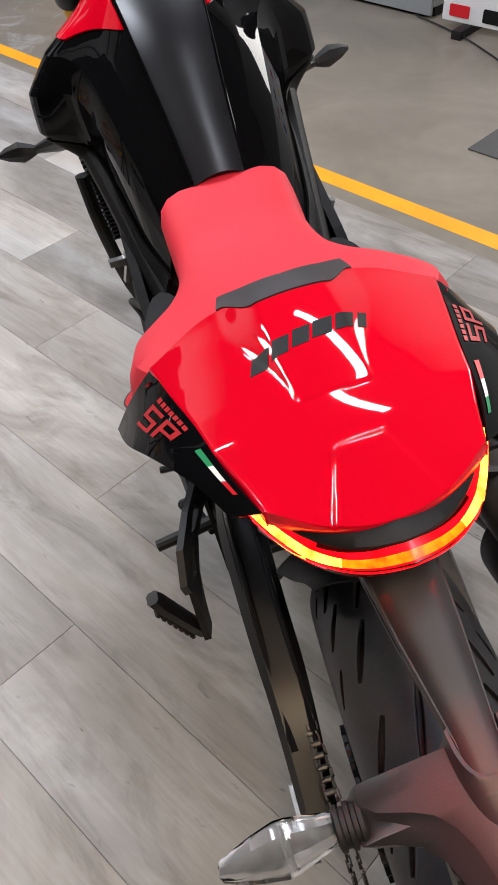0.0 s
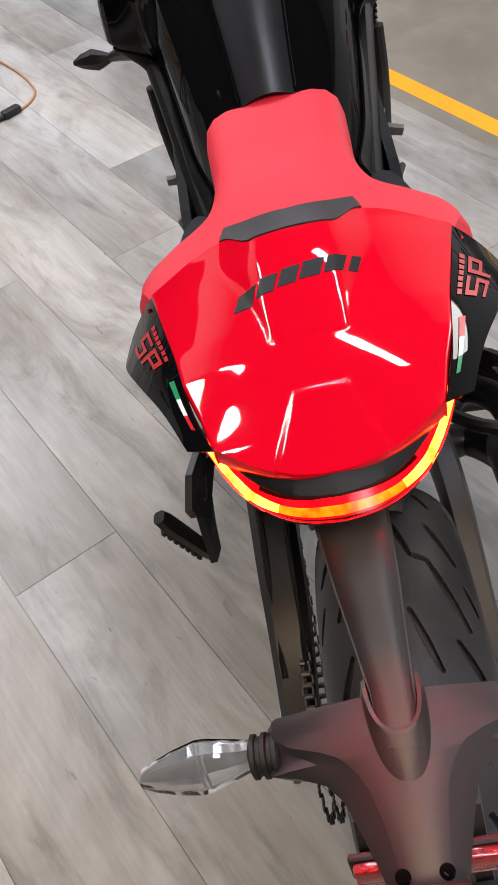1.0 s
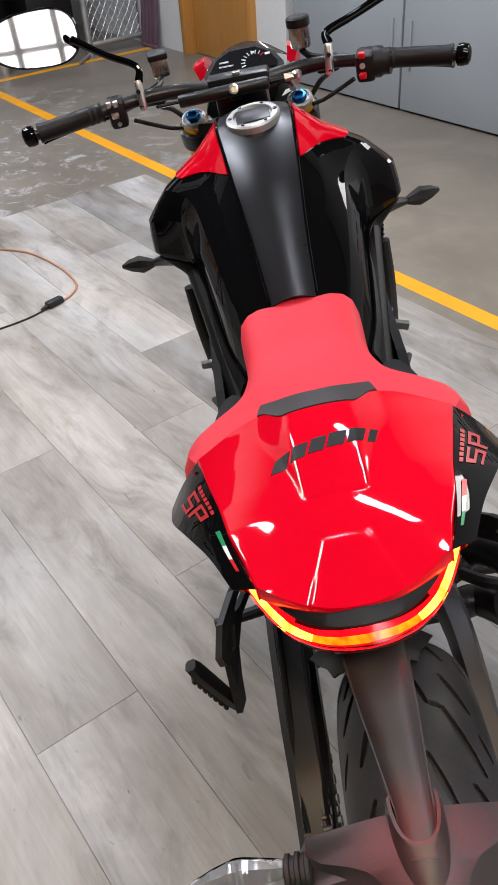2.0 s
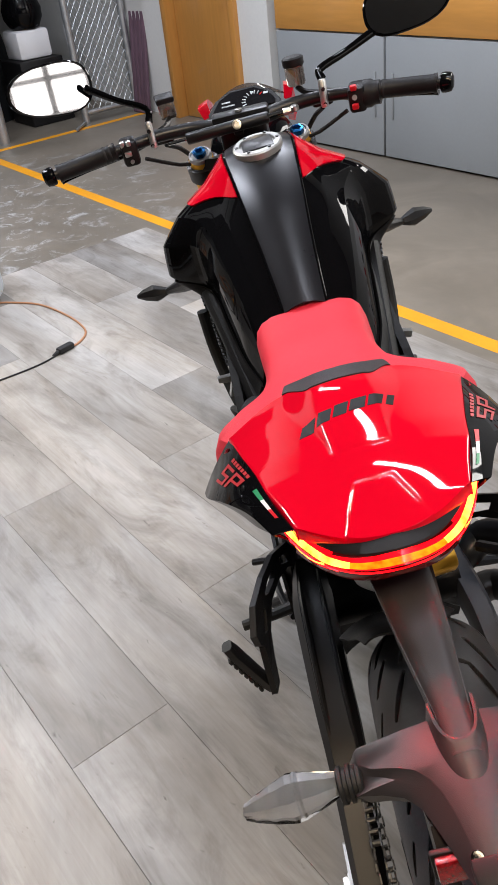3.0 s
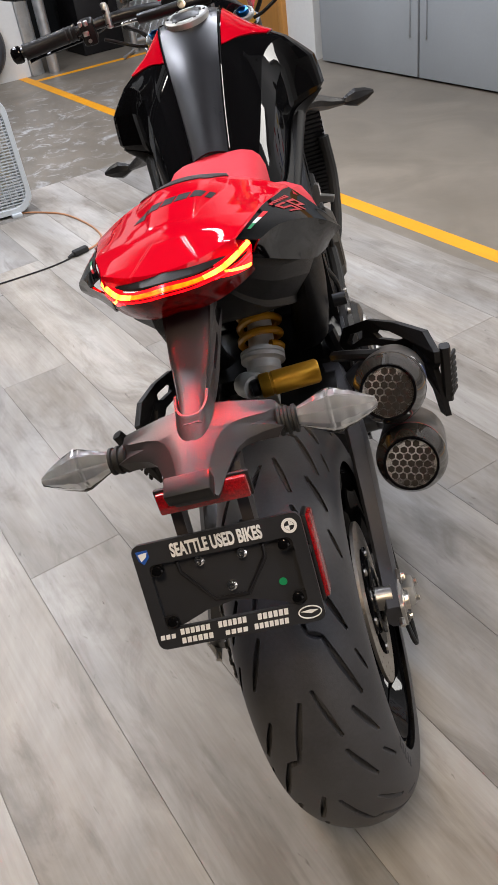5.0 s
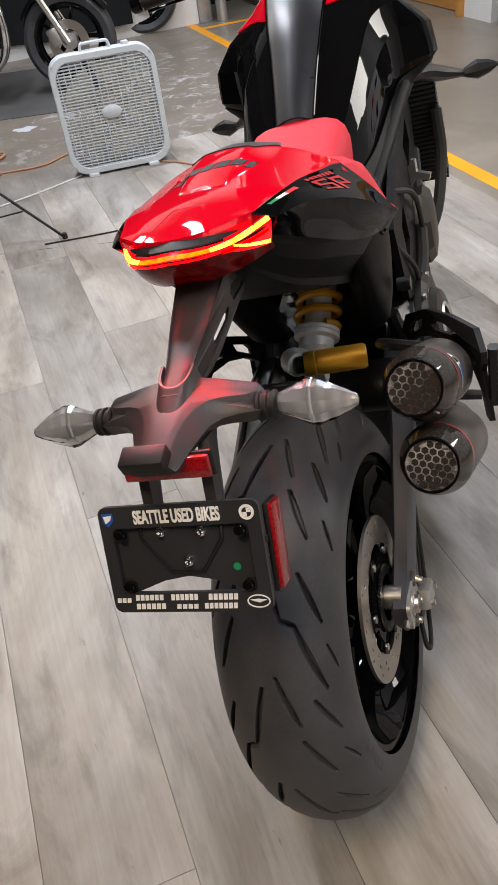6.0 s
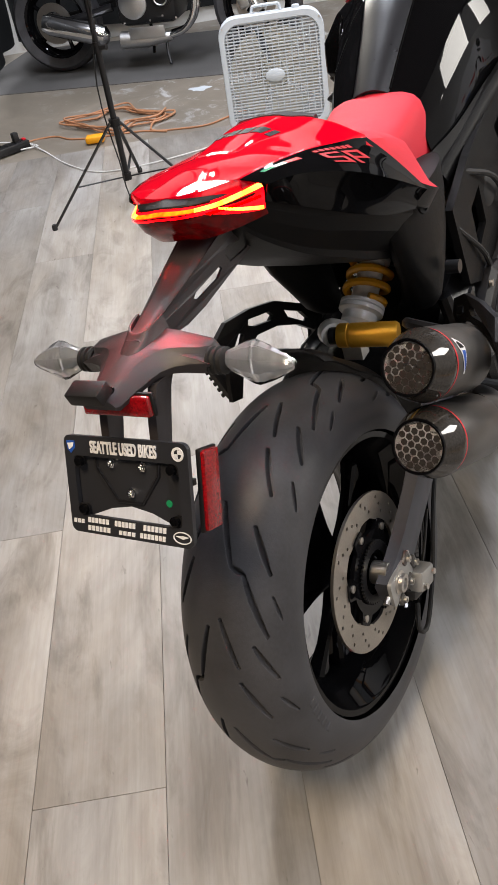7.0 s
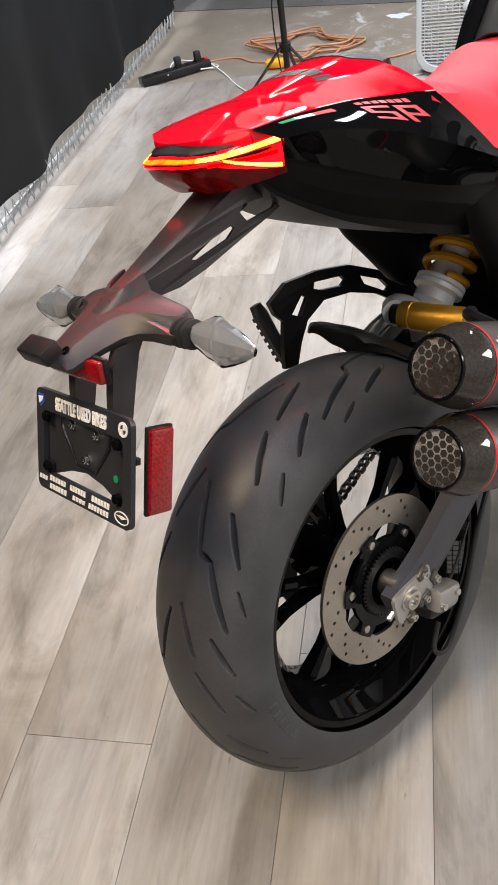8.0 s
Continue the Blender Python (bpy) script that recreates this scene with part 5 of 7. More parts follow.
# -- chain --
links = bmesh.new()
CHAIN_X = -0.106
for z0, z1 in ((0.082, 0.150), (-0.094, 0.065)):
    count = 40
    for k in range(count):
        t = (k + 0.5) / count
        y, z = REAR_C.y + t * 0.58, z0 + (z1 - z0) * t
        pitch_a = math.degrees(math.atan2(z1 - z0, 0.58))
        for dx in (-0.0065, 0.0065):
            box((0.0018, 0.0135, 0.011), pose(CHAIN_X + dx + (0.0018 if k % 2 else 0), y, z, pitch_a), 0.002, links, 1)
        merge(links, rod((CHAIN_X - 0.006, y - 0.006, z), (CHAIN_X + 0.006, y - 0.006, z), 0.0042, 8))
for k in range(22):
    a = math.pi / 2 + math.pi * (k + 0.5) / 22
    for dx in (-0.0065, 0.0065):
        box((0.0018, 0.0135, 0.011), pose(CHAIN_X + dx + (0.0018 if k % 2 else 0), REAR_C.y + 0.094 * math.cos(a), 0.094 * math.sin(a), math.degrees(a) + 90), 0.002, links, 1)
tagged(part("chain", links, CHAIN_DARK, bike, "steel drive chain"), kind="stuff")

# -- swingarm --
def swing(path, mat_, name_label, wide=(0.050, 0.042, 0.032, 0.030)):
    line = curve(path, 5)
    rings = []
    for i, p in enumerate(line):
        t = i / (len(line) - 1)
        d = (line[min(i + 1, len(line) - 1)] - line[max(i - 1, 0)]).normalized()
        up = Vector((1, 0, 0)).cross(d) * 1.0
        w = lerp(t, (0, 0.3, 0.7, 1), wide)
        h = lerp(t, (0, 0.3, 0.7, 1), (0.095, 0.080, 0.066, 0.062))
        ring = []
        for x, z in ((-0.5, -0.3), (-0.32, -0.5), (0.32, -0.5), (0.5, -0.3), (0.5, 0.3), (0.32, 0.5), (-0.32, 0.5), (-0.5, 0.3)):
            ring.append(p + Vector((x * w, 0, 0)) + up * (z * h))
        rings.append(ring)
    return part("swingarm", loft(rings), mat_, bike, name_label, angle=30)


arm_l = swing([(-0.112, 0.44, 0.140), (-0.113, 0.40, 0.146), (-0.117, 0.34, 0.140), (-0.119, 0.24, 0.112), (-0.120, 0.12, 0.078), (-0.130, -0.03, 0.004)], MATTE_BLACK, "broad black cast swingarm leg over the chain", (0.052, 0.068, 0.062, 0.044))
arm_r = swing([(0.110, 0.52, 0.12), (0.122, 0.43, 0.125), (0.138, 0.32, 0.10), (0.141, 0.2, 0.055), (0.142, 0.08, 0.002), (0.143, -0.02, -0.022)], SWING_LIT, "black cast swingarm leg, coloured blue-grey as lit")
part("swing_bridge", loft([[Vector((x, 0.40 + 0.055 * math.cos(a), 0.13 + 0.045 * math.sin(a))) for a in (2 * math.pi * k / 14 for k in range(14))] for x in (-0.125, -0.06, 0.06, 0.125)]), FRAME_BLACK, bike, "black swingarm bridge")
part("swing_rib", tube([(-0.096, 0.42, 0.187), (-0.097, 0.34, 0.180), (-0.100, 0.2, 0.137), (-0.104, 0.06, 0.087)], 0.004, 8), MATTE_BLACK, arm_l)
part("swing_rib", tube([(-0.128, 0.42, 0.185), (-0.132, 0.34, 0.178), (-0.134, 0.2, 0.135), (-0.134, 0.06, 0.085)], 0.005, 8), MATTE_BLACK, arm_l)
for s, a in ((1, arm_r), (-1, arm_l)):
    off = Vector((0.001 if s > 0 else 0.0, 0.004, -0.012))
    ax = off + Vector((s * 0.157, -0.003, 0))
    part("axle_block", slab(rounded(0.085, 0.05, 0.008), [], 0.006, Matrix.Translation(off) @ pose(s * 0.155, 0.008, -0.002, 90, 0, 90)), CAP_GREY, a, "cast alloy chain adjuster plate", smooth=False)
    part("axle_nut", lathe([(0.019, 0), (0.019, 0.003), (0.015, 0.004), (0.0145, 0.010), (0.009, 0.0105), (0.009, 0.006)], 6 if s < 0 else 24, along(ax, ax + Vector((s, 0, 0)))), STEEL, a, "steel axle nut")
    part("adjuster_bolt", rod(off + Vector((s * 0.15, -0.034, -0.004)), off + Vector((s * 0.15, -0.046, -0.007)), 0.005, 8), STEEL, a)
for y, z, w, h in ((0.036, 0.010, 0.030, 0.020), (0.030, -0.034, 0.036, 0.016), (-0.004, -0.040, 0.022, 0.026), (0.060, -0.020, 0.022, 0.030)):
    part("adjuster_lug", box((0.010, w * 0.8, h * 0.8), pose(0.158, y, z - 0.004, 20), 0.004), CAN_GREY, arm_r)
for y, z in ((0.036, 0.010), (0.030, -0.034), (-0.004, -0.040), (0.060, -0.020)):
    part("bolt", lathe([(0.0055, 0), (0.0055, 0.005), (0.003, 0.005), (0.003, 0.002)], 10, along((0.163, y, z - 0.004), (0.3, y, z - 0.004))), STEEL, arm_r)
# rear caliper under the right leg
cal = part("rear_caliper", box((0.044, 0.070, 0.042), pose(0.142, 0.068, -0.084, -24), 0.010), MATTE_BLACK, bike, "small rear brake caliper")
part("caliper_body", box((0.03, 0.055, 0.038), pose(0.164, 0.064, -0.062, -24), 0.008), CAP_GREY, cal)
for dy in (0.0, 0.05):
    part("caliper_pin", rod((0.172, 0.044 + 0.7 * dy, -0.062), (0.184, 0.044 + 0.7 * dy, -0.060), 0.005, 8), STEEL, cal)
part("brake_hose", tube([(0.15, 0.06, -0.125), (0.158, 0.03, -0.155), (0.160, 0.06, -0.175), (0.155, 0.13, -0.12), (0.150, 0.19, -0.04), (0.14, 0.28, 0.04)], 0.0042, 8), RUBBER, bike)
part("sensor_wire", tube([(0.150, 0.02, -0.05), (0.158, 0.05, -0.075), (0.156, 0.11, -0.055), (0.15, 0.17, -0.01)], 0.0025, 6), RUBBER, bike)

# hugger over the tyre
def hugger_point(s, t):
    x = 2 * t - 1
    tip = 0.10 * abs(x) ** 1.5
    a = radians(72) - (radians(72) - radians(18)) * s - tip * (1 - s)
    r = 0.338 + 0.018 * ease(1 - s * 3) - 0.022 * abs(x) ** 3
    w = 0.050 + 0.035 * min(1, s * 2)
    return Vector((x * w, REAR_C.y + r * math.cos(a), r * math.sin(a)))


part("hugger", sheet(hugger_point, 24, 16, 0.003), SATIN_BLACK, bike, "short black wheel hugger")

# -- shock absorber --
S0, S1 = Vector((0.006, 0.325, 0.228)), Vector((0.018, 0.447, 0.322))
axis = (S1 - S0).normalized()
shock = part("shock_absorber", lathe([(0.014, 0), (0.024, 0.004), (0.028, 0.03), (0.031, 0.034), (0.031, 0.050), (0.033, 0.052), (0.040, 0.054), (0.040, 0.061), (0.036, 0.062), (0.040, 0.064), (0.040, 0.070), (0.024, 0.072), (0.022, 0.15), (0.030, 0.152), (0.030, 0.16), (0.012, 0.165)], 26, along(S0, S1)), SHOCK_SILVER, bike, "alloy shock absorber with yellow spring")
e1 = axis.orthogonal().normalized()
e2 = axis.cross(e1)
coil = [S0 + axis * (0.074 + 0.080 * k / 60) + 0.036 * (math.cos(2 * math.pi * k / 20) * e1 + math.sin(2 * math.pi * k / 20) * e2) for k in range(61)]
part("spring", tube(coil, 0.0070, 8, smooth=1), SPRING_YELLOW, shock, "yellow coil spring")
part("shock_clevis", loft([[S0 + Vector((x, dy, dz)) for x, dy in ((-0.018, -0.014), (0.018, -0.014), (0.018, 0.016), (-0.018, 0.016))] for dz in (-0.03, -0.01, 0.012)]), SHOCK_SILVER, shock)
part("reservoir_arm", tube([S0 + Vector((-0.012, 0.0, 0.016)), (-0.02, 0.302, 0.262), (-0.004, 0.278, 0.268)], [0.022, 0.023, 0.021], 14), SHOCK_SILVER, shock)
part("reservoir", lathe([(0.019, 0), (0.021, 0.003), (0.021, 0.018), (0.0195, 0.019), (0.0195, 0.022), (0.021, 0.023), (0.021, 0.098), (0.018, 0.103), (0.012, 0.1035)], 28, along((0.006, 0.277, 0.268), (0.10, 0.292, 0.262))), GOLD, shock, "gold anodised damper reservoir")
part("adjuster_knob", lathe([(0.013, 0), (0.015, 0.002), (0.015, 0.012), (0.012, 0.014)], 16, along((0.004, 0.277, 0.268), (-0.04, 0.271, 0.270))), MATTE_BLACK, shock)

# -- twin silencers --
def silencer(y, z, x, length, badged):
    a = Vector((x, y, z))
    d = Vector((0.08, 0.88, -0.46)).normalized()
    m = along(a, a + d)
    can = part("silencer", lathe([(0.0515, 0.050), (0.0525, 0.054), (0.0525, 0.074 + length), (0.045, 0.09 + length), (0.028, 0.11 + length)], 40, m), CAN_GREY, bike, "dark grey silencer with a carbon end cone and honeycomb mouth")
    part("end_cone", lathe([(0.0375, 0.002), (0.0395, 0.0), (0.0405, 0.003), (0.0470, 0.020), (0.0518, 0.037), (0.0528, 0.043), (0.0518, 0.047), (0.047, 0.047), (0.036, 0.008)], 44, m), CARBON, can, "glossy carbon fibre end cone")
    part("red_band", lathe([(0.0505, 0.0465), (0.0520, 0.047), (0.0520, 0.0505), (0.0505, 0.051)], 44, m), RED_INK, can, "thin red band")
    part("mouth_ring", lathe([(0.0350, 0.004), (0.0362, -0.001), (0.0392, -0.0015), (0.0402, 0.002), (0.0392, 0.006), (0.0355, 0.008)], 44, m, closed=True), GLOSS_BLACK, can)
    cells = []
    step = 0.0112
    for i in range(-4, 5):
        for j in range(-4, 5):
            cx, cy = step * (i + 0.5 * (j % 2)), step * 0.866 * j
            if math.hypot(cx, cy) < 0.0318:
                cells.append(ngon(0.0053, 6, cx, cy, 30))
    part("honeycomb", slab(ngon(0.0366, 40), cells, 0.004, m @ pose(0, 0, 0.004, 0, 0, 12)), HONEYCOMB, can, "metal honeycomb mesh", smooth=False)
    part("inner_pipe", lathe([(0.036, 0.006), (0.034, 0.06), (0.004, 0.062)], 24, m), MATTE_BLACK, can)
    if not badged:
        return
    # shield-shaped plate bent round the outer side: white rim, blue field
    e1 = (Vector((1, 0, 0)) - d * d.x).normalized()
    e2 = e1.cross(d) if e1.cross(d).z > 0 else d.cross(e1)

    def plate(marks, near, far, lift):
        def fn(u, v):
            th = marks[0] + (marks[-1] - marks[0]) * u
            q, w = lerp(th, marks, near), lerp(th, marks, far)
            return a + d * (q + (w - q) * v) + (e1 * math.cos(radians(th)) + e2 * math.sin(radians(th))) * (0.0525 + lift)
        return sheet(fn, 18, 5)

    shield = part("badge", plate((-14, 6, 16, 26, 34, 44), (0.0665, 0.0645, 0.0640, 0.0590, 0.0570, 0.0550), (0.0700, 0.0745, 0.0780, 0.0810, 0.0740, 0.0575), 0.0010), WHITE_INK, can, "shield badge with a white rim and blue field")
    part("badge_field", plate((-9, 6, 16, 21), (0.0674, 0.0662, 0.0658, 0.0655), (0.0692, 0.0724, 0.0752, 0.0765), 0.0016), BLUE_INK, shield)
    part("badge_field", plate((25, 30, 36), (0.0612, 0.0598, 0.0585), (0.0770, 0.0730, 0.0640), 0.0016), BLACK_INK, shield)


silencer(0.073, 0.337, 0.2095, 0.10, True)
silencer(0.036, 0.232, 0.2185, 0.12, False)
part("silencer_clamp", tube([(0.215, 0.20, 0.32), (0.165, 0.22, 0.32), (0.14, 0.26, 0.30)], 0.009, 8), FRAME_BLACK, bike)
part("link_pipe", tube([(0.223, 0.255, 0.265), (0.222, 0.35, 0.21), (0.19, 0.43, 0.15), (0.14, 0.42, 0.12), (0.08, 0.5, 0.02), (0.05, 0.6, -0.08)], 0.027, 14), MATTE_BLACK, bike, "black exhaust link pipe")
part("link_pipe", tube([(0.233, 0.235, 0.155), (0.23, 0.33, 0.09), (0.19, 0.40, 0.06), (0.14, 0.40, 0.06), (0.09, 0.5, 0.0), (0.05, 0.6, -0.1)], 0.027, 14), MATTE_BLACK, bike, "black exhaust link pipe")

# -- passenger pegs and brackets --
def peg_side(s):
    wide = 1.0 if s < 0 else 1.32
    pl = [(0.200, 0.300), (0.240, 0.318), (0.300, 0.312), (0.360, 0.295), (0.430, 0.250), (0.455, 0.205), (0.435, 0.190), (0.400, 0.222), (0.350, 0.248), (0.300, 0.258), (0.262, 0.238), (0.240, 0.205), (0.222, 0.170), (0.196, 0.178), (0.204, 0.215), (0.218, 0.258), (0.205, 0.276)]
    h1 = [(0.290, 0.296), (0.340, 0.284), (0.348, 0.272), (0.338, 0.266), (0.300, 0.276), (0.286, 0.286)]
    h2 = [(0.375, 0.268), (0.415, 0.242), (0.428, 0.220), (0.420, 0.216), (0.380, 0.250)]
    h3 = [(0.236, 0.262), (0.262, 0.285), (0.272, 0.276), (0.252, 0.250)]
    bm = slab(pl, [h1, h2, h3], 0.009)
    for v in bm.verts:
        y, z, d = v.co.x, v.co.y, v.co.z
        x = lerp(y, (0.19, 0.25, 0.33, 0.46), (0.198, 0.188, 0.165, 0.128) if s < 0 else (0.298, 0.285, 0.225, 0.145))
        v.co = Vector((s * x + d, y, z))
    br = part("peg_bracket", bm, FRAME_BLACK, bike, "black cast passenger footrest bracket", smooth=False)
    a, b = (Vector((-0.200, 0.212, 0.176)), Vector((-0.238, 0.208, 0.288))) if s < 0 else (Vector((0.302, 0.212, 0.200)), Vector((0.309, 0.208, 0.303)))
    d = (b - a).normalized()
    n = Vector((0, 1, 0))
    e = d.cross(n).normalized()
    rings = []
    for t, w in ((0, 0.008), (0.15, 0.011), (0.85, 0.013), (1.0, 0.009)):
        c = a.lerp(b, t)
        rings.append([c + n * (x * w) + e * (0.008 * q) for x, q in ((-1, -0.6), (-0.6, -1), (0.6, -1), (1, -0.6), (1, 0.6), (0.6, 1), (-0.6, 1), (-1, 0.6))])
    peg = part("foot_peg", loft(rings), FRAME_BLACK, br, "folded passenger footrest")
    for k in range(7):
        c = a.lerp(b, 0.15 + 0.11 * k) + e * (0.010 * (1 if e.x * s > 0 else -1))
        part("rubber_block", box((0.005, 0.026, 0.008), Matrix.Translation(c) @ d.to_track_quat("Z", "Y").to_matrix().to_4x4() @ pose(0, 0, 0, 0, 0, 90), 0.0015), RUBBER, peg)


both(peg_side)


# rider controls below
def rider_peg(s):
    pg = part("rider_peg", tube([(s * 0.15, 0.50, 0.03), (s * 0.20, 0.495, 0.025), (s * 0.265, 0.49, 0.02)], [0.012, 0.011, 0.010], 10), RUBBER, bike, "rider footrest")
    part("heel_guard", slab([(0.40, 0.02), (0.47, 0.20), (0.53, 0.22), (0.56, 0.12), (0.54, 0.0), (0.45, -0.03)], [[(0.455, 0.06), (0.49, 0.15), (0.515, 0.14), (0.505, 0.05)]], 0.006, pose(s * 0.158, 0, 0) @ Matrix(((0, 0, 1, 0), (1, 0, 0, 0), (0, 1, 0, 0), (0, 0, 0, 1)))), FRAME_BLACK, bike, "black heel guard", smooth=False)
    part("pedal", tube([(s * 0.17, 0.50, 0.0), (s * 0.19, 0.58, -0.015), (s * 0.20, 0.66, 0.0), (s * 0.235, 0.675, 0.0)], 0.007, 8), MATTE_BLACK, bike)


both(rider_peg)
part("side_stand", tube([(-0.12, 0.70, -0.14), (-0.19, 0.75, -0.2), (-0.238, 0.79, -0.250)], [0.016, 0.014, 0.013], 10), FRAME_BLACK, bike, "side stand swung down")

# -- engine and frame --
eng = part("engine", loft([[Vector((x, y, z)) for x, z in ((-0.13, zb), (-0.15, zb + 0.06), (-0.15, zt - 0.05), (-0.11, zt), (0.11, zt), (0.15, zt - 0.05), (0.15, zb + 0.06), (0.13, zb))] for y, zb, zt in ((0.46, -0.06, 0.18), (0.52, -0.12, 0.22), (0.75, -0.16, 0.24), (0.92, -0.13, 0.16), (0.98, -0.06, 0.08))]), MATTE_BLACK, bike, "black twin-cylinder engine")
part("clutch_cover", lathe([(0.095, 0), (0.095, 0.018), (0.085, 0.030), (0.05, 0.034), (0.048, 0.028), (0.01, 0.028)], 32, along((0.172, 0.66, 0.07), (0.3, 0.655, 0.085))), FRAME_BLACK, eng, "round clutch cover")
part("cover_ring", lathe([(0.055, 0.030), (0.060, 0.034), (0.055, 0.038), (0.050, 0.034)], 30, along((0.172, 0.66, 0.07), (0.3, 0.655, 0.085)), closed=True), ALUMINIUM, eng)
part("engine_cover", loft([[Vector((x, 0.66 + f * 0.14 * math.cos(a), 0.075 + f * 0.135 * math.sin(a))) for a in (2 * math.pi * (k + 0.5) / 9 for k in range(9))] for x, f in ((0.14, 1.0), (0.168, 1.0), (0.178, 0.9))]), SATIN_BLACK, eng, "black polygonal crankcase cover", angle=20)
part("head_cover", loft([[Vector((x, 0.86 + f * 0.075 * math.cos(a), 0.225 + f * 0.085 * math.sin(a))) for a in (2 * math.pi * (k + 0.5) / 8 for k in range(8))] for x, f in ((0.10, 1.0), (0.172, 1.0), (0.186, 0.84), (0.190, 0.6))]), CAST_BROWN, eng, "bronze grey cast head cover", angle=20)
for k in range(4):
    part("bolt", lathe([(0.007, 0), (0.007, 0.006), (0.003, 0.006)], 10, along((0.172, 0.60 + 0.045 * k, 0.19 - 0.01 * (k % 2)), (0.3, 0.60 + 0.045 * k, 0.19))), STEEL, eng)
part("water_pump", lathe([(0.05, 0), (0.05, 0.02), (0.035, 0.03), (0.01, 0.03)], 24, along((-0.148, 0.80, 0.05), (-0.3, 0.80, 0.05))), FRAME_BLACK, eng)
part("rear_cylinder", box((0.17, 0.15, 0.26), pose(0, 0.66, 0.32, 14), 0.015), MATTE_BLACK, eng)
part("front_cylinder", box((0.17, 0.26, 0.15), pose(0, 1.02, 0.06, 10), 0.015), MATTE_BLACK, eng)
for k in range(9):
    part("fin", box((0.185, 0.165, 0.005), pose(0, 0.655 - 0.006 * k, 0.25 + 0.022 * k, 14), 0.001), FRAME_BLACK, eng)
part("belt_cover", box((0.02, 0.14, 0.22), pose(0.105, 0.68, 0.31, 14), 0.012), FRAME_BLACK, eng)
for s in SIDES:
    part("frame_spar", tube([(s * 0.112, 0.575, 0.405), (s * 0.130, 0.68, 0.442), (s * 0.152, 0.82, 0.485), (s * 0.170, 0.94, 0.513), (s * 0.176, 1.02, 0.505)], [0.017, 0.014, 0.014, 0.016, 0.015], 10, flat=1.3), TAIL_BLACK, bike, "black frame spar below the tank")
    part("frame_plate", slab([(0.50, 0.38), (0.62, 0.43), (0.80, 0.475), (0.98, 0.505), (1.03, 0.42), (1.00, 0.32), (0.90, 0.27), (0.82, 0.30), (0.76, 0.20), (0.66, 0.17), (0.54, 0.22)], [[(0.80, 0.42), (0.90, 0.445), (0.92, 0.39), (0.84, 0.36)], [(0.60, 0.34), (0.66, 0.36), (0.68, 0.28), (0.62, 0.25)]], 0.014, pose(s * 0.148, 0, 0) @ Matrix(((0, 0, 1, 0), (1, 0, 0, 0), (0, 1, 0, 0), (0, 0, 0, 1)))), TAIL_BLACK, bike, "black frame plate", smooth=False)
    part("star_bracket", slab([(-0.035, 0.012), (-0.008, 0.008), (0.004, 0.03), (0.012, 0.028), (0.012, 0.004), (0.04, -0.004), (0.036, -0.016), (0.008, -0.010), (-0.012, -0.040), (-0.022, -0.036), (-0.010, -0.006), (-0.036, 0.002)], [], 0.012, pose(s * 0.160, 0.83, 0.352, 90, 0, -s * 12)), ALUMINIUM, bike, "bare alloy bracket")
    part("throttle_body", lathe([(0.030, 0), (0.034, 0.004), (0.034, 0.03), (0.028, 0.034), (0.010, 0.034)], 20, along((s * 0.125, 0.72, 0.33), (s * 0.3, 0.70, 0.34))), RUBBER, bike)
    part("cable", tube([(s * 0.150, 0.60, 0.41), (s * 0.172, 0.70, 0.36), (s * 0.170, 0.78, 0.27), (s * 0.160, 0.84, 0.16)], 0.0055, 8), RUBBER, bike)
    part("coolant_hose", tube([(s * 0.150, 0.93, 0.15), (s * 0.185, 0.99, 0.20), (s * 0.205, 1.06, 0.30), (s * 0.205, 1.07, 0.40)], 0.013, 10), RUBBER, bike)
    part("subframe", tube([(s * 0.10, 0.60, 0.36), (s * 0.11, 0.45, 0.40), (s * 0.10, 0.25, 0.50), (s * 0.07, 0.08, 0.57)], 0.014, 10), FRAME_BLACK, bike)
    part("coolant_hose", tube([(s * 0.14, 0.60, 0.16), (s * 0.165, 0.72, 0.20), (s * 0.16, 0.86, 0.28), (s * 0.15, 1.0, 0.34)], 0.014, 10), RUBBER, bike)
    part("cable", tube([(s * 0.15, 0.52, 0.34), (s * 0.165, 0.62, 0.24), (s * 0.155, 0.7, 0.12), (s * 0.17, 0.78, 0.02)], 0.005, 8), RUBBER, bike)
    part("peg_hanger", tube([(s * 0.13, 0.46, 0.24), (s * 0.145, 0.47, 0.14), (s * 0.15, 0.49, 0.04)], 0.014, 8), FRAME_BLACK, bike)
part("airbox", box((0.24, 0.42, 0.20), pose(0, 0.80, 0.375, 8), 0.03), FRAME_BLACK, bike, "black airbox under the tank")
part("clamp_bolt", rod((0.155, 0.43, 0.31), (0.178, 0.43, 0.31), 0.012, 14), MATTE_BLACK, bike)
part("swing_pivot", rod((-0.15, 0.50, 0.10), (0.15, 0.50, 0.10), 0.022, 18), STEEL, bike)

rad = part("radiator", box((0.40, 0.035, 0.30), pose(0.006, 1.11, 0.365, 16), 0.004), MATTE_BLACK, bike, "black finned radiator")
for k in range(26):
    part("radiator_fin", box((0.408, 0.042, 0.0035), pose(0.006, 1.11 + 0.0033 * (k - 12.5) * -1, 0.365 + 0.0112 * (k - 12.5), 16)), FRAME_BLACK, rad, smooth=False)


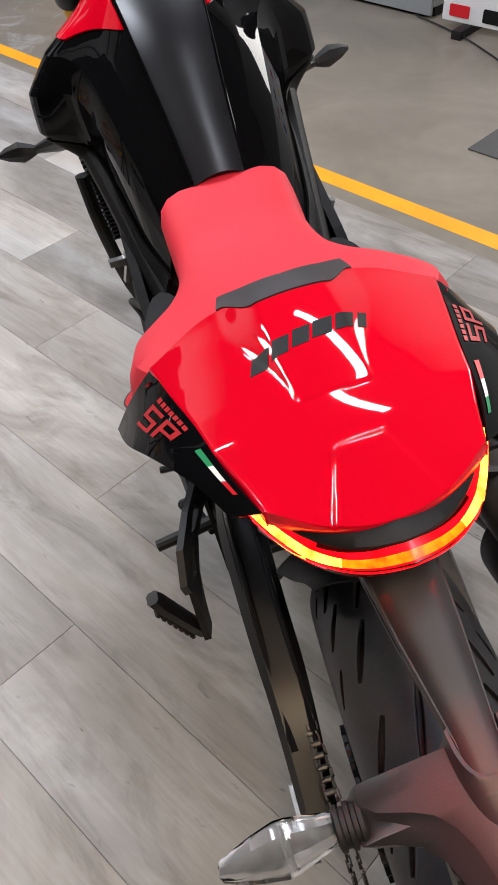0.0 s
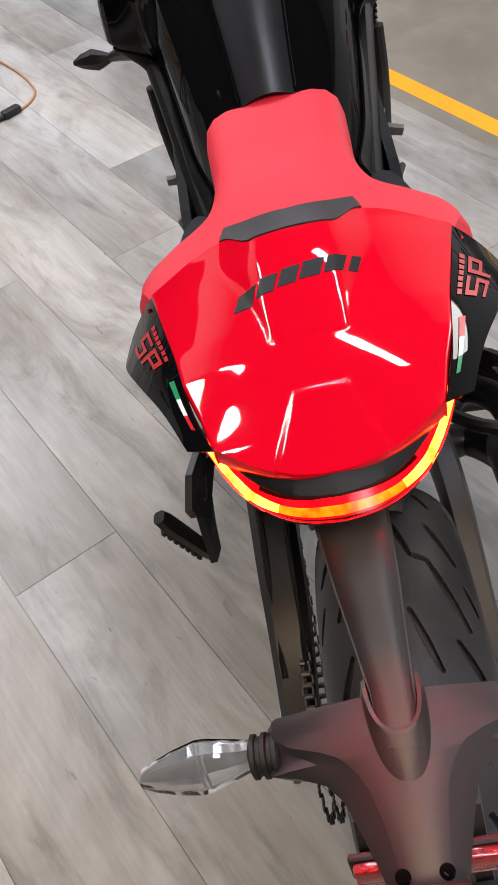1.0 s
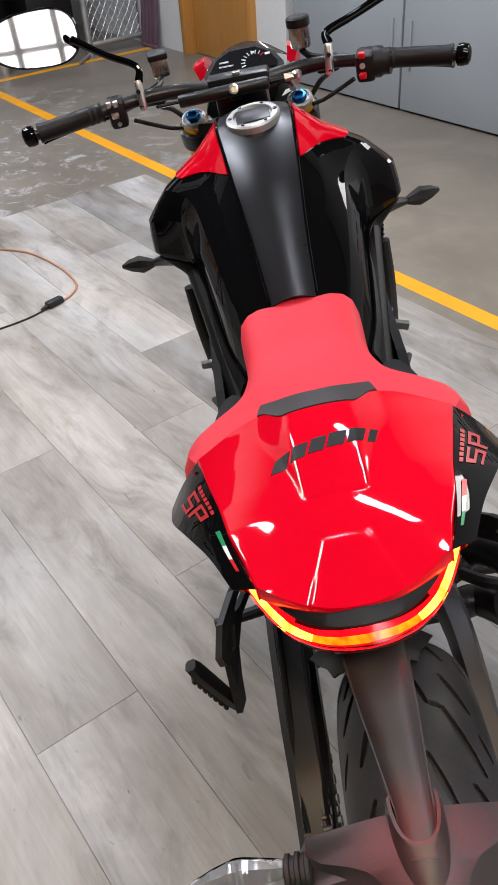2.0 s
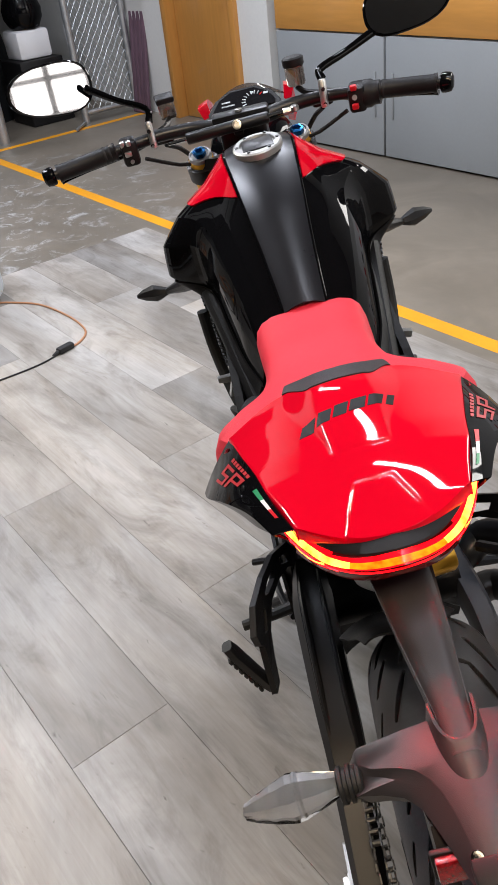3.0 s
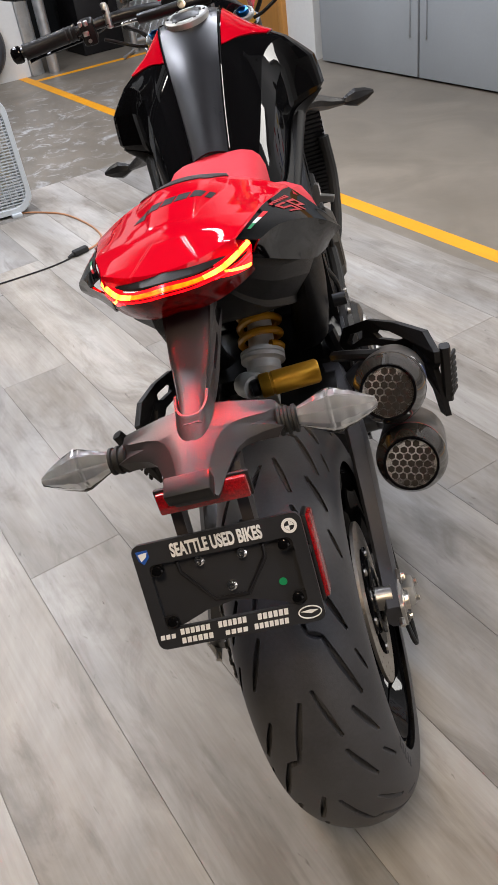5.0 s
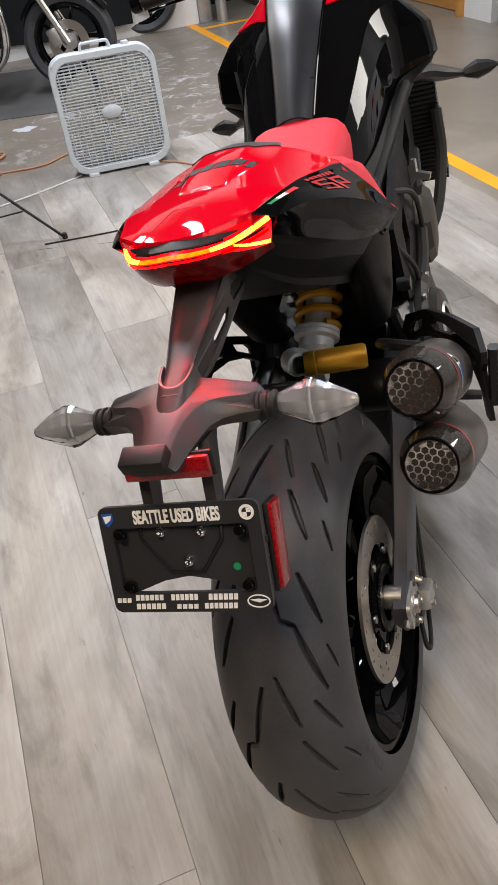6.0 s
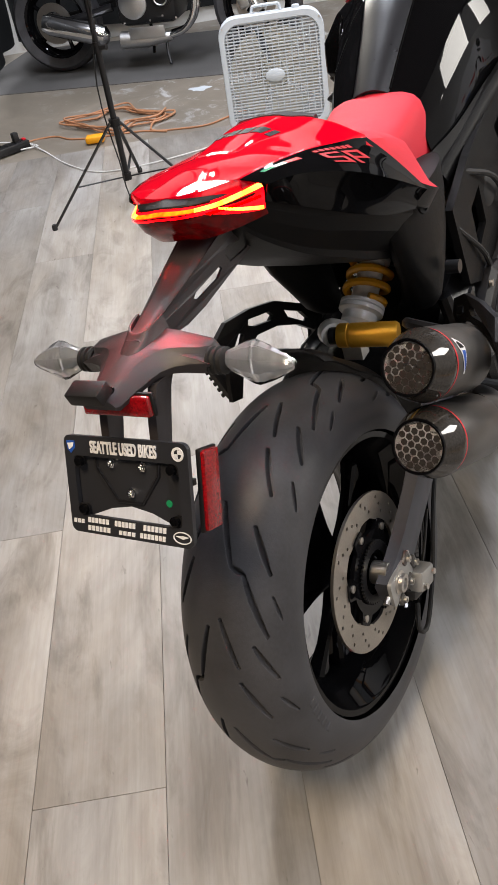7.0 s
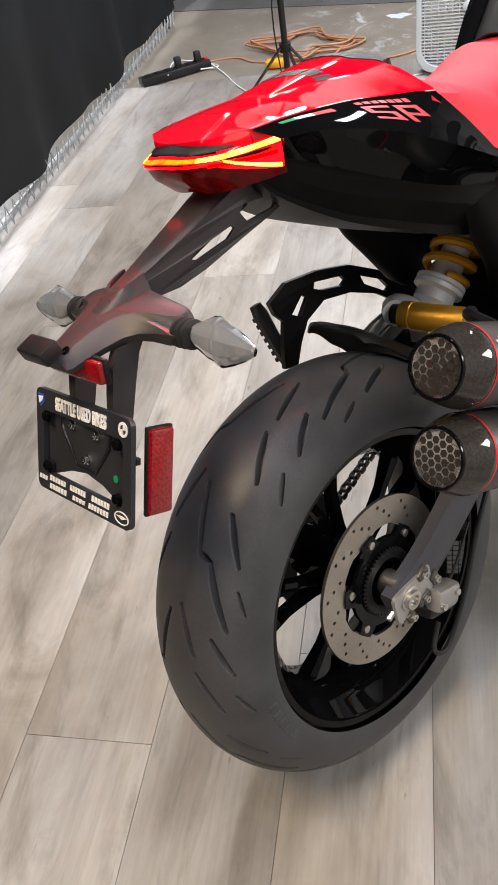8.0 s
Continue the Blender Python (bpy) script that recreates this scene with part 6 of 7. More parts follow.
def front_indicator(s):
    st = part("indicator_stalk", tube([(s * 0.168, 0.945, 0.512), (s * 0.192, 1.02, 0.494), (s * 0.225, 1.08, 0.468), (s * 0.268, 1.125, 0.447)], [0.018, 0.024, 0.020, 0.010], 10, flat=0.8), SATIN_BLACK, bike, "black front indicator stalk")
    rings = []
    for d, h, w in ((0.0, 0.007, 0.008), (0.02, 0.016, 0.016), (0.034, 0.021, 0.018), (0.06, 0.014, 0.013), (0.078, 0.004, 0.005)):
        c = Vector((s * (0.266 + d), 1.124 + 0.35 * d, 0.447 - 0.05 * d))
        rings.append([c + Vector((0, w * p, h * q)) for p, q in ((-1, 0), (-0.6, 0.7), (0, 1), (0.7, 0.6), (1, 0), (0.7, -0.7), (0, -1), (-0.6, -0.7))])
    part("indicator_housing", loft(rings), SATIN_BLACK, st, "black front indicator", angle=18)


both(front_indicator)

# -- fork, bars and instruments, turned a little to the right --
PIVOT = Matrix.Translation((0, 1.15, 0.70))
STEER = Matrix.Translation((-0.009, 0.02, -0.004)) @ PIVOT @ Matrix.Rotation(radians(-6.0), 4, Vector((0, -0.305, 0.70)).normalized()) @ PIVOT.inverted()
fixed = set(bike.children)
for s in SIDES:
    top_p, low_p = Vector((s * 0.105, 1.150, 0.690)), Vector((s * 0.105, 1.455, 0.0))
    fk = part("fork_leg", lathe([(0.026, 0), (0.027, 0.004), (0.027, 0.36), (0.030, 0.365), (0.030, 0.40), (0.0215, 0.405), (0.0215, 0.76)], 24, along(top_p, low_p)), GOLD, bike, "gold upside-down fork leg")
    cap_m = along(top_p, top_p + (top_p - low_p))
    part("fork_cap", lathe([(0.0255, 0), (0.0245, 0.008), (0.020, 0.010), (0.0195, 0.006)], 6 * 4, cap_m), CAP_GREY, fk)
    part("adjuster", lathe([(0.014, 0.004), (0.014, 0.016), (0.009, 0.017), (0.0085, 0.012), (0.003, 0.012)], 6, cap_m), BLUE_ANODISED, fk, "blue adjuster")
    part("fork_clamp", lathe([(0.028, -0.048), (0.035, -0.046), (0.035, -0.012), (0.028, -0.010)], 24, cap_m, closed=True), MATTE_BLACK, fk)
    part("mudguard_stay", tube([(s * 0.105, 1.40, 0.16), (s * 0.08, 1.42, 0.26), (s * 0.05, 1.44, 0.30)], 0.010, 8), SATIN_BLACK, bike)
part("top_clamp", loft([[Vector((x, 1.150 + dy, 0.667 + dz)) for dy, dz in ((-w, 0.0), (-w, 0.022), (w, 0.022 - 0.01), (w, -0.01))] for x, w in ((-0.105, 0.02), (-0.06, 0.035), (0, 0.04), (0.06, 0.035), (0.105, 0.02))]), MATTE_BLACK, bike, "black top fork clamp")
part("front_mudguard", sheet(lambda s, t: (0.068 * (2 * t - 1), 1.474 + (0.318 - 0.02 * (2 * t - 1) ** 2) * math.cos(radians(35 + 95 * s)), -0.012 + (0.318 - 0.02 * (2 * t - 1) ** 2) * math.sin(radians(35 + 95 * s))), 24, 10, 0.003), GLOSS_BLACK, bike)

bar = part("handlebar", tube([(0.386, 1.034, 0.736), (0.26, 1.072, 0.744), (0.17, 1.098, 0.748), (0.10, 1.108, 0.744), (0.045, 1.100, 0.738), (0, 1.100, 0.738), (-0.045, 1.100, 0.738), (-0.10, 1.108, 0.744), (-0.17, 1.098, 0.748), (-0.26, 1.072, 0.744), (-0.386, 1.034, 0.736)], [0.011, 0.011, 0.012, 0.014, 0.0155, 0.0155, 0.0155, 0.014, 0.012, 0.011, 0.011], 16), MATTE_BLACK, bike, "black tapered handlebar")
part("bar_clamp", box((0.115, 0.034, 0.018), pose(0, 1.100, 0.7515, 6), 0.005), MATTE_BLACK, bar, "black handlebar clamp")
bar.matrix_basis = Matrix.Translation((0, 0, 0.014))
# steering damper across the bar: black body, bright rod and ball joint
damper = part("steering_damper", lathe([(0.004, 0), (0.0105, 0.001), (0.0115, 0.004), (0.0115, 0.165), (0.0095, 0.169), (0.004, 0.17)], 20, along((-0.113, 1.070, 0.736), (0.06, 1.072, 0.741))), MATTE_BLACK, bar, "black steering damper lying along the bar")
part("damper_rod", rod((0.055, 1.072, 0.741), (0.10, 1.073, 0.743), 0.0042, 10), CHROME, damper, "bright damper rod")
part("damper_rod", rod((-0.113, 1.070, 0.736), (-0.152, 1.070, 0.735), 0.0036, 10), CHROME, damper)
part("ball_joint", lathe([(0.006, 0), (0.009, 0.002), (0.009, 0.010), (0.006, 0.013), (0.0035, 0.014)], 14, pose(0.108, 1.074, 0.738)), STEEL, damper)
part("joint_bolt", rod((0.085, 1.073, 0.742), (0.104, 1.074, 0.743), 0.0072, 8), STEEL, damper)
part("damper_bolt", lathe([(0.009, 0), (0.009, 0.005), (0.0055, 0.0055), (0.005, 0.003), (0.001, 0.003)], 16, along((-0.008, 1.063, 0.742), (-0.008, 1.035, 0.755))), STEEL, damper, "bright clamp bolt")
part("damper_mount", box((0.020, 0.03, 0.028), pose(-0.008, 1.082, 0.735, 10), 0.004), MATTE_BLACK, damper)
part("bar_riser", box((0.10, 0.045, 0.06), pose(0, 1.118, 0.708, 6), 0.01), MATTE_BLACK, bar)
part("clamp_bolt", lathe([(0.008, 0), (0.008, 0.004), (0.004, 0.0045), (0.0035, 0.002)], 12, pose(-0.002, 1.094, 0.760)), STEEL, bar)


def controls(s):
    p0, p1 = Vector((s * 0.258, 1.0725, 0.744)), Vector((s * 0.388, 1.0335, 0.736))
    g = part("grip", lathe([(0.0175, 0), (0.0185, 0.003), (0.0165, 0.006), (0.0165, 0.118), (0.018, 0.121), (0.018, 0.126)], 20, along(p0, p1)), SATIN_BLACK, bar, "black rubber grip")
    for k in range(2):
        part("grip_ridge", lathe([(0.0167, 0), (0.0174, 0.001), (0.0174, 0.004), (0.0167, 0.005)], 16, along(p0, p1) @ pose(0, 0, 0.012 + 0.0105 * k), closed=True), RUBBER, g)
    part("bar_end", lathe([(0.014, 0), (0.0175, 0.002), (0.0185, 0.010), (0.0165, 0.020), (0.010, 0.024)], 20, along(p1, p1 + (p1 - p0)) @ pose(0, 0, -0.004)), GLOSS_BLACK, bar, "black bar-end weight")
    sw = part("switchgear", box((0.034, 0.042, 0.050), pose(s * 0.232, 1.075, 0.738, 12, 0, s * -12), 0.008), SATIN_BLACK, bar, "black switch cluster")
    if s < 0:
        for dx, dz, w in ((-0.007, 0.016, 0.009), (0.006, 0.016, 0.009), (0.0, -0.004, 0.014)):
            part("button", box((w, 0.008, 0.011), pose(-0.232 + dx, 1.053, 0.742 + dz, 12, 0, 12), 0.002), ALUMINIUM, sw, "pale grey button")
        part("button", lathe([(0.004, 0), (0.004, 0.005)], 12, along((-0.228, 1.055, 0.722), (-0.228, 1.03, 0.722))), ALUMINIUM, sw)
    else:
        for dz in (0.016, -0.018):
            part("button", box((0.013, 0.010, 0.011), pose(0.224, 1.053, 0.744 + dz, 12, 0, -12), 0.003), RED_INK, sw, "red switch")
        part("button", lathe([(0.005, 0), (0.005, 0.006)], 12, along((0.224, 1.055, 0.742), (0.224, 1.03, 0.745))), ALUMINIUM, sw)
        part("throttle_housing", lathe([(0.020, 0), (0.026, 0.003), (0.026, 0.016), (0.022, 0.022), (0.022, 0.034)], 20, along((0.243, 1.077, 0.7395), p1)), SATIN_BLACK, sw)
    # silver clamp, lever and mirror
    CLAMP_X = 0.168 if s > 0 else 0.181
    cl = part("lever_clamp", box((0.013, 0.030, 0.052), pose(s * CLAMP_X, 1.079, 0.758, -10, 0, s * -8), 0.004), ALUMINIUM, bar, "bright alloy lever clamp")
    for dz in (-0.014, 0.014):
        part("bolt", lathe([(0.004, 0), (0.004, 0.003), (0.002, 0.003)], 10, along((s * CLAMP_X, 1.064, 0.755 + dz), (s * CLAMP_X, 1.03, 0.750 + dz))), MATTE_BLACK, cl)
    part("lever", tube([(s * 0.195, 1.115, 0.738), (s * 0.25, 1.125, 0.722), (s * 0.33, 1.095, 0.716), (s * 0.372, 1.068, 0.714), (s * 0.384, 1.062, 0.713)], [0.010, 0.009, 0.0065, 0.0065, 0.0085], 10, flat=0.6), GLOSS_BLACK, bar, "black hand lever")
    part("lever_perch", box((0.045, 0.03, 0.03), pose(s * 0.165, 1.118, 0.742), 0.008), MATTE_BLACK, bar)


both(controls)

# mirrors
def mirror_head(name, centre, n, w, h, tilt, stem, flip):
    n = Vector(n).normalized()
    m = Matrix.Translation(centre) @ n.to_track_quat("Z", "Y").to_matrix().to_4x4() @ pose(0, 0, 0, 0, 0, tilt)
    shape = []
    for k in range(32):
        a = 2 * math.pi * k / 32
        c, q = math.cos(a), math.sin(a)
        shape.append((flip * w / 2 * math.copysign(abs(c) ** 0.75, c) * (1 - 0.0 * q), h / 2 * math.copysign(abs(q) ** 0.85, q) * (1 - 0.18 * c)))
    rings = [[m @ Vector((x * f, y * f, z)) for x, y in shape] for f, z in ((0.97, 0.0), (1.0, -0.002), (1.0, -0.006), (0.85, -0.020), (0.5, -0.030), (0.1, -0.032))]
    st = part("mirror_stem", tube(stem, [0.0095, 0.0075, 0.007, 0.009], 10, flat=0.7), GLOSS_BLACK, bike, "black mirror stem")
    part("mirror_housing", loft(rings), GLOSS_BLACK, st, "black mirror housing")
    part("mirror_glass", slab([(x * 0.93, y * 0.93) for x, y in shape], [], 0.002, m @ pose(0, 0, 0.0006)), MIRROR, st, "mirror glass", smooth=False)


mirror_head("mirror", (-0.366, 1.142, 0.886), (0.475, -0.875, 0.055), 0.178, 0.098, -6, [(-0.181, 1.09, 0.792), (-0.180, 1.097, 0.818), (-0.235, 1.118, 0.842), (-0.296, 1.150, 0.872)], -1)
mirror_head("mirror", (0.350, 1.140, 0.880), (-0.12, -0.90, 0.36), 0.165, 0.092, 4, [(0.170, 1.09, 0.796), (0.170, 1.10, 0.812), (0.225, 1.118, 0.828), (0.300, 1.150, 0.852)], 1)

# fluid reservoirs
r1 = part("brake_reservoir", lathe([(0.017, 0), (0.019, 0.004), (0.019, 0.034), (0.017, 0.036)], 24, pose(0.121, 1.135, 0.787)), GLASS, bike, "smoked brake fluid reservoir with black cap")
part("reservoir_cap", lathe([(0.0205, 0), (0.0215, 0.002), (0.0215, 0.014), (0.018, 0.017), (0.004, 0.018)], 24, pose(0.121, 1.135, 0.823)), SATIN_BLACK, r1)
part("reservoir_bracket", tube([(0.121, 1.13, 0.785), (0.135, 1.12, 0.774), (0.162, 1.11, 0.768)], 0.006, 8), MATTE_BLACK, r1)
r2 = part("clutch_reservoir", box((0.034, 0.030, 0.034), pose(-0.150, 1.165, 0.795, 10, 0, 12), 0.006), GLASS, bike, "smoked clutch fluid reservoir with black cap")
part("reservoir_cap", box((0.038, 0.034, 0.012), pose(-0.150, 1.162, 0.817, 10, 0, 12), 0.003), SATIN_BLACK, r2)
part("reservoir_bracket", tube([(-0.150, 1.165, 0.78), (-0.155, 1.15, 0.770), (-0.17, 1.12, 0.766)], 0.006, 8), MATTE_BLACK, r2)

# dash and headlamp
DASH = pose(0.008, 1.175, 0.773, 34, 0, 0) @ Matrix.Diagonal((0.82, 0.82, 1, 1))
dash = part("dash", slab([(-0.088, -0.038), (0.088, -0.038), (0.094, -0.02), (0.072, 0.018), (0.035, 0.042), (-0.035, 0.042), (-0.072, 0.018), (-0.094, -0.02)], [], 0.024, DASH @ pose(0, 0, -0.012)), SATIN_BLACK, bike, "instrument display lit with white digits")
part("screen", slab([(-0.076, -0.030), (0.076, -0.030), (0.080, -0.018), (0.062, 0.014), (0.030, 0.034), (-0.030, 0.034), (-0.062, 0.014), (-0.080, -0.018)], [], 0.002, DASH @ pose(0, 0, 0.0015)), SCREEN, dash)
for x, y, w in ((-0.045, 0.004, 0.022), (-0.040, -0.008, 0.034)):
    part("readout", slab([(x - w / 2, y - 0.002), (x + w / 2, y - 0.002), (x + w / 2, y + 0.002), (x - w / 2, y + 0.002)], [], 0.0006, DASH @ pose(0, 0, 0.003)), SCREEN_LIT, dash)
for k in range(9):
    a = radians(200 - 20 * k)
    part("tick", slab([(-0.005, -0.0013), (0.005, -0.0013), (0.005, 0.0013), (-0.005, 0.0013)], [], 0.0006, DASH @ pose(0.026 + 0.026 * math.cos(a), -0.008 + 0.026 * math.sin(a), 0.003, 0, 0, math.degrees(a))), SCREEN_RED if k > 7 else SCREEN_LIT, dash)
for x in (0.024, 0.056, 0.060):
    part("readout", slab(rounded(0.008, 0.006, 0.001, 2, x, 0.018 if x < 0.05 else 0.008), [], 0.0006, DASH @ pose(0, 0, 0.003)), SCREEN_LIT, dash)
part("windscreen", sheet(lambda s, t: (0.012 + 0.085 * (2 * s - 1) * (1 - 0.35 * t), 1.212 + 0.026 * t - 0.012 * (2 * s - 1) ** 2, 0.780 + 0.014 * t - 0.016 * (2 * s - 1) ** 2), 20, 8, 0.002), GLASS, dash, "low smoked windscreen")
for s in SIDES:
    part("headlamp_cowl", loft([[Vector((0.012 + s * x, y, z)) for x, y, z in ((0.092, yy - 0.01, zz), (0.102, yy, zz + 0.022), (0.082, yy + 0.02, zz + 0.026), (0.078, yy + 0.02, zz))] for yy, zz in ((1.18, 0.755), (1.22, 0.755), (1.30, 0.73), (1.36, 0.67))]), RED_PAINT, bike, "red headlamp cowl")
part("headlamp", loft([[Vector((0.10 * f * math.cos(a), y, zc + 0.075 * f * math.sin(a))) for a in (2 * math.pi * k / 24 for k in range(24))] for y, zc, f in ((1.22, 0.66, 0.6), (1.26, 0.655, 0.95), (1.32, 0.65, 1.0), (1.37, 0.645, 0.7), (1.385, 0.645, 0.2))]), GLOSS_BLACK, bike, "round black headlamp")
for s in SIDES:
    part("hose", tube([(s * 0.165, 1.13, 0.735), (s * 0.14, 1.19, 0.70), (s * 0.09, 1.20, 0.62), (s * 0.06, 1.16, 0.5)], 0.005, 8), RUBBER, bike)
    part("cable", tube([(s * 0.21, 1.10, 0.725), (s * 0.15, 1.13, 0.690), (s * 0.08, 1.16, 0.66), (s * 0.05, 1.12, 0.55)], 0.004, 8), RUBBER, bike)
for ob in set(bike.children) - fixed:
    ob.matrix_basis = STEER @ ob.matrix_basis
front.matrix_basis = STEER @ front.matrix_basis


# ---- loose things in the room ----
def box_fan():
    d = Vector((0.917, 0.398, 0)).normalized()
    m = Matrix.Translation((-1.315, 2.955, FLOOR_Z)) @ pose(0, 0, 0, 0, 0, math.degrees(math.atan2(d.y, d.x))) @ pose(0, 0, 0, -4)
    fan = thing("box_fan", m, "pale grey square box fan standing on the floor", "fan")
    W, H, D = 0.500, 0.535, 0.105
    rings = []
    for f, y in ((0.985, -D / 2), (1.0, -D / 2 + 0.012), (1.0, D / 2 - 0.012), (0.985, D / 2), (0.90, D / 2), (0.885, D / 2 - 0.012), (0.885, -D / 2 + 0.012), (0.90, -D / 2)):
        rings.append([Vector((x, y, H / 2 + 0.012 + z)) for x, z in rounded(W * f, H * f - (1 - f) * 0.03, 0.085 * f, 7)])
    bm = bmesh.new()
    vs = [[bm.verts.new(p) for p in r] for r in rings]
    vs.append(vs[0])
    for a, b in zip(vs, vs[1:]):
        for i in range(len(a)):
            j = (i + 1) % len(a)
            bm.faces.new((a[i], a[j], b[j], b[i]))
    part("housing", bm, FAN_GREY, fan, "pale grey moulded housing")
    for side in (-1, 1):
        grille = bmesh.new()
        y = side * (D / 2 - 0.008)
        n = 35
        for k in range(n):
            z = 0.045 + 0.47 * k / (n - 1)
            edge = min(z - 0.012, H + 0.012 - z)
            half = W * 0.45 if edge > 0.085 else W * 0.45 - 0.075 + math.sqrt(max(0, 0.075 ** 2 - (0.085 - edge) ** 2))
            box((2 * half, 0.006, 0.0050), pose(0, y, z), 0, grille)
        for k in range(15):
            x = -0.21 + 0.03 * k
            box((0.0035, 0.004, 0.46 if abs(x) < 0.16 else 0.40), pose(x, y + side * 0.0015, H / 2 + 0.012), 0, grille)
        part("grille", grille, FAN_GREY, fan, "grille of fine horizontal slats", smooth=False)
    part("hub_badge", lathe([(0.047, 0), (0.047, 0.004), (0.040, 0.007), (0.004, 0.008)], 28, pose(0, -D / 2 + 0.004, H / 2 + 0.012, 90) @ Matrix.Diagonal((1, 0.62, 1, 1))), FAN_GREY, fan, "oval blank badge")
    part("motor", lathe([(0.065, -0.03), (0.07, 0), (0.06, 0.03)], 24, pose(0, 0.01, H / 2 + 0.012, 90)), FAN_DARK, fan)
    for k in range(5):
        a0 = 2 * math.pi * k / 5
        part("blade", sheet(lambda s, t: ((0.06 + 0.155 * s) * math.cos(a0 + (t - 0.5) * (0.9 + 0.25 * s)), 0.012 + 0.05 * (t - 0.5), H / 2 + 0.012 + (0.06 + 0.155 * s) * math.sin(a0 + (t - 0.5) * (0.9 + 0.25 * s))), 8, 8, 0.003), FAN_DARK, fan)
    part("carry_handle", tube([(-0.085, 0, H + 0.008), (-0.078, 0, H + 0.036), (-0.06, 0, H + 0.042), (0.03, 0, H + 0.042), (0.048, 0, H + 0.036), (0.055, 0, H + 0.008)], 0.009, 10, flat=0.8), FAN_GREY, fan, "carry handle")
    part("speed_knob", lathe([(0.018, 0), (0.018, 0.014), (0.014, 0.017)], 16, pose(0.125, 0, H + 0.010)), FAN_GREY, fan)
    for s in SIDES:
        part("foot", box((0.05, 0.15, 0.018), pose(s * 0.15, 0, 0.009), 0.004), FAN_GREY, fan)
    for x, z in ((-0.2, 0.05), (0.2, 0.05), (-0.2, 0.5), (0.2, 0.5)):
        part("screw", lathe([(0.005, 0), (0.004, 0.003)], 10, pose(x * 1.14, -D / 2 + 0.001, z + 0.005, 90)), STEEL, fan)


box_fan()


def light_stand():
    base = Vector((-1.675, 2.055, FLOOR_Z))
    st = thing("light_stand", Matrix.Translation(base), "black tripod lighting stand with spread legs", "tripod")
    part("column", lathe([(0.013, 0.12), (0.013, 0.62), (0.0165, 0.62), (0.0165, 0.66), (0.011, 0.66), (0.011, 1.3), (0.0145, 1.3), (0.0145, 1.34), (0.009, 1.34), (0.009, 2.0)], 14), MATTE_BLACK, st)
    part("collar", lathe([(0.013, 0.335), (0.024, 0.335), (0.024, 0.365), (0.013, 0.365)], 14), SATIN_BLACK, st)
    part("collar", lathe([(0.013, 0.105), (0.020, 0.105), (0.020, 0.135), (0.013, 0.135)], 14), SATIN_BLACK, st)
    knob = part("knob", rod((0.012, 0, 0.64), (0.045, 0, 0.64), 0.011, 10), SATIN_BLACK, st)
    for fx, fy in ((-0.20, -0.325), (0.345, 0.075), (-0.15, 0.33)):
        d = Vector((fx, fy, 0)).normalized()
        r = math.hypot(fx, fy)
        leg = part("leg", tube([d * 0.022 + Vector((0, 0, 0.35)), Vector((fx, fy, 0.010))], 0.0085, 8, flat=0.6), MATTE_BLACK, st)
        part("strut", tube([d * 0.018 + Vector((0, 0, 0.12)), d * (r * 0.60) + Vector((0, 0, 0.144))], 0.006, 8, flat=0.5), MATTE_BLACK, st)
        part("rubber_foot", lathe([(0.011, 0), (0.012, 0.02), (0.009, 0.03)], 10, Matrix.Translation((fx, fy, 0))), RUBBER, leg)
    # lamp head above, out of sight of the way
    part("lamp_head", box((0.48, 0.12, 0.40), Matrix.Translation(-base) @ look((-1.60, 1.95, 1.99), (-0.15, 0.6, 0.8)) @ pose(0, 0, 0.075, 90), 0.015), MATTE_BLACK, st)
    part("cord", tube([(0.016, 0.005, 1.4), (0.03, 0.0, 0.9), (-0.03, -0.02, 0.5), (0.0, -0.03, 0.2), (0.06, -0.06, 0.02), (0.3, -0.02, 0.004), (0.62, 0.02, 0.004)], 0.003, 6), RUBBER, st)


light_stand()


def flat_cable(name, pts, r, mat_, label):
    ob = mesh_object(name, tube([(x, y, FLOOR_Z + r + (0.006 if -3.45 < 0.497 * x - 0.868 * y else 0.0) + dz) for x, y, dz in pts], r, 8), mat_, True)
    return tagged(ob, label, "cable")


coil = []
for k in range(46):
    a = 2 * math.pi * k / 11
    r = 0.20 + 0.05 * math.sin(2.3 * k) + 0.02 * math.sin(k * 0.7)
    coil.append((-2.40 + 1.30 * r * math.cos(a) + 0.03 * math.sin(k * 1.7), 3.12 + r * math.sin(a) * 0.9 + 0.03 * math.cos(k * 2.1), 0.007 * (k / 11)))
coil += [(-2.1, 2.98, 0.0), (-1.9, 3.0, 0.0), (-1.78, 3.06, 0.0), (-1.72, 3.18, 0.0), (-1.66, 3.3, 0.0)]
flat_cable("extension_cable", coil, 0.0055, CABLE_ORANGE, "orange extension cable lying in loose loops")
flat_cable("extension_cable", [(-2.74, 2.62, 0.02), (-2.78, 2.78, 0.0), (-2.66, 2.86, 0.0), (-2.52, 2.82, 0.0), (-2.35, 2.86, 0.0), (-2.15, 2.95, 0.0), (-1.98, 2.95, 0.0)], 0.005, CABLE_ORANGE, "orange cable running to the power strip")
flat_cable("power_cable", [(-2.72, 2.70, 0.02), (-2.55, 2.62, 0.0), (-2.3, 2.45, 0.0), (-2.05, 2.36, 0.0), (-1.85, 2.46, 0.0), (-1.65, 2.66, 0.0), (-1.5, 2.86, 0.0)], 0.004, CABLE_WHITE, "thin white cable of the fan")
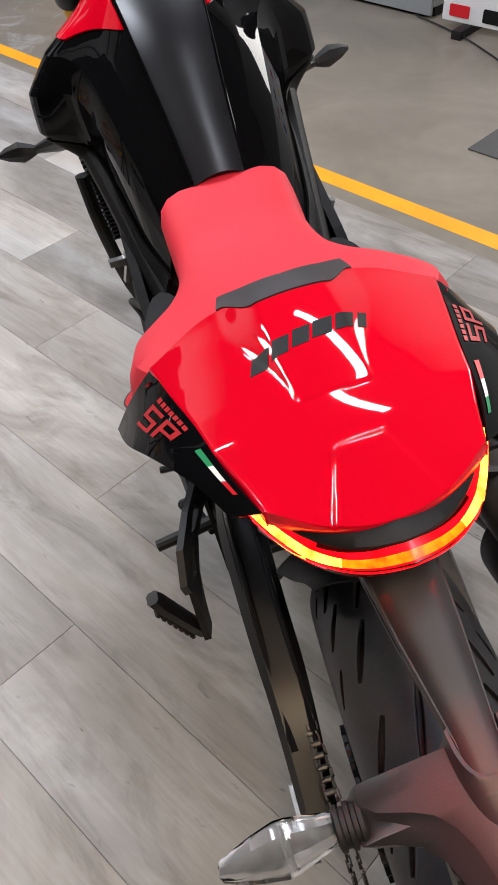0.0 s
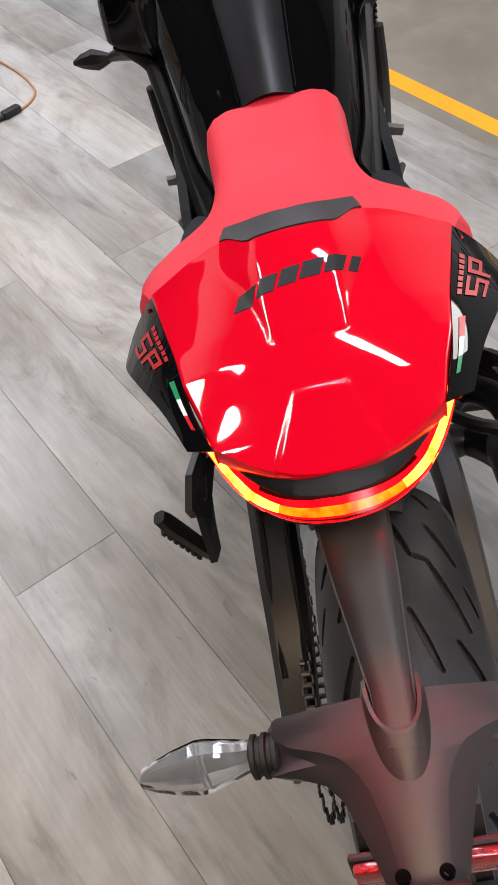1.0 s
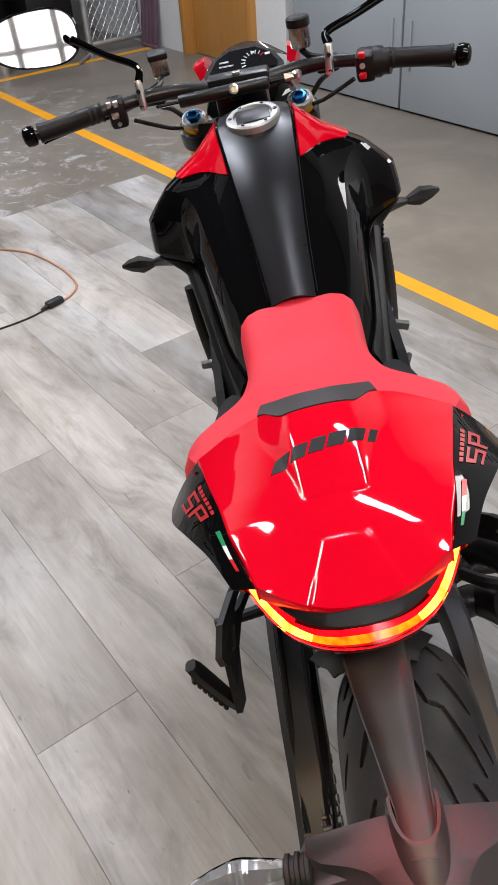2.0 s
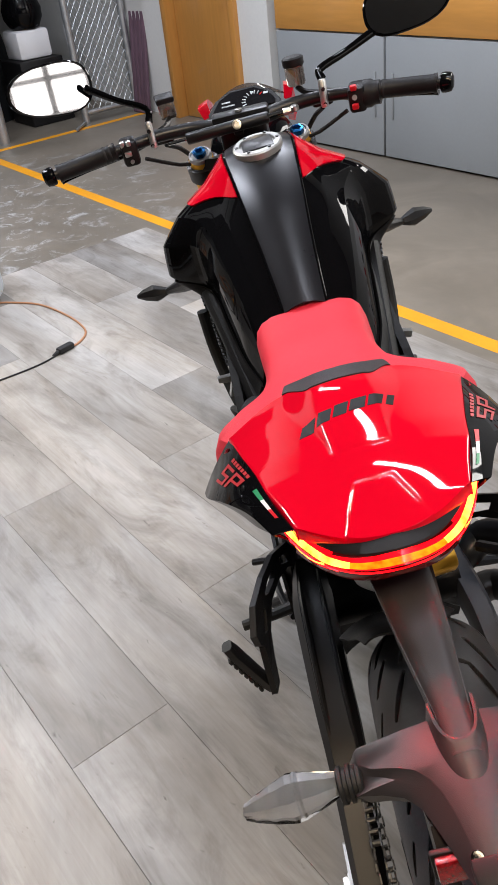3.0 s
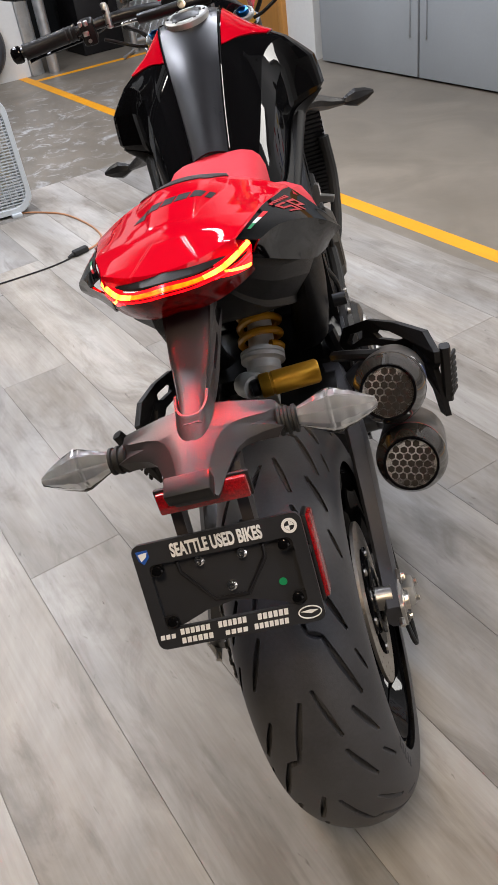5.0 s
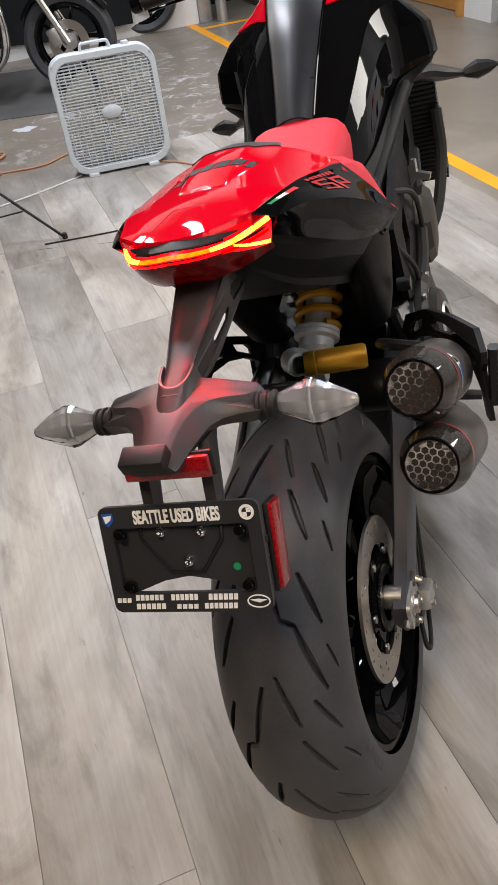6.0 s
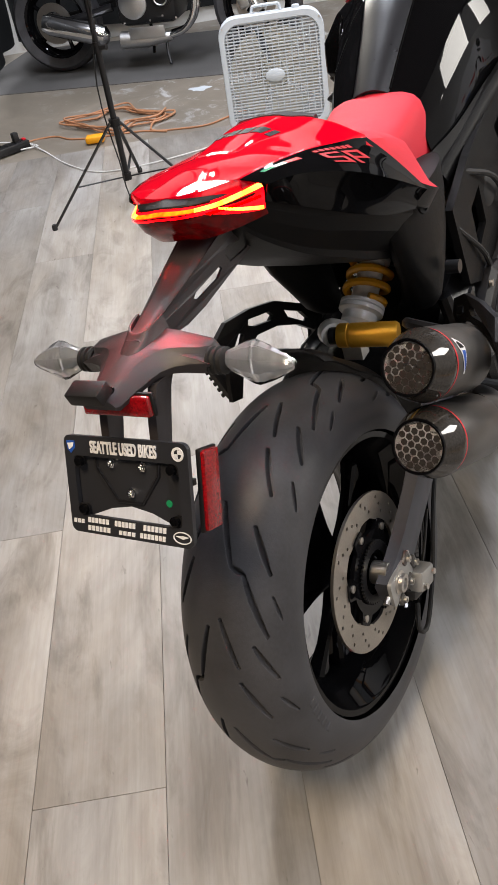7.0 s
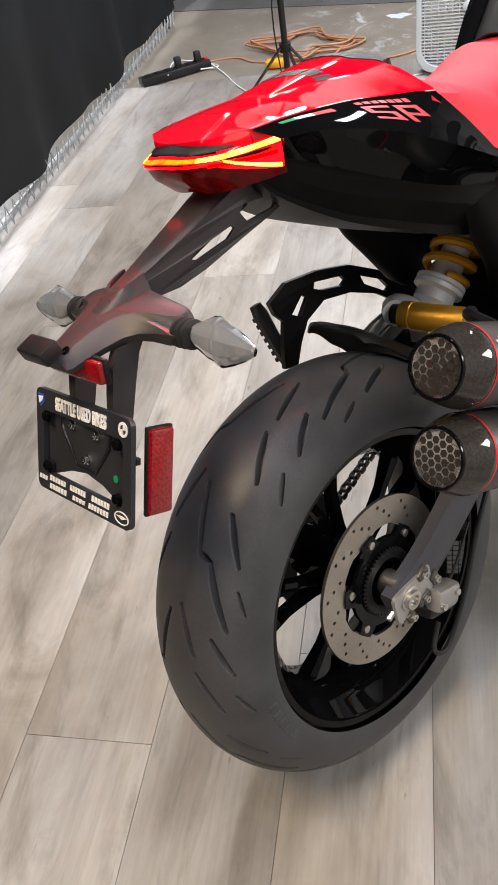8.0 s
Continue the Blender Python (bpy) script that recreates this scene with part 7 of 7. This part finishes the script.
flat_cable("power_cable", [(-2.80, 2.45, 0.03), (-2.88, 2.6, 0.05), (-2.82, 2.75, 0.0), (-2.68, 2.72, 0.0), (-2.7, 2.6, 0.02)], 0.004, CABLE_WHITE, "short white cable looped by the power strip")
flat_cable("thin_lead", [(-1.34, 3.05, 0.0), (-1.15, 3.0, 0.0), (-1.04, 2.965, 0.0), (-0.91, 2.89, 0.0), (-0.78, 2.72, 0.0), (-0.71, 2.58, 0.0), (-0.700, 2.50, 0.0), (-0.73, 2.43, 0.0), (-0.775, 2.39, 0.004)], 0.0045, CABLE_ORANGE, "thin brown lead with a black plug lying on the planks")
flat_cable("thin_lead", [(-0.775, 2.39, 0.004), (-0.83, 2.335, 0.0), (-0.885, 2.29, 0.0), (-0.975, 2.24, 0.0), (-1.15, 2.16, 0.0), (-1.40, 2.07, 0.0)], 0.0035, RUBBER, "thin black lead running on from the plug")
plug = thing("cable_plug", Matrix.Translation((-0.775, 2.390, 0.0)) @ pose(0, 0, 0, 0, 0, 42), "black moulded cable plug on the planks", "plug")
part("plug_body", box((0.075, 0.032, 0.026), pose(0, 0, 0.013), 0.008), RUBBER, plug)
part("plug_neck", rod((-0.035, 0, 0.012), (-0.065, 0, 0.008), 0.009, 10, 0.005), RUBBER, plug)
flat_cable("power_cable", [(1.66, 3.52, 0.0), (1.70, 3.336, 0.0), (1.73, 3.15, 0.0), (1.736, 2.957, 0.0), (1.735, 2.848, 0.0), (1.72, 2.62, 0.0), (1.66, 2.40, 0.0)], 0.004, RUBBER, "thin black cable on the concrete by the sponsor board")
sponge = thing("sponge", Matrix.Translation((-2.33, 2.78, 0)) @ pose(0, 0, FLOOR_Z + 0.006, 0, 0, 25), "small yellow sponge block on the floor", "sponge")
part("block", box((0.10, 0.07, 0.035), pose(0, 0, 0.0175), 0.010), TAPE_YELLOW, sponge)

strip_box = thing("power_strip", Matrix.Translation((-2.815, 2.52, 0.0)) @ pose(0, 0, 0, 0, 0, 66), "black power strip with plugs on the floor", "power strip")
part("case", box((0.40, 0.075, 0.042), pose(0, 0, 0.021), 0.006), MATTE_BLACK, strip_box)
for k in range(6):
    part("socket", box((0.036, 0.045, 0.004), pose(-0.15 + 0.058 * k, 0, 0.043), 0.001), SATIN_BLACK, strip_box)
for k in (3, 5):
    part("plug", box((0.035, 0.035, 0.05), pose(-0.15 + 0.058 * k, 0, 0.068), 0.008), RUBBER, strip_box)
part("switch", box((0.018, 0.024, 0.01), pose(0.185, 0, 0.045), 0.002), RED_INK, strip_box)
spot = mesh_object("paint_spot", slab([(0.065 * math.cos(a) * (1 + 0.3 * math.sin(3 * a)), 0.05 * math.sin(a) * (1 + 0.25 * math.cos(5 * a))) for a in (2 * math.pi * k / 26 for k in range(26))], [], 0.0006, pose(-2.16, 3.72, FLOOR_Z + 0.0005, 0, 0, 20)), FAN_GREY)
tagged(spot, "pale splash of dried paint on the concrete", "paint spot")


# ---- the parked motorcycle behind the fan ----
def parked_bike(m, label):
    b = thing("parked_motorcycle", m, label, "motorcycle", "parked motorcycles")

    def p(name, bm, mat_, label_="", **k):
        return part(name, bm, mat_, b, label_, **k)

    for y, w, r in ((0.0, 0.085, 0.315), (1.42, 0.060, 0.30)):
        turn = pose(0, y, r, 0, 90)
        ty = p("tyre", lathe([(0.225, -w * 0.75), (r - 0.035, -w), (r - 0.012, -w * 0.75), (r, 0), (r - 0.012, w * 0.75), (r - 0.035, w), (0.225, w * 0.75)], 48, turn, closed=True), TYRE, "black tyre")
        part("rim", lathe([(0.228, -w * 0.72), (0.21, -w * 0.6), (0.19, 0), (0.21, w * 0.6), (0.228, w * 0.72), (0.205, w * 0.5), (0.18, 0), (0.205, -w * 0.5)], 48, turn, closed=True), GLOSS_BLACK, ty)
        part("hub", lathe([(0.05, -0.06), (0.06, 0), (0.05, 0.06)], 20, turn), ALUMINIUM, ty)
        for k in range(5):
            a = 2 * math.pi * k / 5
            part("spoke", tube([(0, y + 0.05 * math.cos(a), r + 0.05 * math.sin(a)), (0, y + 0.12 * math.cos(a + 0.06), r + 0.12 * math.sin(a + 0.06)), (0, y + 0.2 * math.cos(a), r + 0.2 * math.sin(a))], [0.02, 0.014, 0.016], 8), GLOSS_BLACK, ty)
        part("brake_disc", slab(ngon(0.13, 36), [ngon(0.075, 24)], 0.005, pose(0.07, y, r, 0, 90)), DISC_STEEL, ty, smooth=False)
    eng_ = p("engine", box((0.34, 0.42, 0.32), pose(0, 0.70, 0.42), 0.05), MATTE_BLACK, "black engine with polished covers")
    part("cover", lathe([(0.095, 0), (0.095, 0.02), (0.07, 0.035), (0.01, 0.04)], 28, along((0.165, 0.62, 0.40), (0.4, 0.62, 0.40))), ALUMINIUM, eng_, "polished clutch cover")
    part("cover", lathe([(0.065, 0), (0.065, 0.018), (0.045, 0.03), (0.01, 0.034)], 28, along((0.165, 0.82, 0.42), (0.4, 0.82, 0.42))), MATTE_BLACK, eng_)
    part("cover_ring", lathe([(0.045, 0.028), (0.05, 0.033), (0.045, 0.038), (0.04, 0.033)], 24, along((0.165, 0.82, 0.42), (0.4, 0.82, 0.42)), closed=True), ALUMINIUM, eng_)
    part("cylinder_block", box((0.34, 0.26, 0.26), pose(0, 0.80, 0.66, -14), 0.02), MATTE_BLACK, eng_)
    for k in range(7):
        part("fin", box((0.37, 0.28, 0.008), pose(0, 0.795 + 0.006 * k, 0.58 + 0.03 * k, -14), 0.002), FRAME_BLACK, eng_)
    for k in range(5):
        part("bolt", lathe([(0.007, 0), (0.007, 0.006)], 8, along((0.172, 0.54 + 0.09 * k, 0.29 + 0.02 * (k % 2)), (0.3, 0.54 + 0.09 * k, 0.29 + 0.02 * (k % 2)))), CHROME, eng_)
    for x in (0.05, 0.13):
        p("exhaust_header", tube([(x, 0.92, 0.66), (x + 0.03, 1.03, 0.55), (x + 0.04, 1.03, 0.34), (x + 0.03, 0.95, 0.22), (x + 0.02, 0.82, 0.18)], 0.021, 12), CHROME, "bright exhaust header")
    p("collector", tube([(0.14, 0.84, 0.18), (0.17, 0.66, 0.18), (0.18, 0.5, 0.19)], [0.03, 0.052, 0.055], 16), ALUMINIUM, "brushed collector box")
    p("silencer", lathe([(0.03, 0), (0.062, 0.03), (0.068, 0.10), (0.068, 0.40), (0.05, 0.45), (0.03, 0.452)], 28, along((0.19, 0.42, 0.22), (0.24, -0.02, 0.36))), CHROME, "chrome silencer")
    p("heat_shield", box((0.01, 0.25, 0.07), pose(0.225, 0.70, 0.23, 0, 0, 0), 0.004), ALUMINIUM)
    p("frame", tube([(0.11, 0.35, 0.45), (0.13, 0.52, 0.72), (0.12, 0.85, 0.86), (0.04, 1.08, 0.92)], 0.025, 10), MATTE_BLACK)
    p("frame", tube([(-0.11, 0.35, 0.45), (-0.13, 0.52, 0.72), (-0.12, 0.85, 0.86), (-0.04, 1.08, 0.92)], 0.025, 10), MATTE_BLACK)
    for s in SIDES:
        p("fork_leg", rod((s * 0.10, 1.12, 0.96), (s * 0.10, 1.42, 0.30), 0.025, 14), CHROME, "bright fork leg")
        p("swingarm", tube([(s * 0.10, 0.45, 0.38), (s * 0.115, 0.2, 0.34), (s * 0.115, 0.0, 0.315)], 0.026, 10), MATTE_BLACK)
        p("front_caliper", box((0.05, 0.07, 0.11), pose(s * 0.09, 1.34, 0.34, 20), 0.012), ALUMINIUM)
    p("front_mudguard", sheet(lambda s, t: (0.075 * (2 * t - 1), 1.42 + (0.325 - 0.02 * (2 * t - 1) ** 2) * math.cos(radians(30 + 120 * s)), 0.30 + (0.325 - 0.02 * (2 * t - 1) ** 2) * math.sin(radians(30 + 120 * s))), 24, 8, 0.003), GLOSS_BLACK, "black front mudguard")
    p("fuel_tank", loft([[Vector((w * math.cos(a), y, z + h * math.sin(a))) for a in (2 * math.pi * k / 20 for k in range(20))] for y, w, z, h in ((0.52, 0.06, 0.84, 0.05), (0.62, 0.13, 0.90, 0.10), (0.8, 0.17, 0.94, 0.13), (0.98, 0.15, 0.95, 0.12), (1.06, 0.07, 0.93, 0.06))]), GLOSS_BLACK, "black fuel tank")
    p("seat", loft([[Vector((w * math.cos(a), y, z + 0.045 * math.sin(a))) for a in (2 * math.pi * k / 16 for k in range(16))] for y, w, z in ((-0.12, 0.07, 0.90), (0.1, 0.13, 0.87), (0.35, 0.13, 0.83), (0.56, 0.08, 0.84))]), RUBBER, "black seat")
    p("handlebar", tube([(-0.36, 1.0, 1.06), (-0.2, 1.08, 1.07), (0, 1.12, 1.04), (0.2, 1.08, 1.07), (0.36, 1.0, 1.06)], 0.012, 10), MATTE_BLACK)
    p("side_stand", tube([(-0.12, 0.62, 0.24), (-0.2, 0.60, 0.12), (-0.27, 0.56, 0.0)], 0.012, 8), MATTE_BLACK)
    p("stand_foot", tube([(0.12, 0.80, 0.20), (0.16, 0.80, 0.10), (0.20, 0.82, 0.02)], 0.010, 8), MATTE_BLACK)
    return b


# Dark sheet stands in for dark concrete and the shadow beneath the bikes.
BIKE_SHADE = mesh_object("mat_or_shade", slab(rounded(2.25, 1.3, 0.05), [], 0.004, pose(-3.05, 4.46, FLOOR_Z + 0.0022, 0, 0, 13)), MAT_AND_SHADE)
tagged(BIKE_SHADE, "dark sheet painting in dark concrete and shadow under the parked motorcycles", "mat")
first = parked_bike(Matrix.Translation((-3.46, 4.22, FLOOR_Z + 0.0045)) @ pose(0, 0, 0, 0, 0, -77), "black motorcycle with polished engine covers parked over a painted-in shadow")
second = copy_thing(first, Matrix.Translation((-3.43, 5.82, FLOOR_Z)) @ pose(0, 0, 0, 0, 0, -78))
second["label"] = "black motorcycle parked behind, its wheel and fork in view"

# ---- plank floor ----
plank_floor = thing("plank_floor", ROOM, "grey oak-look vinyl planks laid on the concrete", "floor", kind="structure")
LENGTH, WIDTH = 1.575, 0.235
plank_bm = bmesh.new()
box((LENGTH - 0.0007, WIDTH - 0.0007, 0.0055), Matrix.Translation((0, 0, -0.00275)), 0.0005, plank_bm, 1)
plank_mesh = None
PHASE = {-3: -0.55, -2: 0.142, -1: -0.75, 0: -1.63, 1: -0.97, 2: -1.53, 3: -0.35, 4: -1.2, 5: -0.86, 6: -0.85, -4: 0.4, -5: -0.445, -6: 0.9}
END_U, LAST_U = -3.46, 3.4
rng = random.Random(11)
for row in range(-6, 7):
    v0 = -0.119 + WIDTH * row
    u = PHASE[row]
    while u > END_U:
        u -= LENGTH
    while u < LAST_U:
        a, b = max(u, END_U), u + LENGTH
        if b - a > 0.05:
            if a == u:
                if plank_mesh is None:
                    ob = mesh_object("plank", plank_bm, PLANK, False, plank_floor)
                    plank_mesh = ob.data
                else:
                    ob = new("plank", plank_mesh)
                    ob.parent = plank_floor
                ob.matrix_local = pose((a + b) / 2, v0 + WIDTH / 2, 0)
            else:
                ob = mesh_object("plank", box((b - a - 0.001, WIDTH - 0.001, 0.0055), Matrix.Translation((0, 0, -0.00275)), 0.0005, None, 1), PLANK, False, plank_floor)
                ob.matrix_local = pose((a + b) / 2, v0 + WIDTH / 2, 0)
        u += LENGTH
